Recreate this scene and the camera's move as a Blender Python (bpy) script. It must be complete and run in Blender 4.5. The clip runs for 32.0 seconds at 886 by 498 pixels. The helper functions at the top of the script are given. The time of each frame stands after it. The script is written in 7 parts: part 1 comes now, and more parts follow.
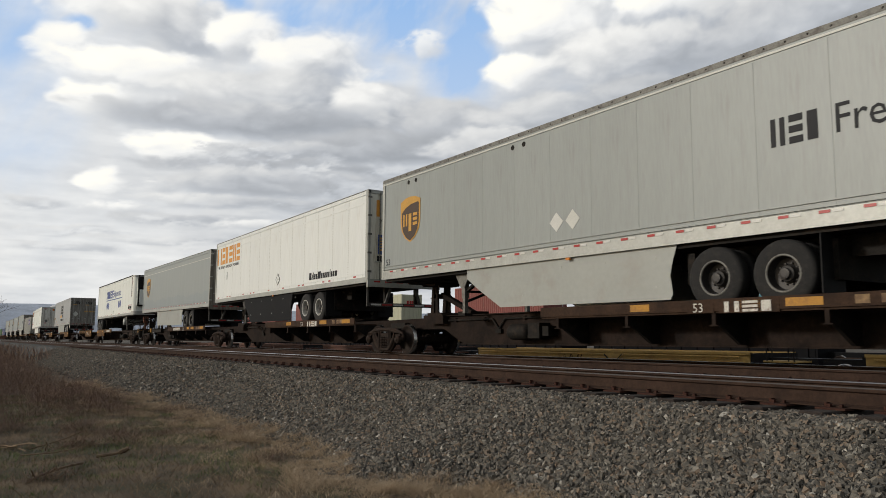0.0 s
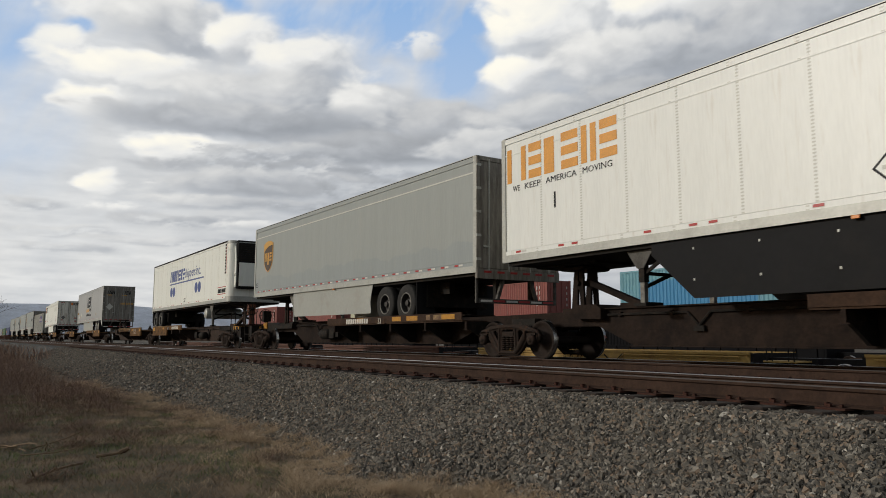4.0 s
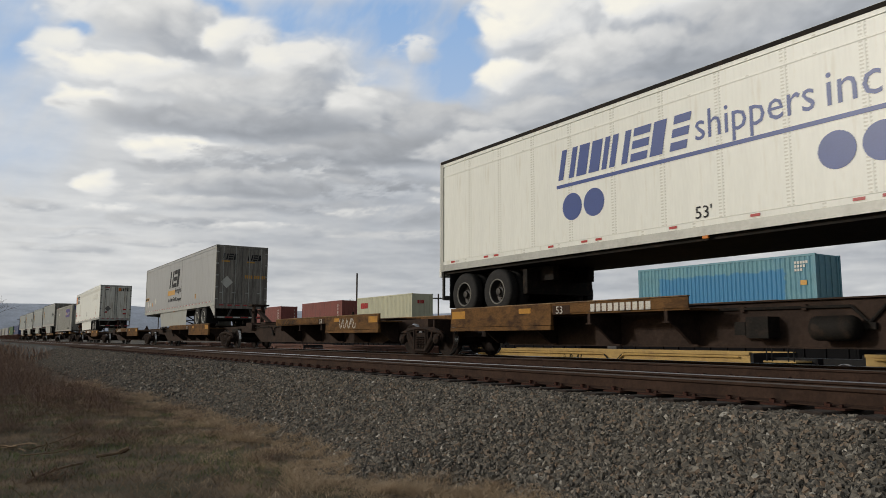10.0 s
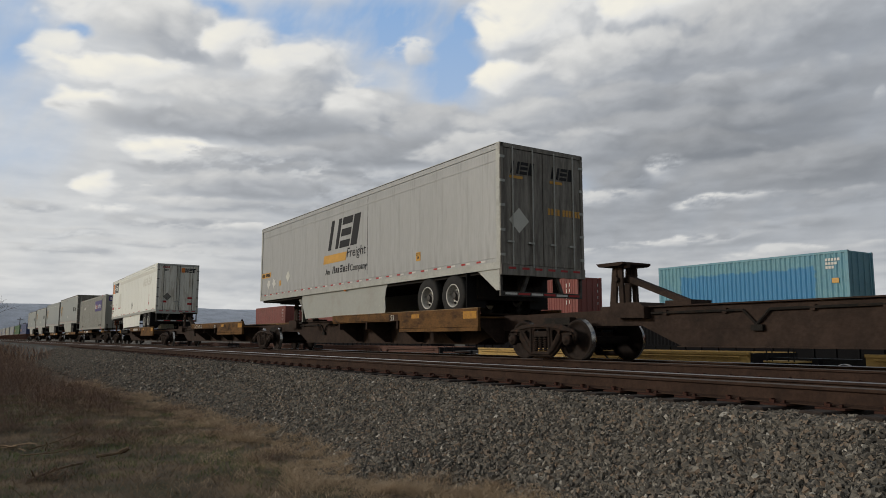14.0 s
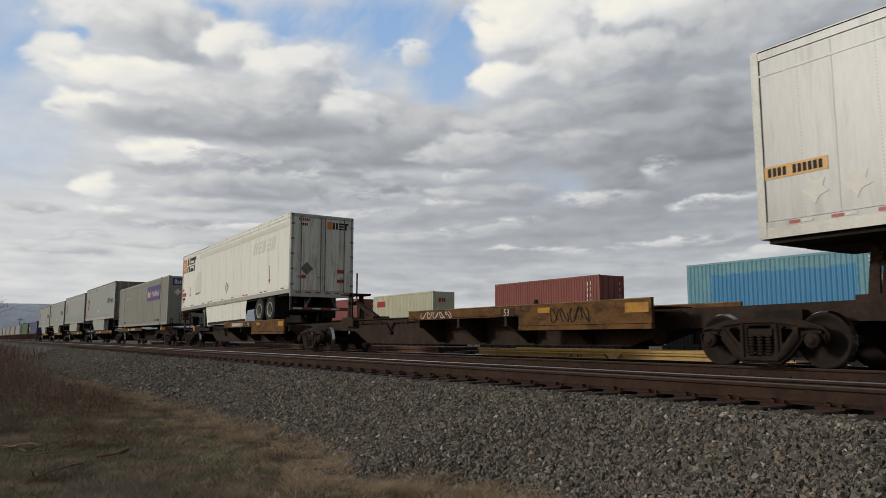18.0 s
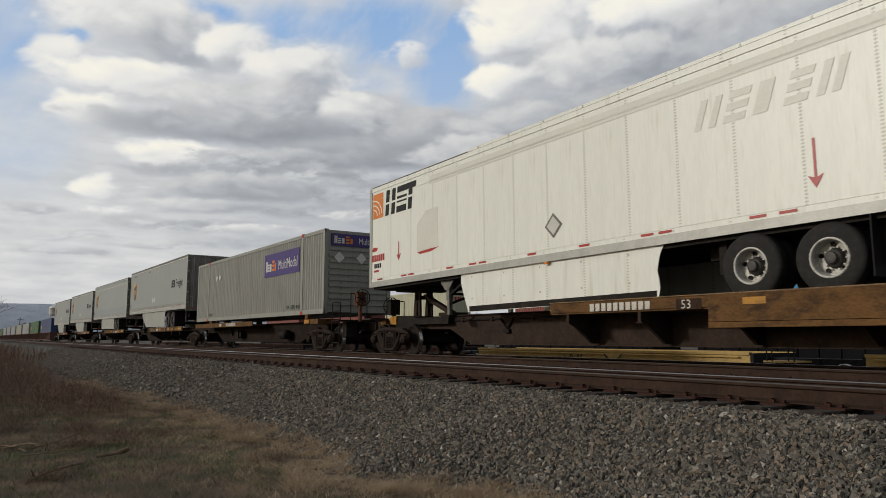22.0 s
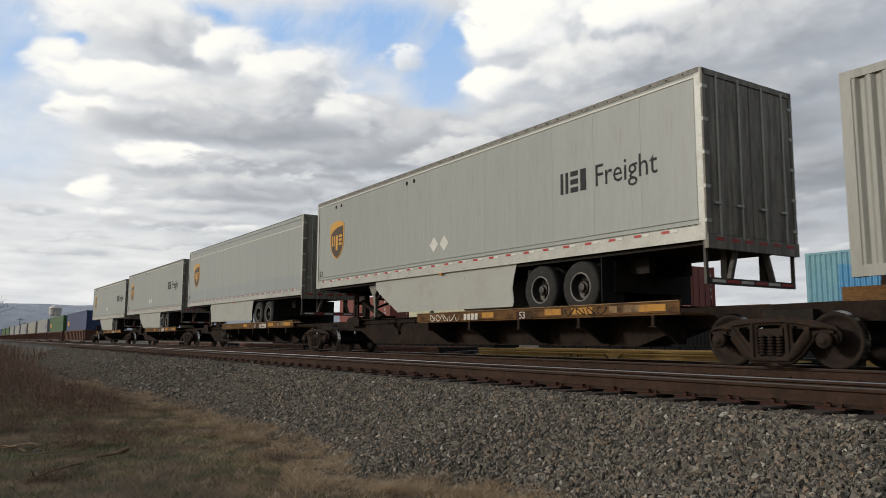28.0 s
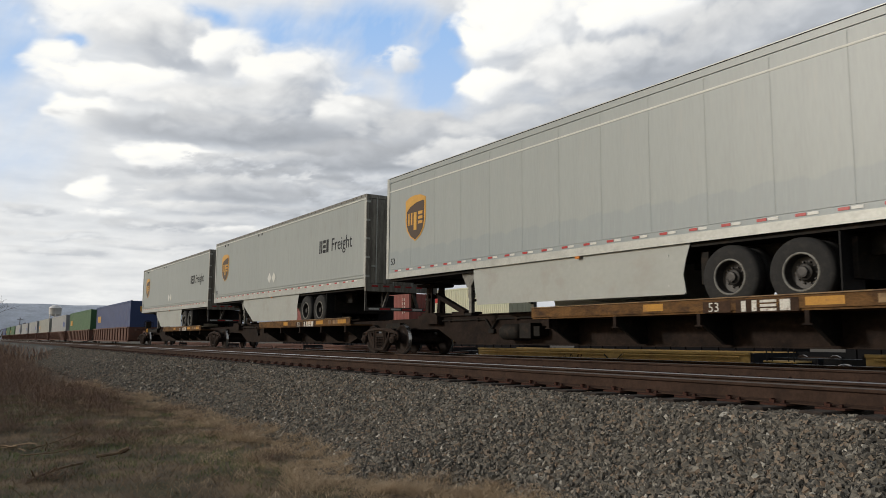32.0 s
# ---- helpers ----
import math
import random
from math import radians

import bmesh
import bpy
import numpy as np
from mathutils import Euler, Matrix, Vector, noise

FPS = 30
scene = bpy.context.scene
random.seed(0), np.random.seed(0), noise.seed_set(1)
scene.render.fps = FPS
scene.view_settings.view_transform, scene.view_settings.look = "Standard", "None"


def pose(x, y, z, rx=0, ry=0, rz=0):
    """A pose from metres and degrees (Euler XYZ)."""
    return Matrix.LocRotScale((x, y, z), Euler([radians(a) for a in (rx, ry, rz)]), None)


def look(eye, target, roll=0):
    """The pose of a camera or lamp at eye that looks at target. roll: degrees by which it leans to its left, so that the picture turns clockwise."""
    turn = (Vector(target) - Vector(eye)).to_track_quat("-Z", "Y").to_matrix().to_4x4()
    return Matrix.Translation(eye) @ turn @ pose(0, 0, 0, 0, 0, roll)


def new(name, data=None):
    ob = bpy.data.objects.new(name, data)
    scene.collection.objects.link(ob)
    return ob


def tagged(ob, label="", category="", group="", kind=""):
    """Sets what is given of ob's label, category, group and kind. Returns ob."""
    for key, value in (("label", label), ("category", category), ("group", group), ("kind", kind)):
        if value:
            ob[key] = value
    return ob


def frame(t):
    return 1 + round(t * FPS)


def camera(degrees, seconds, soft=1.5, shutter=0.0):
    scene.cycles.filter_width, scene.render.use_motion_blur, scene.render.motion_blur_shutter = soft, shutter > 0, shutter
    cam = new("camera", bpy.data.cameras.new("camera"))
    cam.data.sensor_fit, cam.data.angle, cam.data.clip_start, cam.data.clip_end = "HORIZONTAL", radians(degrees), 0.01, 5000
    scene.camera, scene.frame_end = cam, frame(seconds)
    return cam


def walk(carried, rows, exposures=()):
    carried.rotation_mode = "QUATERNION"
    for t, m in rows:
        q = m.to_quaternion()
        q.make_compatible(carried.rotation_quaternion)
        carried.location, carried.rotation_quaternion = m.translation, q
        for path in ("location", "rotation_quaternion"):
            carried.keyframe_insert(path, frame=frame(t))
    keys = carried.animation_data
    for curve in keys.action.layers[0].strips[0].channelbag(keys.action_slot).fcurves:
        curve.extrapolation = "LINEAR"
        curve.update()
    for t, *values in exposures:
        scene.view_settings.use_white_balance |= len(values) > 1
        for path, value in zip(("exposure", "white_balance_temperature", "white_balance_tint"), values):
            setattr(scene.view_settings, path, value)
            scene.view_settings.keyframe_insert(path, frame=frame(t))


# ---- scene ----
cam = camera(61.89, 32.0, soft=0.75, shutter=0.12)
EYE = (0.0, 0.0, 1.5)
YAW, PITCH = radians(32.968), radians(6.975)
AIM = (EYE[0] - 50 * math.cos(YAW) * math.cos(PITCH), EYE[1] + 50 * math.sin(YAW) * math.cos(PITCH), EYE[2] + 50 * math.sin(PITCH))
walk(cam, [(0.0, look(EYE, AIM, 0.141)), (32.0, look(EYE, AIM, 0.141))],
     exposures=((0, 0.06), (2, -0.04), (3.2, -0.12), (6, 0.02), (9, -0.12), (12, -0.26), (14.5, -0.24), (17, -0.12), (18, -0.22), (20, -0.27), (22, -0.21), (23.8, -0.24), (25.2, 0.02), (28, 0.05), (32, 0.1)))

# ---- light ----
world = bpy.data.worlds.new("sky")
scene.world = world
world.use_nodes = True
wn, wl = world.node_tree.nodes, world.node_tree.links
wn.clear()
w_out, w_bg, w_sky = wn.new("ShaderNodeOutputWorld"), wn.new("ShaderNodeBackground"), wn.new("ShaderNodeTexSky")
w_sky.sky_type, w_sky.sun_disc = "NISHITA", False
SUN_EL, SUN_AZ = 18.5, 203.0
w_sky.sun_elevation, w_sky.sun_rotation = radians(SUN_EL), radians(SUN_AZ)
w_sky.air_density, w_sky.dust_density = 1.0, 2.5
w_co, w_nz, w_rg, w_mx, w_sc = wn.new("ShaderNodeTexCoord"), wn.new("ShaderNodeTexNoise"), wn.new("ShaderNodeMapRange"), wn.new("ShaderNodeMix"), wn.new("ShaderNodeVectorMath")
w_nz.inputs["Scale"].default_value, w_nz.inputs["Detail"].default_value = 2.6, 7
w_rg.inputs["From Min"].default_value, w_rg.inputs["From Max"].default_value = 0.38, 0.60
w_sc.operation, w_sc.inputs["Scale"].default_value = "SCALE", 0.06
w_mx.data_type = "RGBA"
w_mx.inputs[7].default_value = (0.42, 0.42, 0.41, 1)
wl.new(w_co.outputs["Generated"], w_nz.inputs["Vector"])
wl.new(w_nz.outputs["Fac"], w_rg.inputs["Value"])
wl.new(w_rg.outputs[0], w_mx.inputs["Factor"])
wl.new(w_sky.outputs[0], w_sc.inputs[0])
wl.new(w_sc.outputs[0], w_mx.inputs[6])
w_bg.inputs["Strength"].default_value = 1.0
wl.new(w_mx.outputs[2], w_bg.inputs["Color"])
wl.new(w_bg.outputs[0], w_out.inputs["Surface"])
sun = new("sun", bpy.data.lights.new("sun", "SUN"))
sun.data.energy, sun.data.angle, sun.data.color = 1.5, radians(5), (1.0, 0.962, 0.895)
SUN_DIR = Vector((math.sin(radians(SUN_AZ)) * math.cos(radians(SUN_EL)), math.cos(radians(SUN_AZ)) * math.cos(radians(SUN_EL)), math.sin(radians(SUN_EL))))
sun.matrix_world = look(SUN_DIR * 200, (0, 0, 0))


# ---- materials ----
def material(name, color, rough=0.6, metal=0.0, vary=0.25, scale=3.0, dirt=None, dirt_amount=0.0, bump=0.0, bump_scale=40.0, spec=0.5, stretch=(1, 1, 1), per_piece=0.0, wash=None, rivets=None):
    m = bpy.data.materials.new(name)
    m.use_nodes = True
    n, l = m.node_tree.nodes, m.node_tree.links
    b = n["Principled BSDF"]
    b.inputs["Roughness"].default_value, b.inputs["Metallic"].default_value = rough, metal
    b.inputs["Specular IOR Level"].default_value = spec
    co = n.new("ShaderNodeTexCoord")
    mp = n.new("ShaderNodeMapping")
    mp.inputs["Scale"].default_value = stretch
    l.new(co.outputs["Object"], mp.inputs[0])
    big, fine = n.new("ShaderNodeTexNoise"), n.new("ShaderNodeTexNoise")
    big.inputs["Scale"].default_value, big.inputs["Detail"].default_value = scale, 5
    fine.inputs["Scale"].default_value, fine.inputs["Detail"].default_value = scale * 11, 4
    l.new(mp.outputs[0], big.inputs["Vector"])
    l.new(mp.outputs[0], fine.inputs["Vector"])
    add = n.new("ShaderNodeMath")
    add.operation = "ADD"
    l.new(big.outputs["Fac"], add.inputs[0])
    l.new(fine.outputs["Fac"], add.inputs[1])
    rng = n.new("ShaderNodeMapRange")
    rng.inputs["From Min"].default_value, rng.inputs["From Max"].default_value = 0.7, 1.3
    rng.inputs["To Min"].default_value, rng.inputs["To Max"].default_value = 1 - vary, 1 + vary
    l.new(add.outputs[0], rng.inputs["Value"])
    mul = n.new("ShaderNodeVectorMath")
    mul.operation = "SCALE"
    mul.inputs[0].default_value = color
    l.new(rng.outputs[0], mul.inputs["Scale"])
    last = mul.outputs[0]
    if per_piece:
        info, pr, sc = n.new("ShaderNodeObjectInfo"), n.new("ShaderNodeMapRange"), n.new("ShaderNodeVectorMath")
        pr.inputs["To Min"].default_value, pr.inputs["To Max"].default_value = 1 - per_piece, 1 + per_piece
        sc.operation = "SCALE"
        l.new(info.outputs["Random"], pr.inputs["Value"])
        l.new(last, sc.inputs[0])
        l.new(pr.outputs[0], sc.inputs["Scale"])
        last = sc.outputs[0]
    if dirt:
        dn, dr, mx = n.new("ShaderNodeTexNoise"), n.new("ShaderNodeMapRange"), n.new("ShaderNodeMix")
        dn.inputs["Scale"].default_value, dn.inputs["Detail"].default_value, dn.inputs["Roughness"].default_value = scale * 1.7, 8, 0.65
        l.new(mp.outputs[0], dn.inputs["Vector"])
        dr.inputs["From Min"].default_value, dr.inputs["From Max"].default_value = 0.62 - 0.35 * dirt_amount, 0.82 - 0.35 * dirt_amount
        l.new(dn.outputs["Fac"], dr.inputs["Value"])
        mx.data_type = "RGBA"
        l.new(dr.outputs[0], mx.inputs["Factor"])
        l.new(last, mx.inputs[6])
        mx.inputs[7].default_value = (*dirt, 1)
        last = mx.outputs[2]
    if rivets:
        # rows of rivet heads, 55 mm apart up each seam
        rs, rx, rz, gx, gz, both, rm = n.new("ShaderNodeSeparateXYZ"), n.new("ShaderNodeMath"), n.new("ShaderNodeMath"), n.new("ShaderNodeMath"), n.new("ShaderNodeMath"), n.new("ShaderNodeMath"), n.new("ShaderNodeMix")
        l.new(co.outputs["Object"], rs.inputs[0])
        for node, axis, step in ((rx, 0, rivets[0]), (rz, 2, 0.055)):
            node.operation = "PINGPONG"
            l.new(rs.outputs[axis], node.inputs[0])
            node.inputs[1].default_value = step / 2
        for node, source, limit in ((gx, rx, rivets[1]), (gz, rz, 0.013)):
            node.operation = "LESS_THAN"
            l.new(source.outputs[0], node.inputs[0])
            node.inputs[1].default_value = limit
        both.operation = "MULTIPLY"
        l.new(gx.outputs[0], both.inputs[0])
        l.new(gz.outputs[0], both.inputs[1])
        rm.data_type, rm.blend_type = "RGBA", "MULTIPLY"
        l.new(both.outputs[0], rm.inputs["Factor"])
        l.new(last, rm.inputs[6])
        rm.inputs[7].default_value = (0.76, 0.75, 0.72, 1)
        last = rm.outputs[2]
    if wash:
        sp, wz, ws, wr, wm = n.new("ShaderNodeSeparateXYZ"), n.new("ShaderNodeTexNoise"), n.new("ShaderNodeMath"), n.new("ShaderNodeMapRange"), n.new("ShaderNodeMix")
        l.new(co.outputs["Object"], sp.inputs[0])
        l.new(co.outputs["Object"], wz.inputs["Vector"])
        wz.inputs["Scale"].default_value, wz.inputs["Detail"].default_value = 0.9, 7
        ws.operation = "ADD"
        l.new(sp.outputs[2], ws.inputs[0])
        l.new(wz.outputs["Fac"], ws.inputs[1])
        wr.inputs["From Min"].default_value, wr.inputs["From Max"].default_value = wash[0] + 0.56, wash[0] + 0.50
        l.new(ws.outputs[0], wr.inputs["Value"])
        wm.data_type, wm.blend_type = "RGBA", "MULTIPLY"
        l.new(wr.outputs[0], wm.inputs["Factor"])
        l.new(last, wm.inputs[6])
        wm.inputs[7].default_value = (*wash[1], 1)
        last = wm.outputs[2]
    l.new(last, b.inputs["Base Color"])
    if bump:
        bn, bp = n.new("ShaderNodeTexNoise"), n.new("ShaderNodeBump")
        bn.inputs["Scale"].default_value, bn.inputs["Detail"].default_value = bump_scale, 4
        l.new(mp.outputs[0], bn.inputs["Vector"])
        l.new(bn.outputs["Fac"], bp.inputs["Height"])
        bp.inputs["Strength"].default_value, bp.inputs["Distance"].default_value = bump, 0.02
        l.new(bp.outputs[0], b.inputs["Normal"])
    return m


STREAK = (3, 3, 0.35)
M_GREYPAINT = material("grey_trailer_paint", (0.320, 0.344, 0.332), 0.45, 0, 0.07, 0.9, (0.265, 0.27, 0.255), 0.25, 0.05, 3, stretch=STREAK, per_piece=0.03)
M_GREYWASH = material("rain_washed_grey_paint", (0.328, 0.354, 0.344), 0.42, 0, 0.06, 0.9, (0.365, 0.37, 0.348), 0.2, 0.05, 3, stretch=STREAK, per_piece=0.02, wash=(1.85, (0.90, 0.93, 0.97)))
M_WHITEPAINT = material("white_trailer_paint", (0.84, 0.86, 0.83), 0.4, 0, 0.05, 0.9, (0.68, 0.66, 0.60), 0.2, 0.05, 3, stretch=STREAK, per_piece=0.02, rivets=(1.2192, 0.03))
M_CREAM = material("cream_white_paint", (0.86, 0.88, 0.82), 0.4, 0, 0.05, 0.9, (0.70, 0.68, 0.58), 0.22, 0.05, 3, stretch=STREAK, per_piece=0.02, rivets=(1.1321, 0.03))
M_SILVER = material("weathered_silver_paint", (0.41, 0.42, 0.42), 0.42, 0.15, 0.08, 0.8, (0.30, 0.30, 0.30), 0.3, 0.05, 3, stretch=STREAK, per_piece=0.04, rivets=(0.6096, 0.008))
M_DIRTYDOOR = material("grimy_grey_door", (0.25, 0.235, 0.205), 0.6, 0, 0.3, 1.6, (0.12, 0.108, 0.092), 0.5, 0.1, 20, stretch=STREAK)
M_WHITEDOOR = material("dusty_white_door", (0.76, 0.75, 0.67), 0.5, 0, 0.12, 1.2, (0.42, 0.36, 0.26), 0.36, stretch=STREAK)
M_ALU = material("dull_aluminium", (0.44, 0.45, 0.42), 0.45, 0.2, 0.12, 2, (0.35, 0.35, 0.325), 0.3)
M_SKIRT = material("grey_skirt_panel", (0.375, 0.388, 0.36), 0.5, 0, 0.06, 0.8, (0.33, 0.31, 0.28), 0.25, 0.05, 4)
M_BLACKSKIRT = material("black_plastic_skirt", (0.007, 0.0075, 0.009), 0.6, 0, 0.2, 1, (0.012, 0.011, 0.011), 0.3, spec=0.15)
M_UNDER = material("dark_underframe_steel", (0.02, 0.018, 0.016), 0.75, 0.1, 0.3, 3, (0.05, 0.035, 0.026), 0.3, 0.2, 30, spec=0.15)
M_TYRE = material("black_rubber", (0.014, 0.0135, 0.013), 0.85, 0, 0.25, 5, (0.032, 0.029, 0.026), 0.35, 0.2, 60)
M_RIM_DARK = material("grimy_wheel_rim", (0.045, 0.042, 0.04), 0.55, 0.4, 0.3, 6, (0.05, 0.045, 0.04), 0.4)
M_RIM_WHITE = material("white_wheel_rim", (0.55, 0.54, 0.50), 0.5, 0.1, 0.15, 6, (0.2, 0.18, 0.15), 0.35)
M_RUST = material("rusty_brown_car_steel", (0.047, 0.031, 0.024), 0.78, 0.0, 0.3, 1.4, (0.024, 0.017, 0.014), 0.45, 0.25, 25, spec=0.15)
M_RUSTDECK = material("worn_ochre_brown_deck", (0.150, 0.078, 0.029), 0.75, 0, 0.3, 1.6, (0.055, 0.031, 0.018), 0.45, 0.25, 25, stretch=(1, 1, 2), spec=0.15)
M_YELLOW = material("faded_yellow_paint", (0.46, 0.215, 0.014), 0.6, 0, 0.18, 3, (0.27, 0.12, 0.02), 0.35)
M_SIDEFRAME = material("grimy_cast_steel", (0.030, 0.022, 0.018), 0.85, 0.0, 0.3, 5, (0.052, 0.028, 0.019), 0.35, 0.3, 30, spec=0.15)
M_WHEEL = material("brown_wheel_steel", (0.025, 0.018, 0.015), 0.8, 0.0, 0.3, 4, (0.034, 0.026, 0.022), 0.4, 0.1, 20, spec=0.15)
M_TREAD = material("polished_wheel_tread", (0.5, 0.49, 0.47), 0.25, 1.0, 0.1, 6)
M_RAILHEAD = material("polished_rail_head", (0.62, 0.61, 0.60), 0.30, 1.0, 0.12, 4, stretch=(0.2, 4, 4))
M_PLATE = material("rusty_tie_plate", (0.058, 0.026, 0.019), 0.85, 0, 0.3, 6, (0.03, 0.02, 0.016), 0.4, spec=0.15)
# Copy of the rail head with its missing gleam put into the colour.
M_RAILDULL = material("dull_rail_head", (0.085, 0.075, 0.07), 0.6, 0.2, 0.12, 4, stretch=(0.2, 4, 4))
# Darker copy of M_RUST: shade under deck and trailers is put into the colour.
M_SHADESILL = material("sooty_brown_car_steel", (0.027, 0.018, 0.014), 0.8, 0, 0.3, 1.4, (0.012, 0.009, 0.008), 0.5, 0.2, 25, spec=0.12)
M_LIP = material("worn_tan_edge", (0.26, 0.165, 0.075), 0.7, 0, 0.25, 2.0, (0.10, 0.05, 0.025), 0.45)
M_DARKDECK = material("dark_brown_car_steel", (0.052, 0.029, 0.018), 0.75, 0, 0.3, 1.6, (0.028, 0.017, 0.012), 0.5, 0.25, 25, spec=0.15)
# One even near-black for the lower containers and their well cars.
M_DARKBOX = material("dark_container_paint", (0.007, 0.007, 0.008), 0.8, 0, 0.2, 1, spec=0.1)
M_RAIL = material("rusty_rail_web", (0.050, 0.030, 0.022), 0.85, 0.0, 0.25, 3, (0.03, 0.019, 0.015), 0.45, 0.2, 40, spec=0.15)
M_TIE = material("weathered_tie_wood", (0.028, 0.020, 0.016), 0.9, 0, 0.35, 4, (0.045, 0.033, 0.027), 0.3, 0.5, 30, stretch=(4, 0.5, 4), per_piece=0.2)
M_RED = material("red_tape", (0.42, 0.02, 0.02), 0.4, 0, 0.12, 6)
M_WHITETAPE = material("white_tape", (0.66, 0.66, 0.62), 0.4, 0, 0.1, 6)
M_AMBER = material("amber_lens", (0.7, 0.22, 0.02), 0.3, 0, 0.1, 6)
M_SHIELD = material("dark_brown_vinyl", (0.06, 0.032, 0.018), 0.4, 0, 0.08, 4)
M_GOLD = material("gold_vinyl", (0.62, 0.33, 0.05), 0.4, 0, 0.12, 3)
M_CHARCOAL = material("charcoal_lettering_vinyl", (0.024, 0.025, 0.028), 0.6, 0, 0.1, 5, spec=0.2)
M_ORANGE = material("orange_vinyl", (0.75, 0.22, 0.03), 0.45, 0, 0.15, 2)
M_NAVY = material("blue_vinyl", (0.035, 0.075, 0.28), 0.4, 0, 0.1, 3)
M_PURPLE = material("purple_vinyl", (0.048, 0.030, 0.185), 0.45, 0, 0.12, 3)
M_BUMPER = material("dirty_bumper_steel", (0.085, 0.08, 0.072), 0.65, 0.1, 0.3, 3, (0.035, 0.03, 0.026), 0.5)
M_AMBERVINYL = material("amber_orange_vinyl", (0.74, 0.33, 0.045), 0.45, 0, 0.15, 2)
M_GREYVINYL = material("faded_grey_vinyl", (0.62, 0.625, 0.57), 0.5, 0, 0.1, 3)
M_GHOST = material("ghost_of_old_vinyl", (0.74, 0.745, 0.675), 0.45, 0, 0.06, 1.5)
M_STENCIL = material("worn_white_stencil", (0.62, 0.60, 0.54), 0.6, 0, 0.25, 8, (0.2, 0.13, 0.08), 0.3)
M_BLACK = material("black_paint", (0.014, 0.014, 0.015), 0.6, 0, 0.2, 4, spec=0.15)
M_GREYBOX = material("light_grey_container_paint", (0.30, 0.305, 0.275), 0.5, 0, 0.1, 1.2, (0.22, 0.21, 0.19), 0.3, stretch=STREAK)
M_REDBOX = material("oxide_red_container_paint", (0.24, 0.062, 0.05), 0.5, 0, 0.12, 0.8, (0.15, 0.05, 0.04), 0.35, stretch=STREAK)
M_BLUEBOX = material("sky_blue_container_paint", (0.14, 0.33, 0.40), 0.5, 0, 0.12, 0.5, (0.11, 0.29, 0.40), 0.4, stretch=(1, 1, 0.8))


def repaint(m, color, x0, x1, z0, z1):
    """A rectangle with ragged edges painted over in another colour."""
    n, l = m.node_tree.nodes, m.node_tree.links
    b = n["Principled BSDF"]
    old = b.inputs["Base Color"].links[0].from_socket
    co, nz, sub, sep, mix = n.new("ShaderNodeTexCoord"), n.new("ShaderNodeTexNoise"), n.new("ShaderNodeVectorMath"), n.new("ShaderNodeSeparateXYZ"), n.new("ShaderNodeMix")
    nz.inputs["Scale"].default_value, nz.inputs["Detail"].default_value = 2.5, 5
    l.new(co.outputs["Object"], nz.inputs["Vector"])
    sub.operation = "MULTIPLY_ADD"
    l.new(nz.outputs["Color"], sub.inputs[0])
    sub.inputs[1].default_value = (0.5, 0.5, 0.5)
    l.new(co.outputs["Object"], sub.inputs[2])
    l.new(sub.outputs[0], sep.inputs[0])
    last = None
    for axis, lo, hi in ((0, x0, x1), (2, z0, z1)):
        for edge, up in ((lo, 1), (hi, -1)):
            r = n.new("ShaderNodeMapRange")
            r.inputs["From Min"].default_value, r.inputs["From Max"].default_value = edge + 0.25 - 0.06 * up, edge + 0.25 + 0.06 * up
            l.new(sep.outputs[axis], r.inputs["Value"])
            if last is None:
                last = r.outputs[0]
            else:
                k = n.new("ShaderNodeMath")
                k.operation = "MULTIPLY"
                l.new(last, k.inputs[0])
                l.new(r.outputs[0], k.inputs[1])
                last = k.outputs[0]
    mix.data_type = "RGBA"
    l.new(last, mix.inputs["Factor"])
    l.new(old, mix.inputs[6])
    mix.inputs[7].default_value = (*color, 1)
    l.new(mix.outputs[2], b.inputs["Base Color"])


repaint(M_BLUEBOX, (0.045, 0.235, 0.45), 1.7, 10.4, 0.0, 2.15)
M_BEIGEBOX = material("pale_beige_container_paint", (0.55, 0.55, 0.40), 0.5, 0, 0.08, 0.8, (0.4, 0.38, 0.28), 0.25, stretch=STREAK)
M_PALEBOX = material("pale_grey_container_paint", (0.28, 0.29, 0.30), 0.5, 0, 0.12, 0.8, (0.28, 0.28, 0.28), 0.3, stretch=STREAK)
M_LEG = material("worn_grey_leg_paint", (0.19, 0.185, 0.165), 0.6, 0.1, 0.25, 4, (0.08, 0.07, 0.06), 0.4)
M_GREENBOX = material("green_container_paint", (0.035, 0.11, 0.04), 0.5, 0, 0.12, 0.8, (0.04, 0.1, 0.04), 0.3)
M_DARKBLUEBOX = material("deep_blue_container_paint", (0.03, 0.055, 0.155), 0.5, 0, 0.12, 0.8, (0.03, 0.05, 0.15), 0.3)
M_WELL = material("rust_red_well_car_paint", (0.11, 0.045, 0.028), 0.7, 0, 0.2, 1.0, (0.09, 0.045, 0.03), 0.4)
M_YELLOWCAR = material("dull_yellow_well_car_paint", (0.46, 0.30, 0.09), 0.6, 0, 0.14, 1.2, (0.30, 0.18, 0.06), 0.3)
M_BARK = material("grey_brown_bark", (0.085, 0.07, 0.058), 0.9, 0, 0.3, 6, None, 0, 0.4, 40)
M_TOWER = material("white_tank_paint", (0.78, 0.78, 0.78), 0.5, 0, 0.05, 0.3)


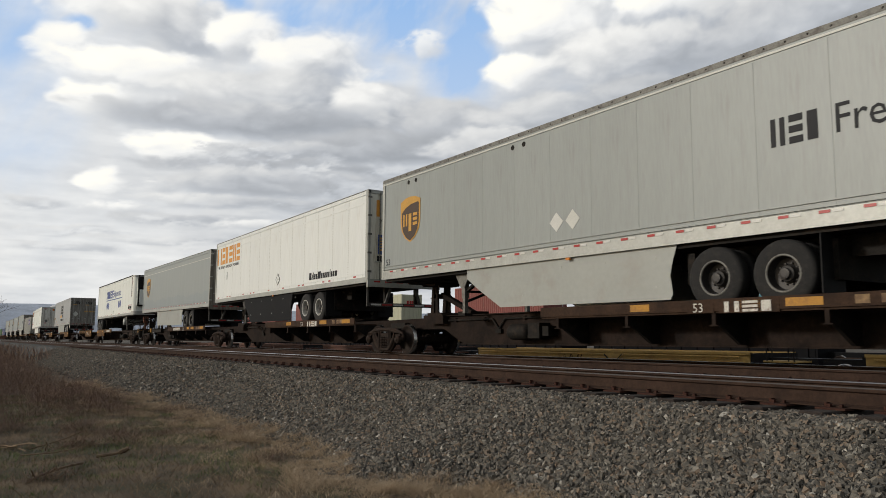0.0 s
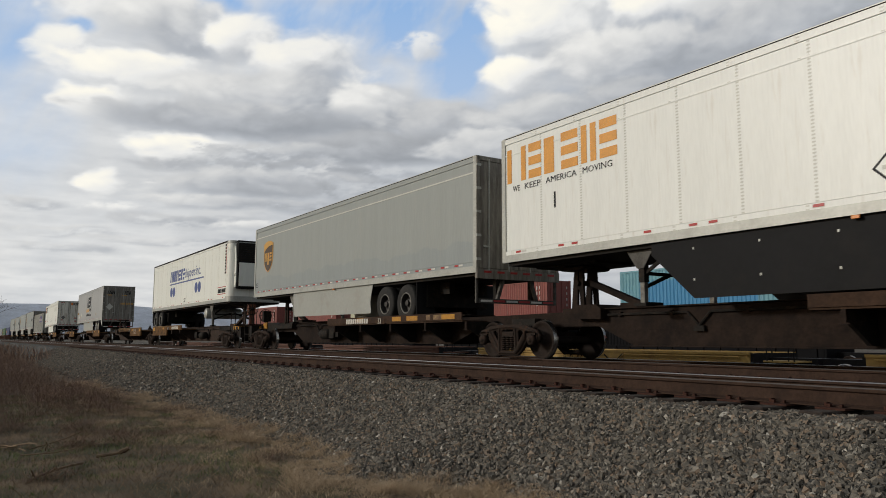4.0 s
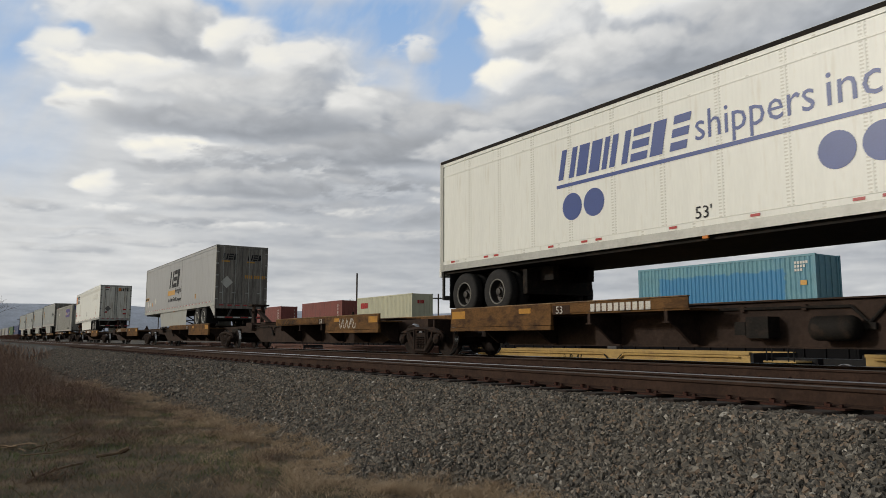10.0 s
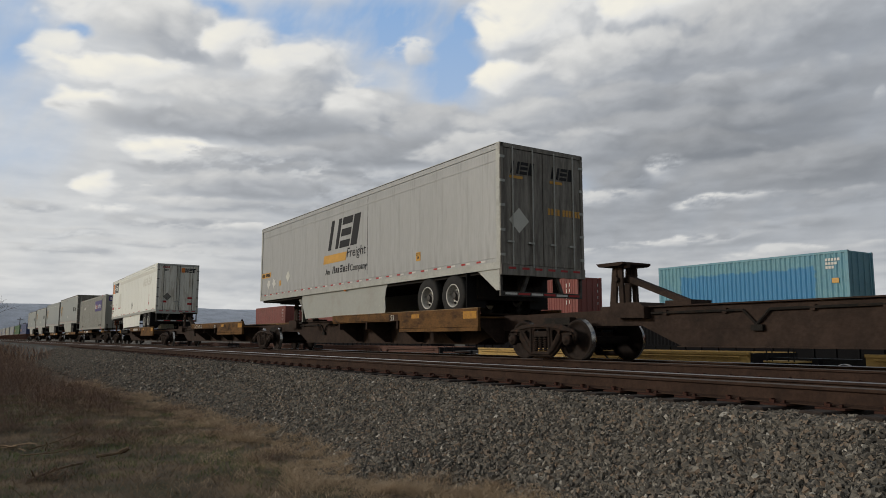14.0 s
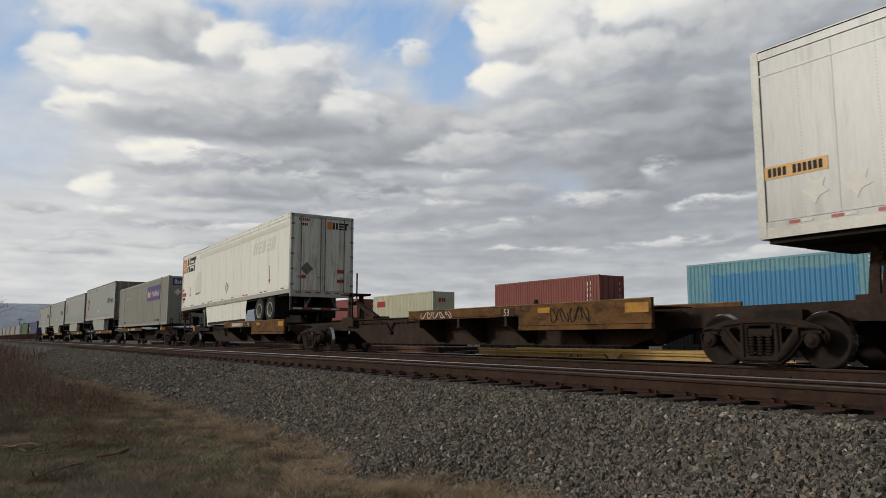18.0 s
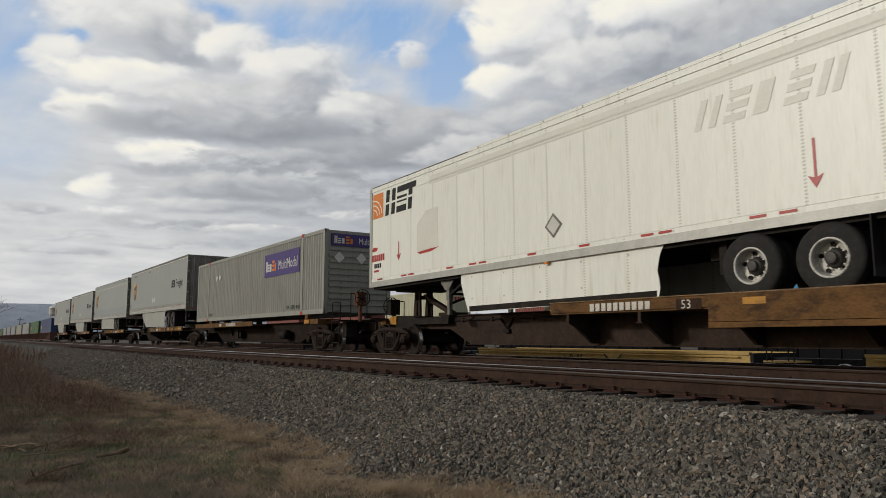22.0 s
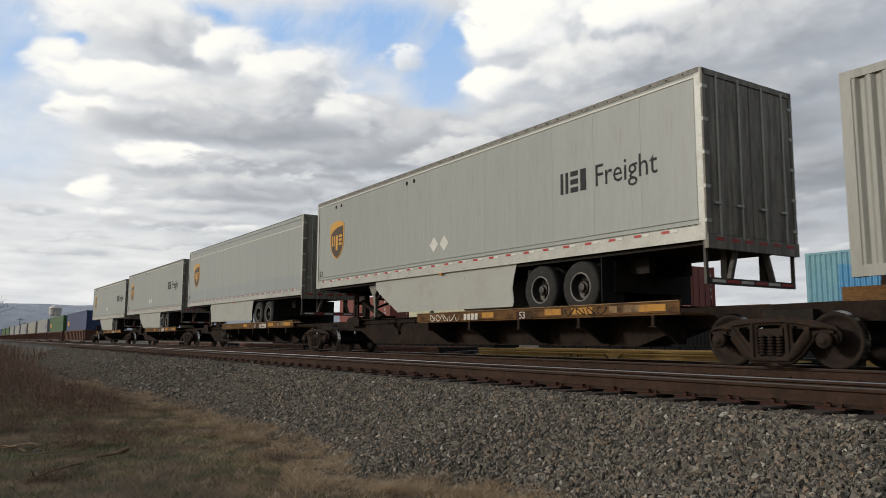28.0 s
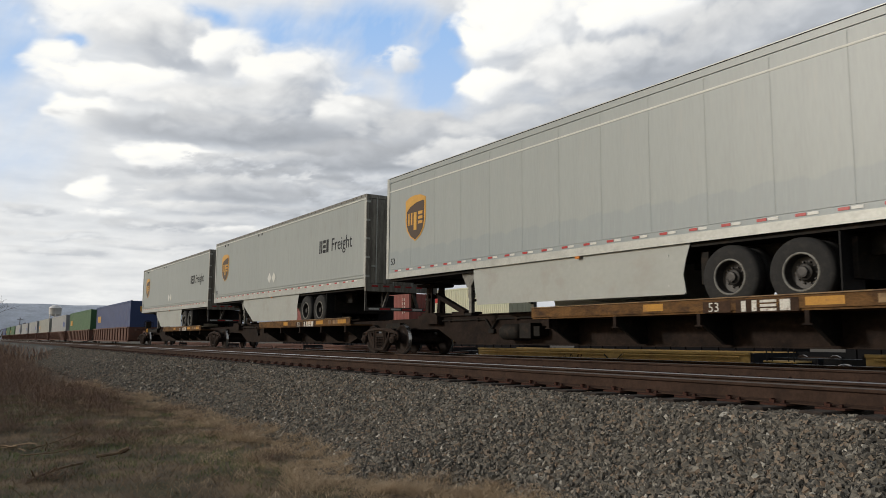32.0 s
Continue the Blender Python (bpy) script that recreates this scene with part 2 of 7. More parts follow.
# ---- building helpers ----
def part(name, bm, mat, parent=None, label="", smooth=False):
    me = bpy.data.meshes.new(name)
    bm.to_mesh(me)
    bm.free()
    if smooth:
        for p in me.polygons:
            p.use_smooth = True
    for m in (mat if isinstance(mat, (list, tuple)) else (mat,)):
        me.materials.append(m)
    ob = new(name, me)
    ob.parent = parent
    return tagged(ob, label)


def again(ob, parent, x=0.0, y=0.0, z=0.0):
    """The same piece once more, on the same mesh."""
    c = new(ob.name.split(".")[0], ob.data)
    c.parent = parent
    c.location = (x, y, z)
    return c


def box(bm, x0, x1, y0, y1, z0, z1, mi=0):
    v = [bm.verts.new((x, y, z)) for x in (x0, x1) for y in (y0, y1) for z in (z0, z1)]
    for q in ((0, 1, 3, 2), (4, 6, 7, 5), (0, 4, 5, 1), (2, 3, 7, 6), (0, 2, 6, 4), (1, 5, 7, 3)):
        bm.faces.new([v[i] for i in q]).material_index = mi
    return bm


def boxes(*rows):
    bm = bmesh.new()
    for r in rows:
        box(bm, *r)
    return bm


def soft_box(x0, x1, y0, y1, z0, z1, r=0.01):
    bm = boxes((x0, x1, y0, y1, z0, z1))
    bmesh.ops.recalc_face_normals(bm, faces=bm.faces)
    bmesh.ops.bevel(bm, geom=list(bm.edges), offset=r, segments=1, affect="EDGES")
    return bm


def prism(bm, pts, y0, y1, mi=0):
    """A flat outline in x and z, given thickness along y."""
    a = [bm.verts.new((x, y0, z)) for x, z in pts]
    b = [bm.verts.new((x, y1, z)) for x, z in pts]
    k = len(pts)
    bm.faces.new(a).material_index = mi
    bm.faces.new(b[::-1]).material_index = mi
    for i in range(k):
        bm.faces.new((a[i], b[i], b[(i + 1) % k], a[(i + 1) % k])).material_index = mi
    bmesh.ops.recalc_face_normals(bm, faces=bm.faces)
    return bm


def lathe(bm, prof, seg=24, at=(0, 0, 0), axis="y", mi=0, caps=True):
    """A ring of (radius, along) turned round an axis."""
    rings = []
    for r, s in prof:
        ring = []
        for i in range(seg):
            a = 2 * math.pi * i / seg
            c, d = r * math.cos(a), r * math.sin(a)
            p = {"y": (c, s, d), "x": (s, c, d), "z": (c, d, s)}[axis]
            ring.append(bm.verts.new((p[0] + at[0], p[1] + at[1], p[2] + at[2])))
        rings.append(ring)
    for a, b in zip(rings, rings[1:]):
        for i in range(seg):
            bm.faces.new((a[i], a[(i + 1) % seg], b[(i + 1) % seg], b[i])).material_index = mi
    for ring in (rings[0], rings[-1]) if caps else ():
        bm.faces.new(ring).material_index = mi
    bmesh.ops.recalc_face_normals(bm, faces=bm.faces)
    return bm


def rod(bm, p, q, r=0.02, seg=8, mi=0):
    p, q = Vector(p), Vector(q)
    d = (q - p).normalized()
    s = d.orthogonal().normalized()
    t = d.cross(s)
    a, b = [], []
    for i in range(seg):
        w = s * math.cos(2 * math.pi * i / seg) * r + t * math.sin(2 * math.pi * i / seg) * r
        a.append(bm.verts.new(p + w))
        b.append(bm.verts.new(q + w))
    for i in range(seg):
        bm.faces.new((a[i], a[(i + 1) % seg], b[(i + 1) % seg], b[i])).material_index = mi
    bm.faces.new(a[::-1]).material_index = mi
    bm.faces.new(b).material_index = mi
    return bm


def beam(bm, p, q, w=0.1, h=0.1):
    """A square bar between two points."""
    p, q = Vector(p), Vector(q)
    d = (q - p).normalized()
    s = d.cross(Vector((0, 0, 1)))
    s = (s if s.length > 0.01 else Vector((0, 1, 0))).normalized() * w / 2
    t = d.cross(s).normalized() * h / 2
    a = [bm.verts.new(p + i * s + j * t) for i, j in ((-1, -1), (1, -1), (1, 1), (-1, 1))]
    b = [bm.verts.new(q + i * s + j * t) for i, j in ((-1, -1), (1, -1), (1, 1), (-1, 1))]
    for i in range(4):
        bm.faces.new((a[i], a[(i + 1) % 4], b[(i + 1) % 4], b[i]))
    bm.faces.new(a[::-1])
    bm.faces.new(b)
    bmesh.ops.recalc_face_normals(bm, faces=bm.faces)
    return bm


def sheet(name, verts, faces, mat, label="", category="", kind="stuff", smooth=False):
    """One mesh from arrays of places and of triangles or quads."""
    verts, faces = np.asarray(verts, dtype=np.float32), np.asarray(faces, dtype=np.int32)
    me = bpy.data.meshes.new(name)
    n, k = faces.shape
    me.vertices.add(len(verts))
    me.vertices.foreach_set("co", verts.ravel())
    me.loops.add(n * k)
    me.loops.foreach_set("vertex_index", faces.ravel())
    me.polygons.add(n)
    me.polygons.foreach_set("loop_start", np.arange(0, n * k, k, dtype=np.int32))
    if smooth:
        me.polygons.foreach_set("use_smooth", np.ones(n, dtype=bool))
    else:
        me.polygons.foreach_set("use_smooth", np.zeros(n, dtype=bool))
    me.update(calc_edges=True)
    me.validate()
    me.materials.append(mat)
    return tagged(new(name, me), label, category, "", kind)


def lattice(name, xs, ys, zfun, mat, **kw):
    X, Y = np.meshgrid(xs, ys, indexing="ij")
    V = np.stack([X, Y, zfun(X, Y)], -1).reshape(-1, 3)
    i, j = np.meshgrid(np.arange(len(xs) - 1), np.arange(len(ys) - 1), indexing="ij")
    a = (i * len(ys) + j).ravel()
    return sheet(name, V, np.stack([a, a + len(ys), a + len(ys) + 1, a + 1], 1), mat, **kw)


def value_noise(x, y, seed=0):
    """Smooth noise from 0 to 1 on arrays."""
    xi, yi = np.floor(x).astype(np.int64), np.floor(y).astype(np.int64)
    fx, fy = x - xi, y - yi
    fx, fy = fx * fx * fx * (fx * (fx * 6 - 15) + 10), fy * fy * fy * (fy * (fy * 6 - 15) + 10)

    def h(a, b):
        k = (a * 374761393 + b * 668265263 + seed * 974634777) & 0xFFFFFFFF
        k = ((k ^ (k >> 13)) * 1274126177) & 0xFFFFFFFF
        return ((k ^ (k >> 16)) & 0xFFFF) / 65535.0

    return (h(xi, yi) * (1 - fx) + h(xi + 1, yi) * fx) * (1 - fy) + (h(xi, yi + 1) * (1 - fx) + h(xi + 1, yi + 1) * fx) * fy


def fbm(x, y, octaves=5, seed=0, gain=0.5):
    s, a, t = 0, 1.0, 0
    for o in range(octaves):
        s = s + a * value_noise(x * 2 ** o + 17.3 * o, y * 2 ** o - 9.1 * o, seed + o)
        t += a
        a *= gain
    return s / t


# ---- sky, hills and ground ----
RAIL = 1.08          # top of the rails
YARD = -0.12         # top of the rails in the yard beyond
TRACK_NEAR, TRACK_TRAIN, TRACK_WELL, TRACK_STACK = 7.6, 11.6, 24.8, 38.72


def smooth(t):
    t = np.clip(t, 0, 1)
    return t * t * (3 - 2 * t)


# clouds from back to front: azimuth from the track, elevation, half widths, tone of the lit edge, tone of the base
CLOUDS_TOP = ((9.0, 23.3, 5.8, 2.2, 0.98, 0.72), (3.7, 21.9, 1.3, 0.6, 0.95, 0.85), (4.6, 19.5, 2.2, 1.4, 1.02, 0.78), (12.6, 21.8, 6.0, 2.4, 0.8, 0.52), (17.3, 21.7, 3.0, 1.7, 0.98, 0.48), (22.0, 20.0, 4.6, 2.4, 0.92, 0.46), (10.6, 18.5, 6.2, 1.6, 1.04, 0.58), (19.5, 17.6, 8.5, 2.1, 0.74, 0.44), (27.2, 17.1, 3.8, 2.5, 0.84, 0.44), (7.3, 15.9, 3.2, 1.4, 1.08, 0.64))
CLOUDS_WEST = ((17.8, 15.8, 12.4, 1.4, 0.6, 0.42), (33.2, 15.9, 5.9, 1.9, 0.62, 0.48), (29.2, 14.3, 8.0, 1.5, 0.52, 0.42), (13.2, 13.4, 4.5, 1.1, 1.06, 0.58), (21.3, 13.5, 8.1, 1.0, 0.62, 0.44), (21.3, 12.4, 11.4, 0.8, 0.54, 0.42), (8.0, 10.5, 1.8, 1.1, 1.1, 0.68), (10.9, 10.5, 1.7, 0.9, 0.9, 0.6), (17.6, 11.2, 7.0, 1.2, 0.67, 0.47), (26.6, 11.4, 7.0, 1.0, 0.56, 0.43), (8.6, 8.9, 3.1, 0.5, 0.95, 0.6), (15.2, 9.8, 6.0, 0.6, 0.76, 0.52), (23.1, 9.9, 7.3, 0.7, 0.62, 0.47), (3.6, 9.0, 2.4, 0.5, 0.66, 0.56))
CLOUDS_LOW = ((5.8, 7.3, 4.2, 0.4, 0.72, 0.56), (13.6, 8.3, 6.3, 0.5, 0.62, 0.52), (21.4, 8.1, 6.3, 0.4, 0.8, 0.58), (12.5, 6.9, 5.8, 0.4, 0.7, 0.55), (5.9, 6.0, 4.5, 0.4, 0.66, 0.57), (29.2, 9.5, 6.2, 0.6, 0.74, 0.52), (32.8, 7.9, 7.0, 0.5, 0.66, 0.52), (18.5, 6.4, 8.2, 0.4, 0.72, 0.58), (38.1, 8.7, 4.4, 0.6, 0.8, 0.56), (44.6, 6.9, 6.8, 0.4, 0.76, 0.55), (53.9, 7.4, 6.6, 0.5, 0.8, 0.54), (60.1, 6.1, 5.9, 0.5, 0.74, 0.53), (57.7, 8.1, 5.1, 0.5, 0.56, 0.46))
CLOUDS_EAST = ((43.2, 24.5, 7.6, 3.3, 1.06, 0.7), (37.8, 22.7, 2.6, 1.5, 1.14, 0.74), (38.4, 19.8, 3.5, 1.4, 1.12, 0.66), (50.6, 24.2, 5.4, 1.5, 1.06, 0.62), (47.5, 20.5, 8.1, 2.4, 0.8, 0.5), (58.8, 21.5, 9.7, 2.8, 0.66, 0.48), (64.5, 16.5, 0.5, 0.5, 0.9, 0.7), (55.5, 17.4, 12.6, 1.7, 0.58, 0.4), (47.4, 17.8, 4.1, 1.4, 0.58, 0.42), (40.4, 16.4, 6.2, 1.8, 0.67, 0.47))
CLOUDS_SOUTH = ((53.9, 15.4, 12.9, 1.4, 0.5, 0.37), (52.6, 13.9, 10.3, 1.4, 0.44, 0.34), (60.8, 11.7, 8.7, 1.8, 0.47, 0.38), (36.8, 14.3, 6.6, 1.5, 0.7, 0.48), (44.3, 14.5, 4.8, 1.3, 0.62, 0.45), (50.2, 12.6, 1.5, 0.9, 0.92, 0.62), (47.4, 12.2, 2.1, 1.1, 0.46, 0.38), (34.9, 12.6, 1.8, 0.6, 0.84, 0.58), (37.2, 11.1, 5.3, 0.8, 0.66, 0.48), (46.8, 10.6, 5.1, 0.8, 0.74, 0.5), (54.8, 9.9, 3.8, 0.6, 0.80, 0.54), (61.4, 9.7, 4.9, 0.7, 0.54, 0.43), (33.7, 10.3, 3.1, 0.6, 0.86, 0.58), (30.9, 21.7, 2.1, 1.0, 0.9, 0.74))
# open sky: azimuth, elevation, half widths, openness
CLEAR = ((1.4, 20.1, 2.6, 3.6, 0.72), (5.5, 21.1, 1.4, 0.5, 0.95), (14.9, 23.6, 2.4, 1.1, 1.0), (23.0, 23.4, 5.6, 2.0, 0.85), (28.8, 23.4, 5.6, 2.6, 1.0), (33.2, 20.9, 3.2, 3.2, 0.9), (25.8, 20.2, 3.2, 2.0, 0.6), (1.5, 14.0, 4.0, 4.0, 0.55), (42.0, 11.6, 2.6, 1.2, 0.35), (34.8, 23.6, 1.6, 1.4, 0.9))


def cells(x, y, seed=0):
    """Round bumps, 1 at their tops, round one scattered point in each unit square."""
    xi, yi = np.floor(x).astype(np.int64), np.floor(y).astype(np.int64)
    best = np.full(x.shape, 9.0)
    for i in (-1, 0, 1):
        for j in (-1, 0, 1):
            a, b = xi + i, yi + j
            k = (a * 374761393 + b * 668265263 + seed * 974634777) & 0xFFFFFFFF
            k = ((k ^ (k >> 13)) * 1274126177) & 0xFFFFFFFF
            k = k ^ (k >> 16)
            best = np.minimum(best, (x - a - (k & 255) / 255) ** 2 + (y - b - ((k >> 8) & 255) / 255) ** 2)
    return 1 - np.minimum(best, 1.2)


def billows(x, y, seed=0):
    return (cells(x, y, seed) + 0.45 * cells(x * 2.1 + 5, y * 2.1, seed + 1) + 0.18 * cells(x * 4.3, y * 4.3 + 3, seed + 2)) / 1.63


def cloud_field(az, el):
    """Cover and brightness of the clouds, by azimuth from the track and elevation, in degrees."""
    flat_el = 24 * np.log(el + 5)
    wx = fbm(az / 3.8, flat_el / 3.0, 4, 3, 0.45) - 0.5
    wy = fbm(az / 3.8 + 40, flat_el / 3.0 + 9, 4, 8, 0.45) - 0.5
    a, e, fe = az + wx * 1.8, el + wy * 0.8, flat_el + wy * 1.3

    def lumps(x, y):
        """Heaped round heads at four sizes, about 0 on the whole."""
        return 0.46 * (billows(x / 4.6, y / 2.4, 21) - 0.62) + 0.40 * (fbm(x / 3.6, y / 1.5, 5, 22, 0.5) - 0.5) + 0.14 * (billows(x / 1.9, y / 1.0, 25) - 0.62)

    puff = lumps(a, fe)
    relief = puff - lumps(a + 0.8, fe - 0.7)
    fine = fbm(a / 1.5, fe / 0.7, 5, 91, 0.55) - 0.5
    low = np.clip(1 - el / 10.0, 0, 1)
    ragged = fbm(a / 1.8, fe / 0.8, 5, 57, 0.6)
    streak = fbm(az / 9.0, el / 0.8, 5, 33, 0.55) - 0.5
    tone = 0.78 - 0.26 * np.clip((az - 30) / 20, 0, 1) * (1 - low) - 0.20 * np.exp(-((az - 32) / 17) ** 2 - ((el - 8) / 6) ** 2) + streak * (0.14 + 0.22 * low) + (fbm(a / 2.6, el / 0.7, 5, 44, 0.55) - 0.5) * 0.30 * low + 0.10 * fine
    thin = np.zeros_like(az)
    for ca, ce, ra, re, w in CLEAR:
        d = np.sqrt(((a - ca) / ra) ** 2 + ((e - ce) / re) ** 2)
        thin = np.maximum(thin, w * smooth((1.5 - d) / 1.1))
    wisp = fbm((az - 0.8 * el) / 2.6, (az + el) / 6.0, 5, 51, 0.55)
    cover = np.clip(0.90 - 0.98 * thin + (wisp - 0.45) * 1.1 * (0.15 + thin), 0, 1)
    for ca, ce, ra, re, lit, base in CLOUDS_TOP + CLOUDS_WEST + CLOUDS_LOW + CLOUDS_EAST + CLOUDS_SOUTH:
        dx, dy = (a - ca) / ra, (e - ce) / re
        d = np.sqrt(dx * dx + np.where(dy > 0, dy * dy, dy * dy * 0.8))
        # crisp towards the light, fading away under and behind
        crisp = np.clip(0.55 + 0.5 * dy - 0.45 * dx, 0, 1)
        k = smooth((1.10 - d + puff * 1.25 + fine * (0.22 + 0.9 * low)) / (1.05 - 0.62 * crisp))
        shade = smooth(0.40 + 0.10 * (lit > 0.9) + 0.42 * dy - 0.38 * dx + puff * 0.9 + fine * 0.12)
        glow = 0.25 + 0.75 * lit * shade
        t = base * (0.86 + 0.1 * low) + (lit * 1.06 - base * (0.86 + 0.1 * low)) * shade + relief * 0.20 * glow + fine * 0.13 * glow
        if re < 1.2 and lit < 1.0:
            k = k * smooth(0.5 + 2.4 * (ragged - 0.42))
        k = k * (0.85 + 0.15 * crisp) * min(1.0, 0.55 + 0.14 * ra) * (1 - 0.35 * low)
        tone = tone * (1 - k) + t * k
        cover = cover * (1 - k) + k * (0.9 + 0.1 * crisp)
    return cover, np.clip(tone, 0.12, 1.15)


def clouds():
    az, el = np.linspace(-9, 75, 780), np.linspace(-1.5, 32, 320)
    A, E = np.meshgrid(az, el, indexing="ij")
    R = 3200.0
    ra, re = np.radians(A), np.radians(E)
    V = np.stack([-R * np.cos(re) * np.cos(ra), R * np.cos(re) * np.sin(ra), R * np.sin(re)], -1).reshape(-1, 3)
    i, j = np.meshgrid(np.arange(len(az) - 1), np.arange(len(el) - 1), indexing="ij")
    a = (i * len(el) + j).ravel()
    m = bpy.data.materials.new("cloud")
    m.use_nodes = True
    n, l = m.node_tree.nodes, m.node_tree.links
    n.clear()
    out, em, mx = n.new("ShaderNodeOutputMaterial"), n.new("ShaderNodeEmission"), n.new("ShaderNodeMix")
    at, sep, ramp, blue = n.new("ShaderNodeAttribute"), n.new("ShaderNodeSeparateColor"), n.new("ShaderNodeValToRGB"), n.new("ShaderNodeValToRGB")
    at.attribute_name = "cloud"
    el_ = ramp.color_ramp.elements
    el_[0].position, el_[0].color = 0.0, (0.06, 0.063, 0.07, 1)
    el_[1].position, el_[1].color = 1.0, (1.08, 1.04, 0.92, 1)
    for p, c in ((0.26, (0.218, 0.231, 0.250, 1)), (0.5, (0.497, 0.515, 0.540, 1)), (0.78, (0.90, 0.895, 0.87, 1))):
        e = el_.new(p)
        e.color = c
    bl = blue.color_ramp.elements
    bl[0].position, bl[0].color = 0.15, (0.62, 0.70, 0.80, 1)
    bl[1].position, bl[1].color = 0.75, (0.27, 0.47, 0.80, 1)
    mx.data_type = "RGBA"
    l.new(at.outputs["Color"], sep.inputs[0])
    l.new(sep.outputs[1], ramp.inputs[0])
    l.new(sep.outputs[2], blue.inputs[0])
    l.new(sep.outputs[0], mx.inputs["Factor"])
    l.new(blue.outputs[0], mx.inputs[6])
    l.new(ramp.outputs[0], mx.inputs[7])
    l.new(mx.outputs[2], em.inputs["Color"])
    l.new(em.outputs[0], out.inputs["Surface"])
    m.cycles.emission_sampling = "NONE"
    ob = sheet("clouds", V, np.stack([a, a + len(el), a + len(el) + 1, a + 1], 1), m, "white and grey broken cumulus clouds in a pale blue sky", "clouds", "structure", True)
    cover, b = cloud_field(A, E)
    col = np.stack([cover, b / 1.15, np.clip(E / 36, 0, 1), b * 0 + 1], -1).reshape(-1).astype(np.float32)
    ob.data.color_attributes.new("cloud", "FLOAT_COLOR", "POINT").data.foreach_set("color", col)
    return ob


sky_clouds = clouds()


def toe(X):
    """Where the ballast ends against the grass."""
    return 3.85 + 0.35 * np.clip((X + 23) / 3, 0, 1) * np.clip((-8.0 - X) / 2.5, 0, 1) - 0.25 * np.clip((X + 9) / 1.5, 0, 1) + 0.55 * np.clip(X + 7.4, 0, 1.5) + 0.5 * (fbm(X / 1.1, X * 0 + 2.0, 4, 5) - 0.5)


def ground_z(X, Y):
    base = 0.10 * (fbm(X / 2.2, Y / 2.2, 4, 11) - 0.5)
    bed = RAIL - 0.26
    slope = bed * np.clip((Y - toe(X)) / (5.9 - toe(X)), 0, 1)
    slope = slope - 0.06 * np.clip((Y - 6.66) / 0.08, 0, 1)
    z = np.where(Y < 13.6, base * np.clip((5 - Y) / 2, 0.15, 1) + slope, bed + (YARD - 0.22 - bed) * np.clip((Y - 13.6) / 3.2, 0, 1) + base * 0.3)
    return z


def ground_material():
    m = material("ballast_and_dry_grass_ground", (0.1, 0.1, 0.1), 0.95, 0, 0.3, 3, None, 0, 0.6, 30)
    n, l = m.node_tree.nodes, m.node_tree.links
    b = n["Principled BSDF"]
    co, sep = n.new("ShaderNodeTexCoord"), n.new("ShaderNodeSeparateXYZ")
    l.new(co.outputs["Object"], sep.inputs[0])
    at = n.new("ShaderNodeAttribute")
    at.attribute_name = "stone"
    vor = n.new("ShaderNodeTexVoronoi")
    vor.inputs["Scale"].default_value = 19.0
    l.new(co.outputs["Object"], vor.inputs["Vector"])
    hs = n.new("ShaderNodeSeparateColor")
    l.new(vor.outputs["Color"], hs.inputs[0])
    r1 = n.new("ShaderNodeValToRGB")
    # Bed under the ballast is darkened; shade between stones is in the colour.
    r1.color_ramp.elements[0].color, r1.color_ramp.elements[1].color = (0.028, 0.028, 0.027, 1), (0.098, 0.098, 0.091, 1)
    l.new(hs.outputs[0], r1.inputs[0])
    nz, r2 = n.new("ShaderNodeTexNoise"), n.new("ShaderNodeValToRGB")
    nz.inputs["Scale"].default_value, nz.inputs["Detail"].default_value = 1.4, 9
    l.new(co.outputs["Object"], nz.inputs["Vector"])
    e = r2.color_ramp.elements
    e[0].position, e[0].color = 0.35, (0.049, 0.050, 0.022, 1)
    e[1].position, e[1].color = 0.68, (0.196, 0.140, 0.084, 1)
    k = e.new(0.5)
    k.color = (0.091, 0.070, 0.045, 1)
    l.new(nz.outputs["Fac"], r2.inputs[0])
    mx = n.new("ShaderNodeMix")
    mx.data_type = "RGBA"
    l.new(at.outputs["Fac"], mx.inputs["Factor"])
    l.new(r2.outputs[0], mx.inputs[6])
    l.new(r1.outputs[0], mx.inputs[7])
    l.new(mx.outputs[2], b.inputs["Base Color"])
    return m


def make_ground():
    xs = np.concatenate([-np.geomspace(3900, 62, 26), np.linspace(-60, -16, 90), np.linspace(-15.8, 3, 150), np.geomspace(4, 3900, 26)])
    ys = np.concatenate([-np.geomspace(3900, 3, 20), np.linspace(-2, 6.5, 86), np.linspace(6.56, 7.0, 12), np.linspace(7.4, 18, 26), np.geomspace(19, 3900, 26)])
    g = lattice("ground", xs, ys, ground_z, ground_material(), label="grey ballast bank falling to dry brown grass", category="ground", kind="structure", smooth=True)
    X, Y = np.meshgrid(xs, ys, indexing="ij")
    edge = np.clip((Y - toe(X)) / 0.25 + (fbm(X / 0.3, Y / 0.3, 3, 4) - 0.5) * 1.2, 0, 1) * np.where(Y > 17.5, 0.45, 1)
    g.data.attributes.new("stone", "FLOAT", "POINT").data.foreach_set("value", edge.ravel().astype(np.float32))
    return g


ground = make_ground()


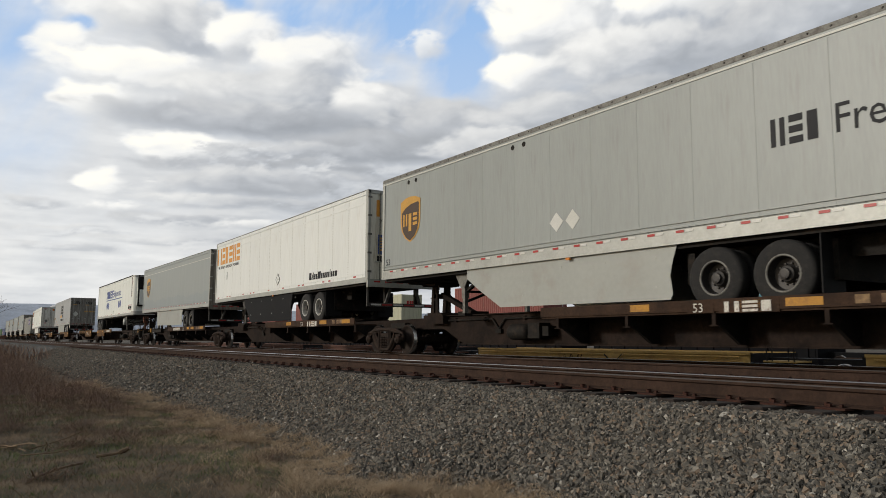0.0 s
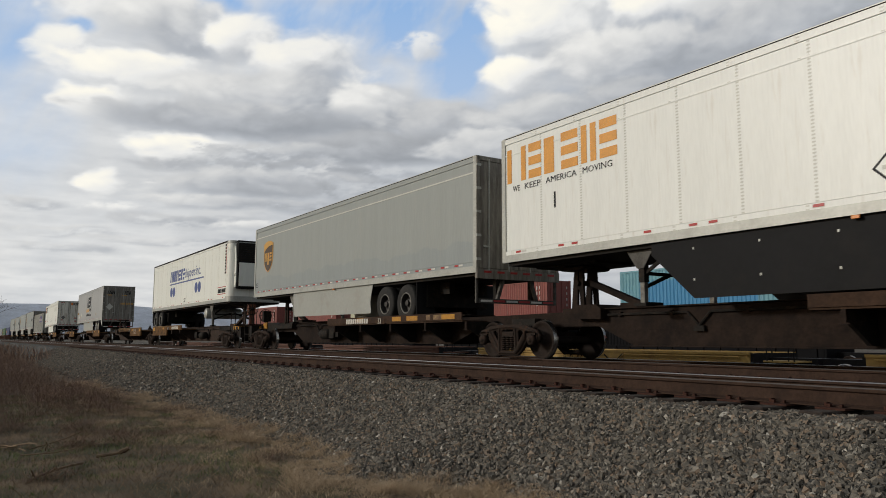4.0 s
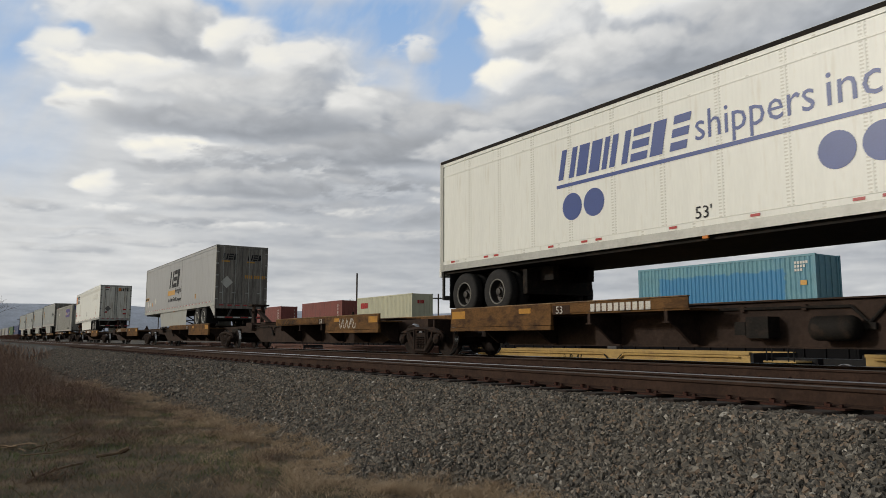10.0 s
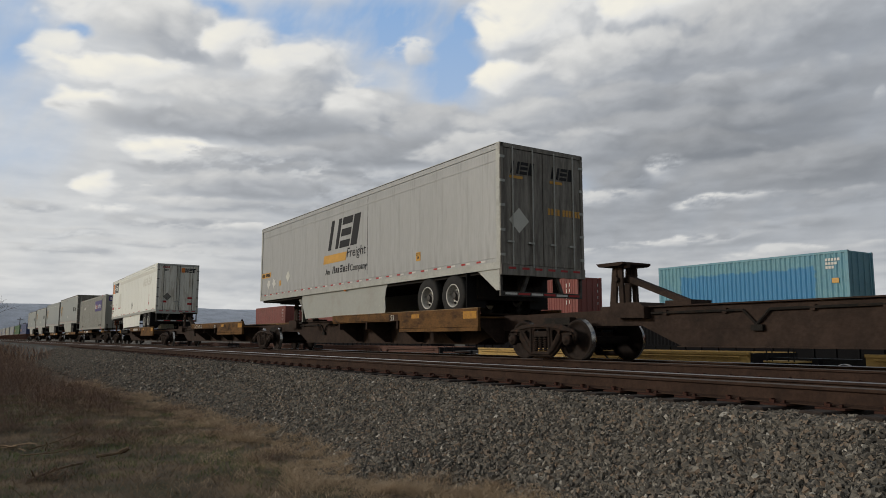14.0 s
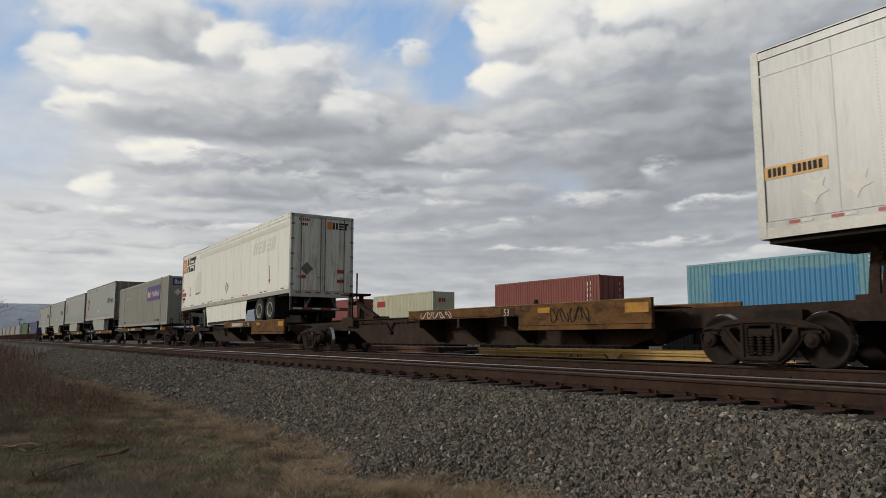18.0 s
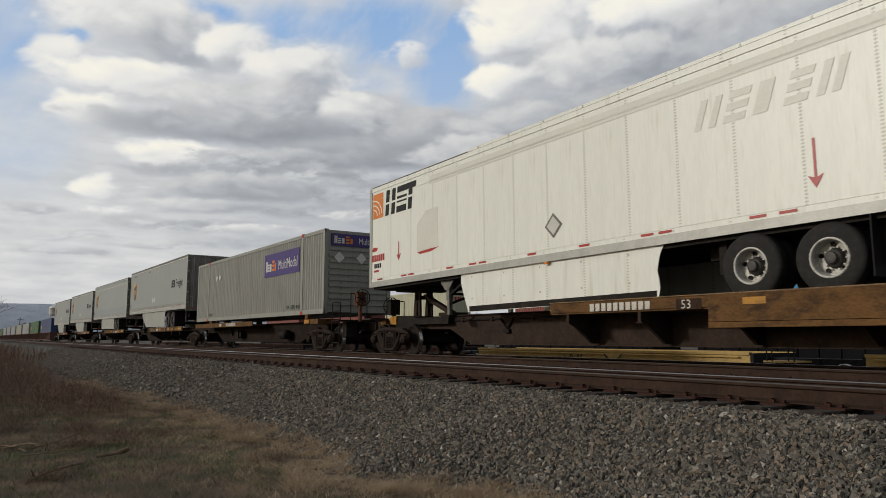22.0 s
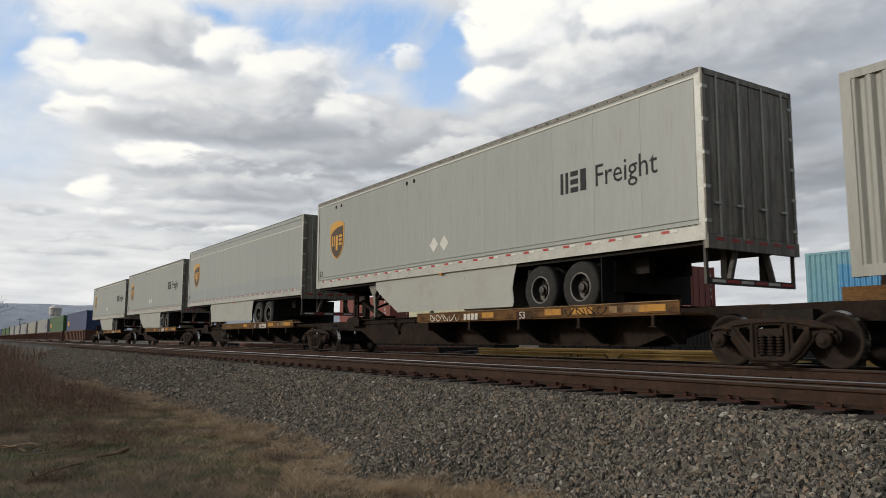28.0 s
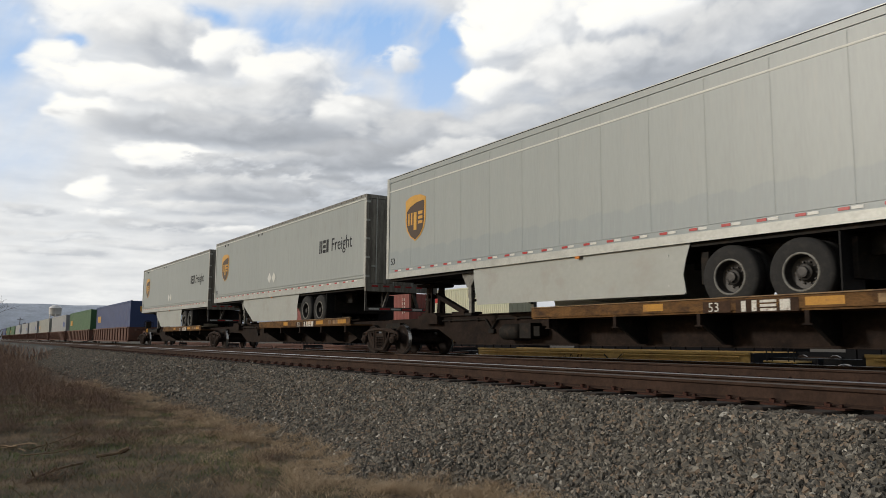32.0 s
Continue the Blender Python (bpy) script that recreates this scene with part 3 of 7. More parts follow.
def hills():
    # Distance haze is put into the pale blue-grey of the woods.
    m = material("wooded_winter_hill", (0.40, 0.44, 0.51), 1.0, 0, 0.16, 0.02, (0.33, 0.36, 0.41), 0.4, spec=0.0)
    xs = np.linspace(-10, 100, 220)
    V, F = [], []
    for i, a in enumerate(xs):
        h = 96 + 5 * math.sin(radians(a * 9 + 40)) - np.clip((a - 26) / 30, 0, 1) * 30 + 7 * float(fbm(np.array([a / 2.0]), np.array([1.0]), 5, 2)[0])
        for k, (d, z) in enumerate(((2200, -3), (2350, h * 0.55), (2550, h), (2800, h * 0.9))):
            V.append((-d * math.cos(radians(a)), d * math.sin(radians(a)), z))
        if i:
            o = i * 4
            for k in range(3):
                F.append((o - 4 + k, o + k, o + k + 1, o - 3 + k))
    return sheet("hills", V, F, m, "long wooded ridge on the horizon, coloured with blue-grey haze", "hill", "structure", True)


hills()


# ---- tracks ----
def rail_mesh(x0, x1):
    prof = ((-0.075, 0), (-0.075, 0.012), (-0.012, 0.032), (-0.010, 0.135), (-0.036, 0.15), (-0.036, 0.176), (-0.026, 0.186), (0.026, 0.186), (0.036, 0.176), (0.036, 0.15), (0.010, 0.135), (0.012, 0.032), (0.075, 0.012), (0.075, 0))
    bm = bmesh.new()
    a = [bm.verts.new((x0, y, z)) for y, z in prof]
    b = [bm.verts.new((x1, y, z)) for y, z in prof]
    for i in range(len(prof)):
        f = bm.faces.new((a[i], b[i], b[(i + 1) % len(prof)], a[(i + 1) % len(prof)]))
        f.material_index = 1 if i in (5, 6, 7) else 0
    bm.faces.new(a[::-1])
    bm.faces.new(b)
    bmesh.ops.recalc_face_normals(bm, faces=bm.faces)
    return bm


def track(yc, top, x0, x1, tie_from, tie_to, label, cant=0.0):
    t = tagged(new("track"), label, "railway track", "", "structure")
    t.location = (0, yc, top)
    t.rotation_euler = (cant, 0, 0)
    # Near heads use the gleamless copy, far heads the polished one.
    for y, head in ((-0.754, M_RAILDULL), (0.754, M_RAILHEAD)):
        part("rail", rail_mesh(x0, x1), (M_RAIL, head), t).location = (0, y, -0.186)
    n = int((tie_to - tie_from) / 0.53)
    tie = part("tie", soft_box(-0.115, 0.115, -1.3, 1.3, -0.17, 0, 0.012), M_TIE, t)
    bm = boxes((-0.14, 0.14, -0.21, 0.17, 0, 0.02), (-0.07, -0.04, -0.13, -0.095, 0.018, 0.05), (0.04, 0.07, -0.13, -0.095, 0.018, 0.05), (-0.12, -0.095, -0.09, -0.03, 0.0, 0.06))
    plate = part("tie_plate", bm, M_PLATE, t)
    for i in range(n):
        x = tie_from + i * 0.53
        j = random.uniform(-0.03, 0.03)
        if i == 0:
            tie.location, plate.location = (x, 0, -0.204), (x, -0.754, -0.204)
        else:
            again(tie, t, x + j, random.uniform(-0.04, 0.04), -0.204)
            again(plate, t, x + j, -0.754, -0.204)
    return t

TRAIN, STACK, WHEELS = [], [], []
track(TRACK_NEAR, RAIL - 0.02, -420, 60, -60, 2, "empty railway track with polished rusty rails on wooden ties", cant=-0.02)
track(TRACK_TRAIN, RAIL, -420, 200, -30, -2, "railway track with rusty rails under the freight train")


# ---- writing and emblems ----
def lettering(text, size, mat, parent, x, y, z, name="lettering", label="", shear=0.0, turn=0, fit=None):
    """Flat raised letters, drawn to a width and height with fit; they face the -y side, or +x with turn 90."""
    c = bpy.data.curves.new(name, "FONT")
    c.body, c.size, c.extrude, c.shear, c.resolution_u = text, size, 0.002, shear, 2
    tmp = bpy.data.objects.new(name, c)
    scene.collection.objects.link(tmp)
    me = bpy.data.meshes.new_from_object(tmp.evaluated_get(bpy.context.evaluated_depsgraph_get()))
    bpy.data.objects.remove(tmp)
    bpy.data.curves.remove(c)
    me.materials.append(mat)
    if fit:
        xs, ys = [v.co.x for v in me.vertices], [v.co.y for v in me.vertices]
        kx, ky = fit[0] / (max(xs) - min(xs)), fit[1] / (max(ys) - min(ys))
        me.transform(Matrix.Diagonal((kx, ky, 1, 1)) @ Matrix.Translation((-min(xs), -min(ys), 0)))
    ob = new(name, me)
    ob.parent = parent
    ob.matrix_basis = pose(x, y, z, 90, 0, turn)
    return tagged(ob, label)


def words(text, mat, parent, x, y, z, width, height, turn=0, label=""):
    """A line of lettering, a part for each word."""
    step = width / len(text)
    at = 0
    for word in text.split(" "):
        d = pose(0, 0, 0, 0, 0, turn) @ Vector((at * step, 0, 0))
        lettering(word, height, mat, parent, x + d.x, y + d.y, z, label=label, turn=turn, fit=((len(word) - 0.25) * step, height))
        at += len(word) + 1


def sign_shape(w, h, slant, weight, kind):
    """A plain block, or with weight a pair of uprights or a stack of bars of that stroke."""
    bm = bmesh.new()
    if not weight or w < 2.4 * weight or kind == 2:
        rows = ((0, w if not weight else min(w, 2.2 * weight), 0, h),)
    elif kind == 0:
        rows = ((0, weight * 1.1, 0, h), (w - weight * 1.1, w, 0, h))
    else:
        rows = ((0, w, 0, h * 0.24), (0, w, h * 0.38, h * 0.62), (0, w, h * 0.76, h))
    for x0, x1, z0, z1 in rows:
        prism(bm, ((x0 + slant * z0, z0), (x1 + slant * z0, z0), (x1 + slant * z1, z1), (x0 + slant * z1, z1)), -0.003, 0.003)
    return bm


def wordmark(widths, h, mat, parent, x, y, z, gap=0.04, slant=0.0, name="wordmark", label="", turn=0, mi_from=None, mats=None, weight=0.0):
    """A row of plain shapes, as wide as the letters of a sign."""
    px, first = 0.0, None
    for i, w in enumerate(widths):
        hh = h * (1.0 if w > 0 else 0.72)
        w = abs(w)
        mm = (mats[1] if i >= mi_from else mats[0]) if mats else mat
        ob = part(name if i == 0 else "sign_block", sign_shape(w, hh, slant, weight, (0, 1, 2, 1)[i % 4]), mm, parent, label if i == 0 else "")
        ob.matrix_basis = pose(x, y, z, 0, 0, turn) @ pose(px, 0, 0)
        first = first or ob
        px += w + gap
    return first


def flat(name, pts, mat, parent, x, y, z, label="", turn=0, thick=0.003):
    ob = part(name, prism(bmesh.new(), pts, -thick, thick), mat, parent, label)
    ob.matrix_basis = pose(x, y, z, 0, 0, turn)
    return ob


def disc(r, n=28, cx=0.0, cz=0.0):
    return [(cx + r * math.cos(2 * math.pi * i / n), cz + r * math.sin(2 * math.pi * i / n)) for i in range(n)]


def diamond(r):
    return [(0, -r), (r, 0), (0, r), (-r, 0)]


def shield(parent, x, y, z, h=1.35):
    w = h * 0.42
    pts = [(-w, h * 0.42), (-w * 0.5, h * 0.49), (0, h * 0.51), (w * 0.5, h * 0.49), (w, h * 0.42), (w, -h * 0.05), (w * 0.86, -h * 0.24), (w * 0.5, -h * 0.40), (0, -h * 0.5), (-w * 0.5, -h * 0.40), (-w * 0.86, -h * 0.24), (-w, -h * 0.05)]
    rim = flat("emblem", pts, M_GOLD, parent, x, y, z, "gold and brown shield emblem")
    inner = [(a * 0.86, b * 0.88 - 0.03 * h) for a, b in pts]
    flat("emblem_field", inner, M_SHIELD, rim, 0, -0.004, 0)
    crest = [(-w * 0.86, h * 0.36), (-w * 0.86, h * 0.17), (-w * 0.5, h * 0.265), (w * 0.1, h * 0.335), (w * 0.86, h * 0.36), (w * 0.86, h * 0.385), (w * 0.4, h * 0.43), (0, h * 0.44), (-w * 0.4, h * 0.43)]
    flat("emblem_crest", crest, M_GOLD, rim, 0, -0.008, 0)
    for a, up, down, kind in ((-0.70, 0.13, -0.14, 0), (-0.14, 0.13, -0.26, 2), (0.30, 0.13, -0.14, 1)):
        ob = part("emblem_mark", sign_shape(w * 0.42, h * (up - down), 0.0, w * 0.13, kind), M_GOLD, rim)
        ob.location = (w * a, -0.008, h * down)
    return rim


def scribble(parent, x, y, z, w, h, mat, seed, strokes=5, thick=0.012, label="spray-painted scribble"):
    """Loose looping strokes of paint."""
    rng = random.Random(seed)
    for k in range(strokes):
        bm = bmesh.new()
        a, x0 = rng.uniform(0, 6.28), w * (k + 0.2) / strokes
        pts = [(x0 + w / strokes * (0.45 + 0.5 * math.sin(a + i * 0.55) * rng.uniform(0.7, 1.0)), h * (0.5 + 0.48 * math.cos(a * 1.7 + i * 0.8))) for i in range(11)]
        row = []
        for i, (px, pz) in enumerate(pts):
            q, r = pts[max(i - 1, 0)], pts[min(i + 1, 10)]
            d = Vector((q[1] - r[1], r[0] - q[0]))
            s = d.normalized() * thick if d.length > 1e-4 else Vector((thick, 0))
            row.append((bm.verts.new((px - s.x, 0, pz - s.y)), bm.verts.new((px + s.x, 0, pz + s.y))))
        for u, v in zip(row, row[1:]):
            bm.faces.new((u[0], v[0], v[1], u[1]))
        ob = part("scribble", bm, mat, parent, label if k == 0 else "")
        ob.location = (x, y - 0.001 * (k + 1), z)


# ---- road trailers ----
TL = 16.15


def tyre_parts(parent, x, y, rim_mat, r=0.52):
    s = -1 if y < 0 else 1
    t = part("tyre", lathe(bmesh.new(), [(0.29, -0.11), (r - 0.06, -0.125), (r - 0.015, -0.10), (r, -0.07), (r, 0.07), (r - 0.015, 0.10), (r - 0.06, 0.125), (0.29, 0.11)], 32, caps=False), M_TYRE, parent, "", True)
    t.location = (x, y, r)
    part("rim", lathe(bmesh.new(), [(0.295, s * 0.115), (0.275, s * 0.118), (0.262, s * 0.05), (0.245, s * -0.05), (0.14, s * -0.075)], 24, caps=False), rim_mat, t)
    part("hub", lathe(bmesh.new(), [(0.16, s * -0.08), (0.13, s * -0.04), (0.12, s * 0.02), (0.085, s * 0.035), (0.08, s * 0.085), (0.05, s * 0.09), (0.003, s * 0.09)], 20, caps=False), M_RIM_DARK, t)
    if rim_mat is M_RIM_WHITE:
        for i in range(5):
            a = 2 * math.pi * (i + 0.3) / 5
            part("rim_hole", lathe(bmesh.new(), [(0.036, s * -0.03), (0.036, s * -0.052), (0.001, s * -0.052)], 10, (0.205 * math.cos(a), 0, 0.205 * math.sin(a)), caps=False), M_BLACK, t)
    part("rim_ring", lathe(bmesh.new(), [(0.297, s * 0.112), (0.285, s * 0.124), (0.268, s * 0.118), (0.262, s * 0.10)], 28, caps=False), M_RIM_WHITE if rim_mat is M_RIM_WHITE else M_LEG, t, "", True)
    bm = bmesh.new()
    for i in range(10):
        a = 2 * math.pi * i / 10
        lathe(bm, [(0.014, s * -0.07), (0.014, s * -0.03)], 6, (0.165 * math.cos(a), 0, 0.165 * math.sin(a)))
    tagged(part("nut_ring", bm, rim_mat, t), kind="stuff")
    return t


def wheel_group(parent, xs, rim_mat):
    for x in xs:
        for y in (-1.17, -0.84, 0.84, 1.17):
            tyre_parts(parent, x, y, rim_mat)
        bm = lathe(bmesh.new(), [(0.07, -0.8), (0.07, 0.8)], 12, (x, 0, 0.5))
        part("axle", bm, M_UNDER, parent)


def trailer(x0, label, paint, door, rims=None, skirt=M_SKIRT, panels=13, rivets=True, front_cut=0.5, rail_mat=M_ALU, tape="dash", reefer=False, skirt_from=4.3, skirt_to=10.65, skirt_low=0.12, gear=3.9, name="semi_trailer", band=True, axles=(11.66, 12.87), zb=1.15, zt=4.02):
    """Nose at x = 0, doors at x = TL; a reefer is turned round."""
    T = tagged(new(name), label, "trailer", "trailers on the train")
    T.location = (x0, TRACK_TRAIN, RAIL + 1.0)
    ax0, ax1 = axles
    fx = (lambda x: TL - x) if reefer else (lambda x: x)

    def bx(a, b, *r):
        a, b = sorted((fx(a), fx(b)))
        return (a, b, *r)

    n0 = 0.45 if reefer else 0.0
    if reefer:
        plan = [(TL - 0.46, -1.30)] + [(TL - 0.36 + 0.36 * math.sin(radians(k * 11.25)), -0.94 - 0.36 * math.cos(radians(k * 11.25))) for k in range(9)]
        plan += [(x, -y) for x, y in plan[::-1]]
        for nm, z0, z1, mt, o in (("nose", zb + 0.25, zt - 0.14, paint, 0.0), ("nose_rail", zb, zb + 0.25, rail_mat, 0.004), ("nose_cap", zt - 0.14, zt, rail_mat, 0.004)):
            bm = bmesh.new()
            lo, hi = [bm.verts.new((x + o, y * (1 + o), z0)) for x, y in plan], [bm.verts.new((x + o, y * (1 + o), z1)) for x, y in plan]
            for k in range(len(plan)):
                bm.faces.new((lo[k], lo[(k + 1) % len(plan)], hi[(k + 1) % len(plan)], hi[k]))
            bm.faces.new(lo[::-1])
            bm.faces.new(hi)
            bmesh.ops.recalc_face_normals(bm, faces=bm.faces)
            part(nm, bm, mt, T, "rounded trailer nose" if nm == "nose" else "")
    part("body", boxes(bx(0.05 + n0, TL - 0.05, -1.27, 1.285, zb + 0.05, zt - 0.03)), paint, T)
    w = (TL - 0.3 - n0 * 0.7) / panels
    first = part("side_panel", soft_box(0.0006, w - 0.0006, -0.012, 0.012, zb + 0.26, zt - 0.15, 0.0025), paint, T)
    first.location = (0.15, -1.281, 0)
    for i in range(1, panels):
        again(first, T, 0.15 + i * w, -1.281, 0)
    if rivets:
        bm = bmesh.new()
        for k in range(30):
            z = zb + 0.3 + k * 0.084
            box(bm, -0.028, -0.018, -0.004, 0, z, z + 0.012)
            box(bm, 0.018, 0.028, -0.004, 0, z, z + 0.012)
        rv = tagged(part("rivet_strip", bm, paint, T), kind="stuff")
        rv.location = (0.15 + w, -1.293, 0)
        for i in range(2, panels):
            tagged(again(rv, T, 0.15 + i * w, -1.293, 0), kind="stuff")
    part("bottom_rail", boxes(bx(n0, TL, -1.303, -1.25, zb, zb + 0.16)), rail_mat, T)
    part("scuff_plate", boxes(bx(n0, TL, -1.297, -1.25, zb + 0.16, zb + 0.255)), rail_mat if band else paint, T)
    part("bottom_rail", boxes(bx(n0, TL, 1.286, 1.30, zb, zb + 0.25)), rail_mat, T)
    if band:
        part("rub_rail", boxes(bx(0.1, TL - 0.1, -1.316, -1.293, zb + 0.275, zb + 0.295), bx(0.1, TL - 0.1, -1.316, -1.293, zb + 0.36, zb + 0.38)), paint, T)
    part("top_rail", boxes(bx(n0, TL, -1.303, -1.25, zt - 0.14, zt)), paint, T)
    if band:
        part("roof_rail", boxes(bx(0.02, TL - 0.02, -1.311, -1.3035, zt - 0.075, zt + 0.02)), M_LEG, T, "riveted grey roof rail")
        part("rail_flange", boxes(bx(0.02, TL - 0.02, -1.309, -1.3035, zt - 0.15, zt - 0.115)), M_GREYVINYL, T)
    if not band:
        # On washed grey sides the band is pale: its lit edge is put into colour.
        part("top_band", boxes(bx(0.1, TL - 0.1, -1.301, -1.293, zt - 0.42, zt - 0.385)), M_GREYVINYL if paint is M_GREYWASH else paint, T)
    part("top_rail", boxes(bx(n0, TL, 1.25, 1.30, zt - 0.14, zt)), rail_mat, T)
    part("roof", boxes(bx(0.02 + n0, TL - 0.02, -1.29, 1.29, zt + 0.001, zt + 0.022)), rail_mat, T, "dark-edged sheet roof")
    bm = bmesh.new()
    if not band:
        box(bm, *bx(0.02 + n0, TL - 0.02, -1.306, -1.303, zt - 0.018, zt))
    for k in range(44 if band else 0):
        box(bm, 0.3 + k * 0.36, 0.33 + k * 0.36, -1.314, -1.311, zt - 0.045, zt - 0.015)
    tagged(part("roof_trim", bm, M_UNDER, T), kind="stuff")
    for a, b in ((0.0, 0.13), (TL - 0.13, TL))[1 if reefer else 0:]:
        part("corner_post", boxes(bx(a, b, -1.308, -1.26, zb + 0.02, zt)), rail_mat, T)
        part("corner_post", boxes(bx(a, b, 1.26, 1.305, zb + 0.02, zt)), rail_mat, T)
    # nose
    if not reefer:
        part("nose_panel", boxes(bx(-0.012, 0.05, -1.24, 1.24, zb, zt - 0.02)), paint, T)
    # doors and rear frame
    part("rear_frame", boxes(bx(TL - 0.04, TL + 0.03, -1.30, 1.30, zt - 0.1, zt), bx(TL - 0.04, TL + 0.05, -1.30, 1.30, zb - 0.14, zb + 0.1), bx(TL - 0.04, TL + 0.03, -1.30, -1.22, zb, zt), bx(TL - 0.04, TL + 0.03, 1.22, 1.30, zb, zt)), paint if reefer else door if door is M_DIRTYDOOR else rail_mat, T)
    for s in (-1, 1):
        y0, y1 = sorted((s * 0.012, s * 1.21))
        d = part("door", soft_box(0, 0.045, y0, y1, zb + 0.11, zt - 0.11, 0.008), door, T)
        d.location = (fx(TL - 0.03) - (0.045 if reefer else 0), 0, 0)
        if not reefer:
            for y in (0.09, 0.9) if door is M_WHITEDOOR else (0.34, 0.95):
                part("lock_rod", rod(bmesh.new(), (0.075, s * y, zb + 0.06), (0.075, s * y, zt - 0.06), 0.018), M_LEG if door is M_WHITEDOOR else M_ALU, d)
                part("rod_handle", boxes((0.06, 0.1, s * y - 0.16, s * y + 0.02, zb + 0.62, zb + 0.66)), M_ALU, d)
            for k in range(5):
                z = zb + 0.3 + k * 0.58
                part("hinge", boxes((0.03, 0.065, s * 1.24 - 0.07, s * 1.24 + 0.065, z, z + 0.06)), M_LEG if door is M_WHITEDOOR else M_ALU, d)
    # underside
    part("floor_frame", boxes(bx(0.1, TL - 0.1, -1.2, 1.2, zb - 0.07, zb + 0.05), bx(0.3, 2.2, -0.55, 0.55, zb - 0.12, zb - 0.07)), M_UNDER, T)
    part("slider_frame", boxes(bx(ax0 - 1.2, ax1 + 1.2, -0.62, -0.45, 0.75, zb - 0.06), bx(ax0 - 1.2, ax1 + 1.2, 0.45, 0.62, 0.75, zb - 0.06), bx(ax0 - 0.75, ax0 - 0.6, -1.0, 1.0, 0.45, 1.0), bx(ax0 + 0.5, ax0 + 0.7, -0.75, 0.75, 0.35, 0.95), bx(ax1 + 0.55, ax1 + 0.7, -1.0, 1.0, 0.4, 1.0)), M_UNDER, T)
    for s in (-1, 1):
        g = part("landing_leg", boxes(bx(gear - 0.065, gear + 0.065, s * 1.0 - 0.065, s * 1.0 + 0.065, 0.48, zb - 0.05)), M_UNDER if paint is M_WHITEPAINT else M_LEG, T)
        part("leg_tube", boxes(bx(gear - 0.05, gear + 0.05, s * 1.0 - 0.05, s * 1.0 + 0.05, 0.1, 0.48)), M_LEG, g)
        part("leg_foot", boxes(bx(gear - 0.14, gear + 0.14, s * 1.0 - 0.12, s * 1.0 + 0.12, 0.04, 0.1)), M_UNDER, g)
        part("leg_gusset", prism(bmesh.new(), [(fx(gear - 0.34), zb - 0.04), (fx(gear + 0.34), zb - 0.04), (fx(gear + 0.08), 0.74), (fx(gear - 0.08), 0.74)], s * 1.08 - 0.012, s * 1.08 + 0.012), M_BUMPER if paint is M_WHITEPAINT else M_LEG, g)
        bm = beam(bmesh.new(), (fx(gear), s * 1.0, 0.62), (fx(gear + 0.75), s * 0.9, zb - 0.03), 0.05, 0.06)
        beam(bm, (fx(gear), s * 1.0, 0.62), (fx(gear + 0.1), s * 0.3, zb - 0.03), 0.05, 0.06)
        part("leg_brace", bm, M_UNDER, g)
    part("leg_shaft", boxes(bx(gear - 0.03, gear + 0.03, -0.95, 0.95, 0.62, 0.68)), M_UNDER, T)
    bm = beam(bmesh.new(), (fx(gear), -0.95, 0.4), (fx(gear), 0.0, 0.75), 0.06, 0.06)
    beam(bm, (fx(gear), 0.95, 0.4), (fx(gear), 0.0, 0.75), 0.06, 0.06)
    part("cross_brace", bm, M_UNDER, T)
    if skirt:
        pts = [(skirt_from + front_cut, skirt_low), (skirt_to - 0.12, skirt_low), (skirt_to - 0.07, 0.3), (skirt_to - 0.09, 0.46), (skirt_to - 0.12, 0.62), (skirt_to - 0.05, 0.9), (skirt_to + 0.05, zb + 0.01), (skirt_from, zb + 0.01), (skirt_from, zb - 0.22), (skirt_from + front_cut * 0.35, zb - 0.5)]
        s = part("side_skirt", prism(bmesh.new(), [(fx(a), b) for a, b in pts], -1.232, -1.222), skirt, T, "flat aerodynamic side skirt panel")
        bm = bmesh.new()
        for k in range(5):
            box(bm, *bx(5.2 + k * 1.25, 5.23 + k * 1.25, -1.238, -1.232, 0.42, 0.46))
            box(bm, *bx(5.2 + k * 1.25, 5.23 + k * 1.25, -1.238, -1.232, 0.95, 0.99))
        tagged(part("skirt_bolts", bm, M_ALU, s), kind="stuff")
        part("skirt", prism(bmesh.new(), [(fx(a), b) for a, b in pts], 1.252, 1.262), skirt, T)
    wheel_group(T, (fx(ax0), fx(ax1)), rims or M_RIM_DARK)
    for s in (-1, 1):
        part("mud_flap", boxes(bx(ax1 + 0.6, ax1 + 0.62, s * 1.0 - 0.3, s * 1.0 + 0.3, 0.2, 1.06)), M_BLACK, T)
        part("bumper_post", boxes(bx(TL - 0.25, TL - 0.13, s * 0.55 - 0.06, s * 0.55 + 0.06, 0.5, zb - 0.1)), M_UNDER, T)
    for s in (-1, 1):
        part("bumper_strut", beam(bmesh.new(), (fx(TL - 0.07), s * 0.62, 0.5), (fx(TL - 0.07), s * 0.42, zb - 0.08), 0.08, 0.08), M_BUMPER, T)
        part("corner_strut", boxes(bx(TL - 0.09, TL - 0.04, s * 1.24 - 0.03, s * 1.24 + 0.03, 0.42, zb)), M_BUMPER, T)
    if not reefer:
        for k in range(6):
            part("bumper_tape", boxes((TL - 0.019, TL - 0.015, -1.15 + k * 0.39, -0.8 + k * 0.39, 0.45, 0.5)), M_RED if k % 2 else M_WHITETAPE, T)
    part("bumper", boxes(bx(TL - 0.12, TL - 0.02, -1.2, 1.2, 0.42, 0.53)), M_BUMPER, T)
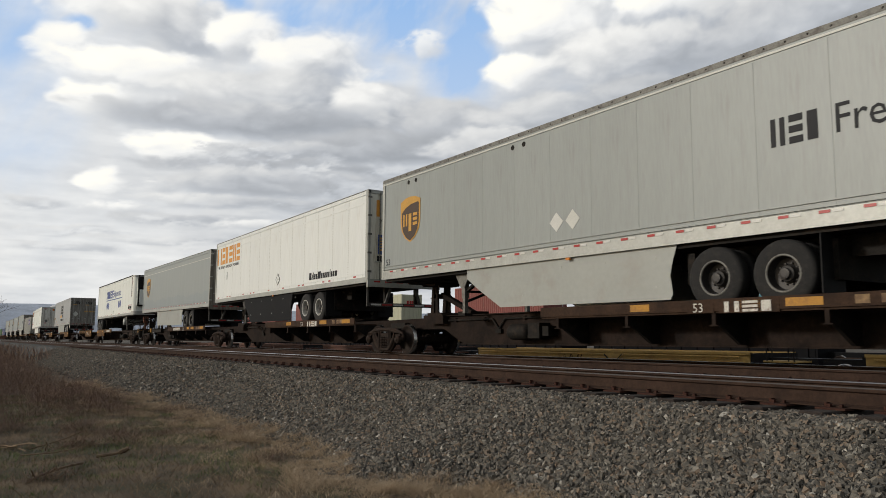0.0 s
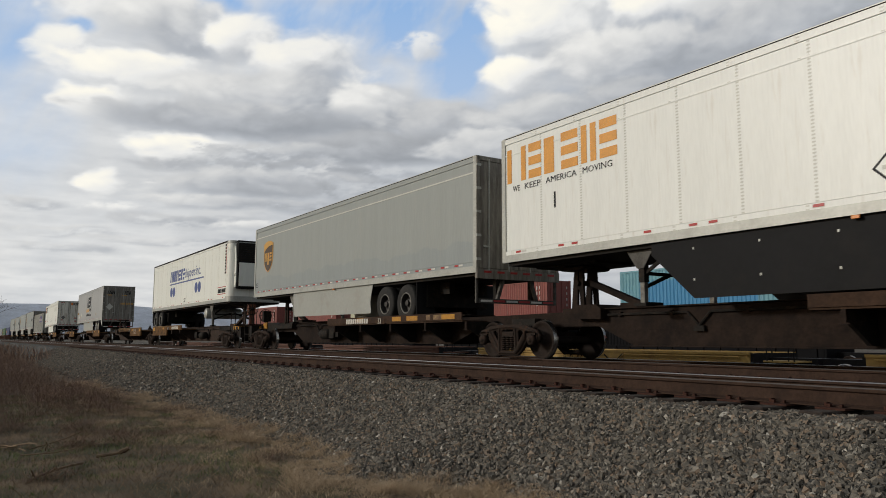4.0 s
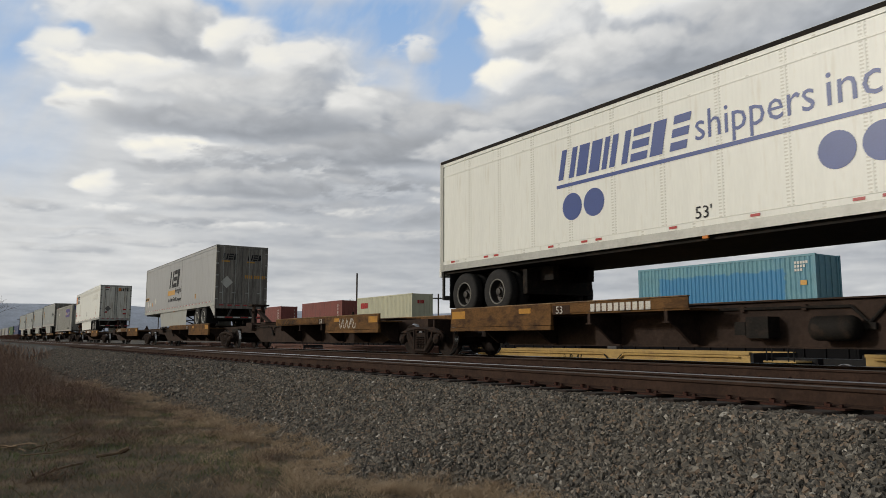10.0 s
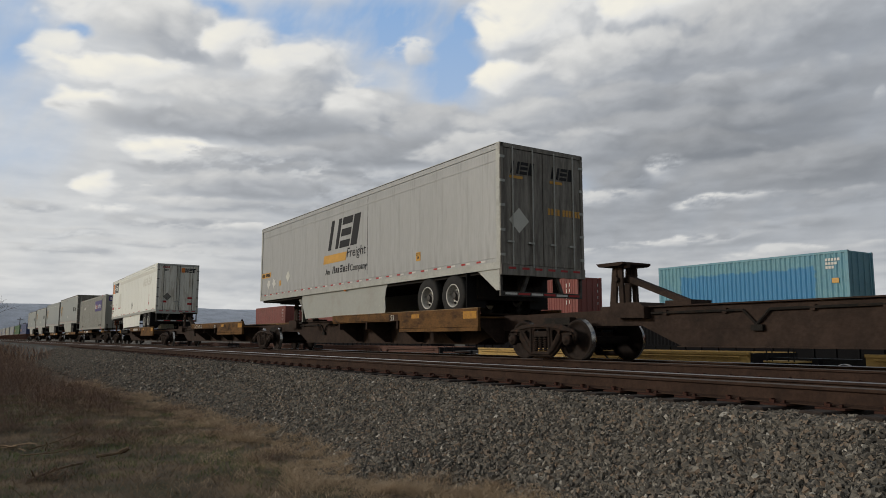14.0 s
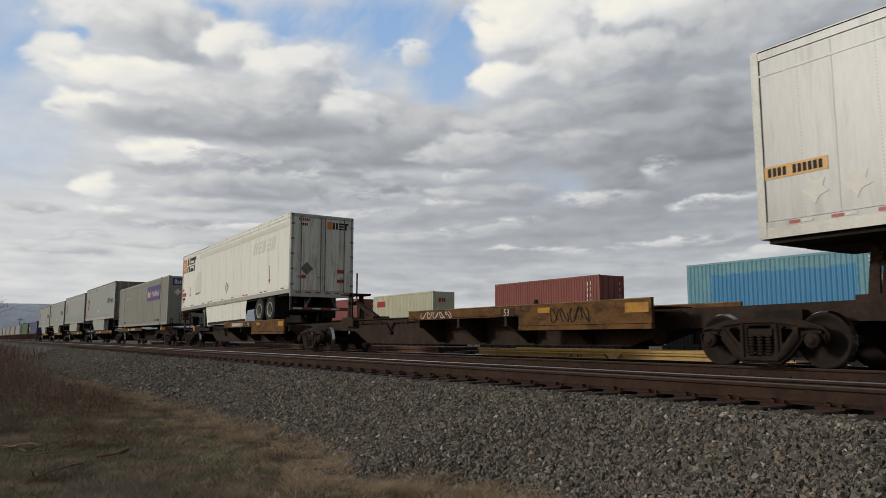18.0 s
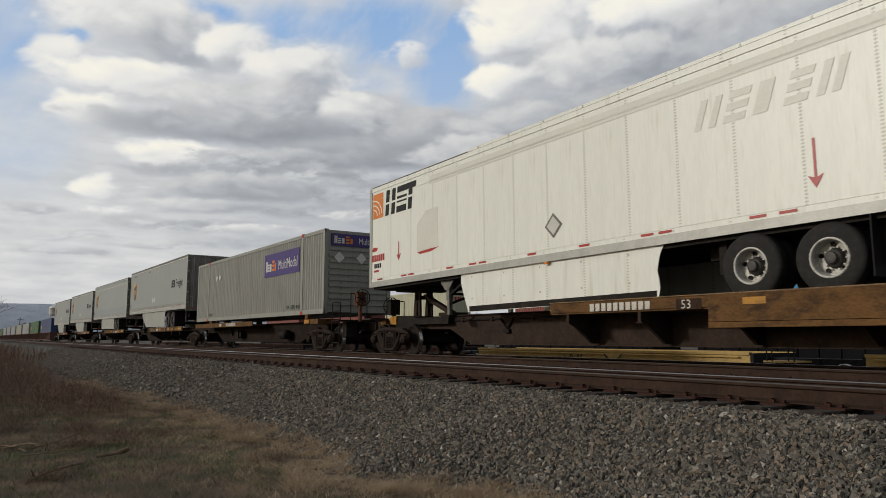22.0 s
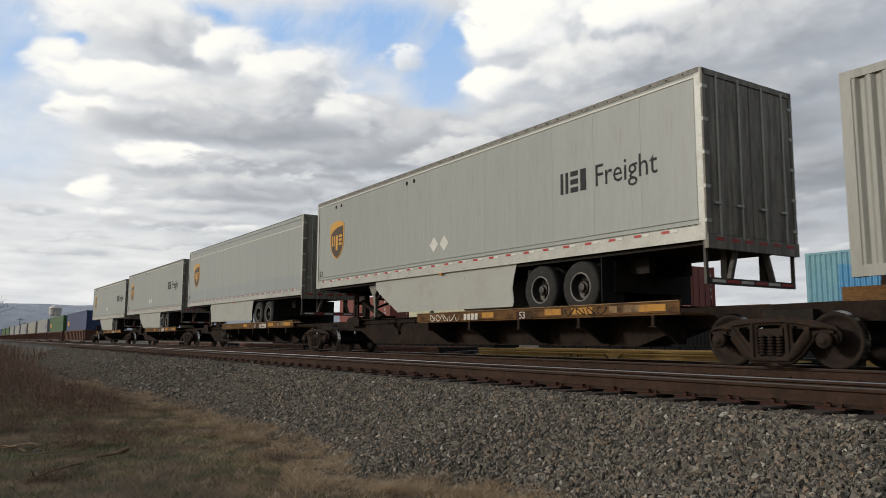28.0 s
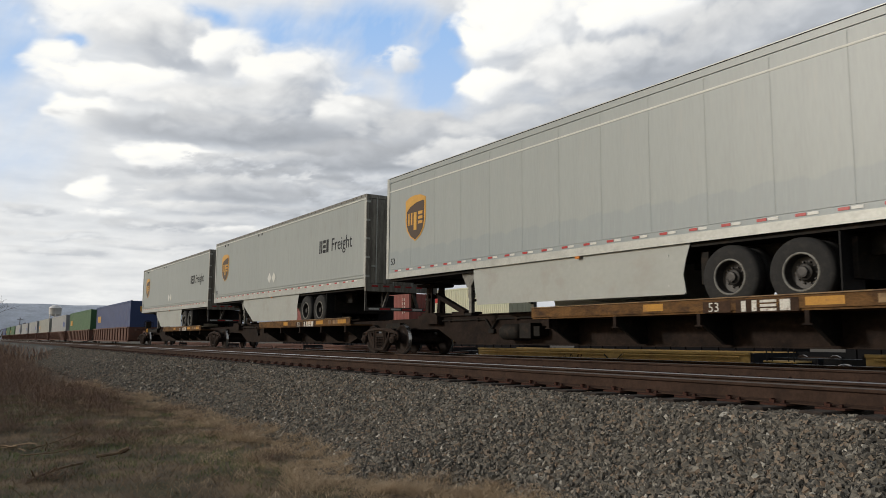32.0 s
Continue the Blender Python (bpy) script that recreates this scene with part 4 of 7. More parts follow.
    lamp = part("marker_lamp", soft_box(-0.06, 0.06, -0.02, 0.02, -0.025, 0.025, 0.006), M_AMBER, T)
    lamp.location = (fx(8.0), -1.30, zb - 0.03)
    # tape along the bottom rail
    red = part("red_tape", boxes((0, 0.29 if paint is M_CREAM and not reefer else 0.17, -1.306, -1.304, zb + 0.19, zb + 0.235)), M_RED, T)
    white = part("white_tape", boxes((0, 0.17, -1.306, -1.304, zb + 0.19, zb + 0.235)), M_WHITETAPE, T)
    red.location, white.location = (0.5, 0, 0), (0.69, 0, 0)
    if tape == "dash":
        for k in range(1, 24):
            again(red, T, 0.5 + k * 0.64, 0, 0)
            again(white, T, 0.69 + k * 0.64, 0, 0)
    else:
        for k in (1.9, 2.3, 4.2, 5.2, 5.6, 7.4, 9.0, 10.6, 11.0, 12.8, 13.3, 15.2):
            again(red, T, k, 0, 0)
    if not reefer:
        strip = part("rear_tape", boxes((TL + 0.051, TL + 0.054, 0, 0.22, zb, zb + 0.05)), M_RED, T)
        strip.location = (0, -1.1, 0)
        for k in range(1, 6):
            again(strip, T, 0, -1.1 + k * 0.4, 0)
    TRAIN.append(T)
    return T


def numbers_53(T, x, z=1.62):
    lettering("53", 0.26, M_CHARCOAL, T, x, -1.30, z, "lettering", "small dark numerals")


SIDE = -1.298


def grey_trailer(x0, label, sign=True, rails=True, axles=(11.48, 12.69), panels=13, zt=4.02, emblem_z=2.75, skirt_to=10.65):
    T = trailer(x0, label, M_GREYPAINT if rails else M_GREYWASH, M_DIRTYDOOR, band=rails, rivets=not rails and panels > 5, axles=axles, panels=panels, front_cut=1.35 if rails else 0.15, skirt_to=skirt_to, skirt_low=0.2 if rails else 0.28, zt=zt)
    shield(T, 1.62, SIDE - 0.004, emblem_z, 1.27)
    T.rotation_euler.y = radians(0.45)
    numbers_53(T, 0.25, 1.55)
    for x in (1.5, 1.9, 6.2, 6.6):
        if rails:
            flat("vent_disc", disc(0.06, 14), M_UNDER, T, x, SIDE, 3.82)
    if sign:
        wordmark((0.23, 0.22, 0.21), 0.44, M_CHARCOAL, T, 12.6, SIDE, 2.46, 0.07, label="dark grey sign shapes", weight=0.072)
        lettering("Freight", 0.5, M_CHARCOAL, T, 13.62, SIDE, 2.33, label="dark grey lettering", fit=(1.55, 0.57))
        p = flat("placard", diamond(0.21), M_GREYVINYL, T, 8.15, SIDE, 1.92, "worn diamond placard holder")
        flat("placard", diamond(0.21), M_WHITETAPE, T, 7.66, SIDE, 1.92, "peeling white diamond placard")
    return T


# trailers in their order on the train
grey_trailer(-19.2, "light grey 53 foot road trailer with brown shield emblem", True, zt=4.09)

t = trailer(-36.28, "white 53 foot road trailer with orange lettering and black skirt", M_WHITEPAINT, M_WHITEDOOR, M_RIM_WHITE, M_BLACKSKIRT, 13, True, 0.9, tape="few", band=False, axles=(11.3, 12.5), skirt_to=9.9)
wordmark((0.66, 0.42, 0.44, 0.5, 0.42, 0.46), 0.78, M_AMBERVINYL, t, 0.2, SIDE, 2.95, 0.1, 0.0, label="bold orange sign shapes", weight=0.145)
words("WE KEEP AMERICA MOVING", M_CHARCOAL, t, 0.4, SIDE, 2.74, 3.1, 0.13, label="small dark lettering")
wordmark((0.18, -0.08, 0.05, -0.11, -0.11, 0.24, -0.11, -0.08, -0.11, -0.11, -0.08, 0.04, -0.11, -0.12, -0.17), 0.25, M_CHARCOAL, t, 11.62, SIDE, 1.50, 0.045, 0.1, label="dark web address drawn as bars")
flat("placard", diamond(0.24), M_CHARCOAL, t, 8.5, SIDE, 1.74)
flat("placard_field", diamond(0.19), M_WHITEPAINT, t, 8.5, SIDE - 0.006, 1.74)
flat("placard_bar", [(-0.1, -0.03), (0.1, -0.03), (0.1, 0.03), (-0.1, 0.03)], M_GREYVINYL, t, 8.5, SIDE - 0.01, 1.74)
flat("placard_stroke", [(0, 0), (0.05, 0), (0.05, 0.34), (0, 0.34)], M_CHARCOAL, t, 1.78, SIDE, 2.18)
wordmark((0.44, 0.26, 0.28, 0.32, 0.26, 0.28), 0.52, M_AMBERVINYL, t, TL + 0.022, -1.02, 3.2, 0.06, turn=90, label="bold orange sign shapes", weight=0.1)
words("WE KEEP AMERICA MOVING", M_CHARCOAL, t, TL + 0.022, -0.92, 3.04, 1.9, 0.1, 90, "small dark lettering")
notice = flat("door_notice", [(0, 0), (0.55, 0), (0.55, 0.62), (0, 0.62)], M_NAVY, t, TL + 0.02, -0.95, 2.02, "dark blue notice with gold text bars", turn=90)
for k in range(5):
    flat("notice_text", [(0.06, 0), (0.49 - 0.05 * (k % 2), 0), (0.49 - 0.05 * (k % 2), 0.05), (0.06, 0.05)], M_GOLD, notice, 0, -0.005, 0.12 + k * 0.09)
notice = flat("door_notice", [(0, 0), (0.42, 0), (0.42, 0.22), (0, 0.22)], M_NAVY, t, TL + 0.02, 0.3, 2.36, "dark blue notice with gold text bars", turn=90)
flat("notice_text", [(0.05, 0), (0.37, 0), (0.37, 0.06), (0.05, 0.06)], M_GOLD, notice, 0, -0.005, 0.12)
wordmark((0.07,) * 6, 0.2, M_CHARCOAL, t, TL + 0.02, -0.98, 1.78, 0.03, turn=90)
flat("placard", diamond(0.24), M_CHARCOAL, t, TL + 0.02, 0.5, 1.85, "diamond placard holder", turn=90)
flat("placard_field", diamond(0.19), M_WHITEDOOR, t, TL + 0.026, 0.5, 1.85, turn=90)
flat("notice", [(0, 0), (0.26, 0), (0.26, 0.1), (0, 0.1)], M_RED, t, TL + 0.02, -0.8, 1.5, "small red printed notice", turn=90)

grey_trailer(-53.48, "light grey road trailer with brown shield emblem and smooth plain sides", False, False, (11.55, 12.77), 2)

# the refrigerated trailer rides nose first
t = trailer(-73.24, "cream refrigerated road trailer with blue lettering and discs", M_CREAM, M_WHITEDOOR, M_RIM_DARK, None, 13, True, rail_mat=M_ALU, tape="few", reefer=True, band=False, gear=3.38, axles=(TL - 2.38, TL - 1.05), name="refrigerated_trailer")
wordmark((0.46, 0.28, 0.28, 0.13, 0.46, 0.40, 0.38, 0.36), 0.62, M_NAVY, t, 4.55, SIDE, 2.72, 0.075, 0.22, label="bold blue sign shapes", weight=0.13)
lettering("shippers", 0.6, M_NAVY, t, 8.02, SIDE, 2.63, label="thin blue lettering", fit=(2.12, 0.66))
lettering("inc.", 0.6, M_NAVY, t, 10.32, SIDE, 2.78, label="thin blue lettering", fit=(0.92, 0.5))
flat("stripe", [(0, 0), (7.3, 0), (7.3, 0.07), (0, 0.07)], M_NAVY, t, 4.5, SIDE, 2.55, "thin blue underline")
for x in (4.95, 5.57, 10.42, 11.06):
    flat("blue_disc", disc(0.28), M_NAVY, t, x, SIDE, 2.12, "round blue emblem disc")
lettering("53'", 0.3, M_CHARCOAL, t, 7.95, SIDE - 0.004, 1.45)
wordmark((0.1,) * 4, 0.19, M_CHARCOAL, t, 14.45, SIDE, 1.60, 0.03)
wordmark((0.08,) * 6, 0.19, M_CHARCOAL, t, 15.05, SIDE, 1.60, 0.03)
flat("red_line", [(0, 0), (1.32, 0), (1.32, 0.035), (0, 0.035)], M_RED, t, 14.4, SIDE, 1.52)
flat("red_line", [(0, 0), (1.32, 0), (1.32, 0.035), (0, 0.035)], M_RED, t, 14.4, SIDE, 1.85)
flat("red_line", [(0, 0), (0.05, 0), (0.05, 1.5), (0, 1.5)], M_RED, t, 15.66, SIDE, 2.45)
for k in range(10):
    ob = part("sign_block", boxes((0, 0.16, -0.003, 0.003, 0, 0.1)), M_CHARCOAL, t)
    ob.location = (15.46, SIDE, 2.48 + k * 0.145)
# cooling unit on the nose
part("cooler_body", soft_box(TL + 0.0, TL + 0.27, -1.02, 1.02, 1.74, 3.90, 0.07), M_BLACK, t, "black cooling unit frame")
shell = part("cooler_shell", prism(bmesh.new(), [(TL + 0.0, 1.82), (TL + 0.17, 1.82), (TL + 0.22, 1.95), (TL + 0.22, 3.02), (TL + 0.18, 3.30), (TL + 0.08, 3.72), (TL + 0.0, 3.74)], -1.045, -1.015), M_CREAM, t, "white curved side shell")
part("shell_window", boxes((TL + 0.05, TL + 0.15, -1.052, -1.046, 2.32, 2.46)), M_BLACK, shell)
part("shell_seam", boxes((TL + 0.02, TL + 0.21, -1.049, -1.045, 2.98, 3.0)), M_GREYVINYL, shell)
part("cooler_shell", prism(bmesh.new(), [(TL + 0.0, 1.82), (TL + 0.22, 1.95), (TL + 0.22, 3.02), (TL + 0.08, 3.72), (TL + 0.0, 3.74)], 1.015, 1.045), M_CREAM, t)
part("cooler_grille", boxes((TL + 0.26, TL + 0.285, -0.9, 0.9, 3.04, 3.86)), M_UNDER, t, "black louvred condenser grille")
for k in range(8):
    part("louvre", boxes((TL + 0.285, TL + 0.305, -0.86, 0.86, 3.08 + k * 0.1, 3.115 + k * 0.1)), M_BLACK, t)
for y0, y1 in ((-0.92, -0.012), (0.012, 0.92)):
    part("cooler_panel", soft_box(TL + 0.26, TL + 0.295, y0, y1, 1.86, 2.96, 0.012), M_CREAM, t, "white lower access panel")
part("control_window", boxes((TL + 0.295, TL + 0.302, 0.45, 0.66, 2.3, 2.46)), M_BLACK, t)
bm = bmesh.new()
for y in (-0.98, 0.98):
    rod(bm, (TL + 0.25, y, 3.85), (TL + 0.25, y, 3.97), 0.03, 8)
    rod(bm, (TL + 0.05, y, 3.95), (TL + 0.25, y, 3.97), 0.03, 8)
    rod(bm, (TL + 0.29, y, 1.8), (TL + 0.29, y, 3.9), 0.025, 8)
rod(bm, (TL + 0.25, -0.98, 3.97), (TL + 0.25, 0.98, 3.97), 0.035, 8)
part("guard_hoop", bm, M_BLACK, t, "black tubular guard hoop")
part("roof_edge", boxes((0.02, TL - 0.4, -1.312, -1.304, 3.955, 4.03)), M_UNDER, t, "black roof edge seal")
tank = part("fuel_tank", lathe(bmesh.new(), [(0.05, -0.93), (0.24, -0.92), (0.27, -0.88), (0.27, 0.88), (0.24, 0.92), (0.05, 0.93)], 24, (11.6, -0.15, 0.72), "y"), M_ALU, t, "grey cylindrical fuel tank", True)

t = trailer(-109.84, "silver grey road trailer with dark lettering and yellow stripe", M_SILVER, M_DIRTYDOOR, M_RIM_WHITE, M_SKIRT, 14, False, 0.35, band=False, axles=(12.96, 14.17), zb=1.04, skirt_low=0.2)
t.location.z -= 0.08
t.rotation_euler.y = radians(-0.29)
t.scale.x = 1.008
wordmark((0.78, 0.72, 0.62), 0.98, M_CHARCOAL, t, 6.62, SIDE, 2.44, 0.10, 0.3, label="large dark slanted sign shapes", weight=0.2)
flat("yellow_stripe", [(0, 0), (1.75, 0), (1.82, 0.28), (0.07, 0.28)], M_GOLD, t, 6.25, SIDE, 2.0, "yellow sign stripe")
lettering("Freight", 0.4, M_CHARCOAL, t, 8.08, SIDE, 1.98, shear=0.15, fit=(1.32, 0.4))
part("wall_seam", boxes((9.5, 9.515, -1.297, -1.292, 1.42, 3.9)), M_UNDER, t, "dark vertical wall seam")
part("fender_gusset", prism(bmesh.new(), [(TL - 1.1, 1.16), (TL - 0.06, 1.16), (TL - 0.06, 0.55), (TL - 0.2, 0.55)], -1.27, -1.25), M_ALU, t, "grey triangular rear gusset")
part("wheel_arch", boxes((TL - 5.6, TL - 1.1, -1.27, -1.25, 1.09, 1.16)), M_ALU, t)
lettering("An", 0.3, M_CHARCOAL, t, 6.45, SIDE - 0.004, 1.62)
wordmark((0.17, -0.09, -0.13, 0.16, -0.12, -0.11, 0.07), 0.24, M_CHARCOAL, t, 7.0, SIDE, 1.63, 0.065, 0.15, weight=0.045)
lettering("Company", 0.3, M_CHARCOAL, t, 8.32, SIDE - 0.004, 1.62)
for y in (-1.0, 0.25):
    wordmark((0.24, 0.22, 0.2), 0.3, M_CHARCOAL, t, TL + 0.022, y, 3.32, 0.04, 0.2, turn=90, weight=0.06)
    flat("door_stripe", [(0, 0), (0.4, 0), (0.4, 0.07), (0, 0.07)], M_GOLD, t, TL + 0.02, y - 0.03, 3.2, turn=90)
wordmark((0.07,) * 4, 0.16, M_GOLD, t, TL + 0.02, 0.15, 2.42, 0.03, turn=90)
wordmark((0.07,) * 6, 0.16, M_GOLD, t, TL + 0.02, 0.62, 2.42, 0.03, turn=90)
flat("placard", diamond(0.3), M_GREYVINYL, t, TL + 0.02, -0.75, 2.2, "grey diamond placard holder", turn=90)
for x in (0.92, 1.52):
    flat("placard", [(-0.2, 0), (-0.08, 0.08), (-0.1, 0.2), (0.04, 0.12), (0.16, 0.16), (0.12, 0.04), (0.21, -0.04), (0.06, -0.1), (0, -0.21), (-0.08, -0.1)], M_WHITETAPE, t, x, SIDE, 1.68, "torn white diamond placard")
flat("placard", diamond(0.22), M_GREYVINYL, t, 3.0, SIDE, 1.85)
tag = flat("number_tag", [(0, 0), (1.0, 0), (1.0, 0.2), (0, 0.2)], M_GOLD, t, 0.14, SIDE, 1.95, "yellow tag with dark number bars")
wordmark((0.055,) * 4, 0.13, M_CHARCOAL, tag, 0.06, -0.004, 0.035, 0.025)
wordmark((0.055,) * 6, 0.13, M_CHARCOAL, tag, 0.46, -0.004, 0.035, 0.025)
flat("lift_label", [(0, 0), (0.18, 0), (0.18, 0.2), (0, 0.2)], M_GOLD, t, 2.1, SIDE, 1.55, "small yellow lift label")
lettering("LIFT", 0.1, M_CHARCOAL, t, 12.42, SIDE - 0.004, 1.7, fit=(0.19, 0.07))
flat("lift_label", [(0, 0), (0.23, 0), (0.23, 0.24), (0, 0.24)], M_GOLD, t, 12.4, SIDE, 1.55, "small yellow lift label")
flat("lift_arrow", [(0.07, 0.08), (0.09, 0.08), (0.09, 0.12), (0.14, 0.12), (0.14, 0.08), (0.16, 0.08), (0.115, 0.02)], M_CHARCOAL, t, 12.4, SIDE - 0.005, 1.56)

t = trailer(-145.79, "white road trailer with orange emblem, dusty doors and faded sides", M_CREAM, M_WHITEDOOR, M_RIM_WHITE, M_CREAM, 14, True, 0.3, tape="few", band=False, axles=(12.75, 14.0), zb=1.06, zt=4.10, skirt_from=4.75, skirt_to=11.0)
t.location.z -= 0.10
t.rotation_euler.y = radians(-0.7)
t.scale.x = 1.012
part("skirt_band", boxes((5.1, 10.85, -1.238, -1.2325, 0.13, 0.26)), M_UNDER, t, "dark lower edge of the skirt")
flat("faded_band", [(0, 0), (12.6, 0), (12.6, 0.22), (0, 0.22)], M_GHOST, t, 3.4, SIDE, 3.62, "faded ghost stripe")
flat("repair_patch", [(0, 0), (1.05, 0.05), (1.05, 1.1), (0.45, 1.08), (0, 0.75)], M_GHOST, t, 2.75, SIDE + 0.002, 1.85, "pale repair patch on the side")
flat("scrape", [(0, 0.06), (0.15, 0), (0.7, 0.02), (1.1, 0.1), (0.6, 0.09)], M_RED, t, 2.75, SIDE, 1.78, "red tape and scrape mark")
part("roof_flange", boxes((5.2, TL - 0.02, -1.308, -1.29, 4.085, 4.15)), M_CREAM, t, "white raised roof flange")
for k in range(9):
    part("flange_lug", boxes((5.6 + k * 1.2, 5.64 + k * 1.2, -1.312, -1.308, 4.09, 4.14)), M_ALU, t)
flat("emblem", [(0, 0), (0.62, 0), (0.62, 0.75), (0, 0.75)], M_ORANGE, t, 0.2, SIDE, 3.12, "orange square emblem with pale arcs")
bm = bmesh.new()
for r in (0.22, 0.36, 0.5):
    for k in range(8):
        a, b = radians(10 + k * 10), radians(10 + (k + 1) * 10)
        prism(bm, [(r * math.cos(a), r * math.sin(a)), (r * math.cos(b), r * math.sin(b)), ((r + 0.035) * math.cos(b), (r + 0.035) * math.sin(b)), ((r + 0.035) * math.cos(a), (r + 0.035) * math.sin(a))], -0.002, 0.002)
ob = part("emblem_arcs", bm, M_CREAM, t)
ob.location = (0.24, SIDE - 0.005, 3.16)
wordmark((0.55, 0.55, 0.2), 0.75, M_CHARCOAL, t, 0.95, SIDE, 3.12, 0.1, 0.1, label="bold dark sign shapes", weight=0.18)
wordmark((0.5,), 0.17, M_CHARCOAL, t, 2.19, SIDE - 0.004, 3.70, 0.1, 0.1)
flat("sign_slit", [(0, 0), (1.6, 0), (1.6, 0.06), (0, 0.06)], M_CREAM, t, 0.95, SIDE - 0.007, 3.45)
wordmark((0.42, 0.4, 0.38, 0.38, 0.36), 0.5, M_GHOST, t, 11.85, SIDE, 2.9, 0.14, 0.35, label="faint ghost of removed lettering", weight=0.12)
flat("placard", diamond(0.27), M_LEG, t, 8.25, SIDE, 1.8)
flat("placard_rim", diamond(0.2), M_GREYVINYL, t, 8.25, SIDE - 0.004, 1.8)
flat("red_arrow", [(-0.02, 0.16), (-0.02, 0.75), (0.02, 0.75), (0.02, 0.16), (0.12, 0.2), (0, 0), (-0.12, 0.2)], M_RED, t, 13.9, SIDE, 1.55, "red downward arrow")
flat("red_arrow", [(-0.02, 0.16), (-0.02, 0.55), (0.02, 0.55), (0.02, 0.16), (0.12, 0.2), (0, 0), (-0.12, 0.2)], M_RED, t, 1.75, SIDE, 1.72, "red downward arrow")
wordmark((0.095,) * 6, 0.2, M_RED, t, 0.16, SIDE, 1.82, 0.035)
wordmark((0.08,) * 4, 0.13, M_CHARCOAL, t, 0.3, SIDE, 1.62, 0.03)
flat("red_line", [(0, 0), (0.3, 0), (0.3, 0.06), (0, 0.06)], M_RED, t, 0.28, SIDE, 1.5)
flat("maker_badge", [(0, 0.03), (0.1, 0), (0.3, 0.02), (0.36, 0.1), (0.2, 0.13), (0.05, 0.12)], M_RED, t, 0.14, SIDE, 2.12)
wordmark((0.2, 0.2, 0.08), 0.27, M_CHARCOAL, t, TL + 0.02, 0.42, 3.6, 0.05, turn=90, label="bold dark sign shapes", weight=0.07)
wordmark((0.22,), 0.07, M_CHARCOAL, t, TL + 0.02, 0.86, 3.8, turn=90)
flat("emblem", [(0, 0), (0.22, 0), (0.22, 0.3), (0, 0.3)], M_ORANGE, t, TL + 0.02, 0.18, 3.59, turn=90)
flat("placard", diamond(0.26), M_LEG, t, TL + 0.02, -0.65, 2.0, turn=90)
for z, y, w in ((1.88, 0.62, 0.27), (1.5, 0.62, 0.27), (1.62, -0.92, 0.24)):
    flat("notice", [(0, 0), (w, 0), (w, 0.13), (0, 0.13)], M_RED, t, TL + 0.02, y, z, "small red printed notice", turn=90)
wordmark((0.05,) * 6, 0.11, M_RED, t, TL + 0.02, -1.0, 3.84, 0.025, turn=90)
wordmark((0.05,) * 4, 0.1, M_CHARCOAL, t, TL + 0.02, -0.92, 3.66, 0.025, turn=90)

t = grey_trailer(-183.86, "light grey 53 foot road trailer with brown shield emblem", True, True, (11.9, 13.12), zt=4.12, emblem_z=2.69, skirt_to=11.0)
t.rotation_euler.y = radians(0.24)
grey_trailer(-201.35, "light grey road trailer with brown shield emblem and plain sides", False, False, zt=4.1)
grey_trailer(-218.85, "light grey 53 foot road trailer with brown shield emblem", True)
grey_trailer(-236.1, "light grey 53 foot road trailer with brown shield emblem", True)


# ---- containers ----
def corrugated(L, H, mat, parent, half=1.219, pitch=0.22, depth=0.045, name="corrugated_side", side=-1):
    n = int((L - 0.3) / pitch)
    xs, ys = [], []
    for i in range(n):
        a = 0.15 + i * (L - 0.3) / n
        p = (L - 0.3) / n
        xs += [a, a + p * 0.25, a + p * 0.5, a + p * 0.75]
        ys += [0, 0, depth, depth]
    xs.append(L - 0.15)
    ys.append(0)
    bm = bmesh.new()
    lo = [bm.verts.new((x, side * (half - 0.012 - y), 0.16)) for x, y in zip(xs, ys)]
    hi = [bm.verts.new((x, side * (half - 0.012 - y), H - 0.12)) for x, y in zip(xs, ys)]
    for i in range(len(xs) - 1):
        bm.faces.new((lo[i], lo[i + 1], hi[i + 1], hi[i]))
    bmesh.ops.recalc_face_normals(bm, faces=bm.faces)
    return part(name, bm, mat, parent)


def container(x0, y, z, L, H, mat, label, half=1.219, group="containers", far=False):
    C = tagged(new("shipping_container"), label, "container", group)
    C.location = (x0, y, z)
    part("core", boxes((0.06, L - 0.06, -half + 0.07, half - 0.07, 0.05, H - 0.02)), mat, C)
    corrugated(L, H, mat, C, half, 0.22 if half > 1.25 else 0.28 if not far else 0.55)
    for s in (-1, 1):
        part("bottom_rail", boxes((0, L, s * (half - 0.03) - 0.03, s * (half - 0.03) + 0.03, 0, 0.16)), mat, C)
        part("top_rail", boxes((0, L, s * (half - 0.03) - 0.03, s * (half - 0.03) + 0.03, H - 0.12, H)), mat, C)
        for a in (0, L - 0.16):
            part("corner_post", boxes((a, a + 0.16, s * (half - 0.07) - 0.07 - 0.002, s * (half - 0.07) + 0.07 + 0.002, -0.002, H + 0.004)), mat, C)
    e = part("end_wall", boxes((L - 0.07, L - 0.03, -half + 0.13, half - 0.13, 0.05, H - 0.05)), mat, C)
    if not far and mat is not M_GREYBOX:
        for k in range(4):
            y_ = -0.85 + k * 0.567
            part("lock_rod", rod(bmesh.new(), (L + 0.0, y_, 0.1), (L + 0.0, y_, H - 0.1), 0.02, 6), M_ALU if mat is M_GREYBOX else mat, e)
    return C


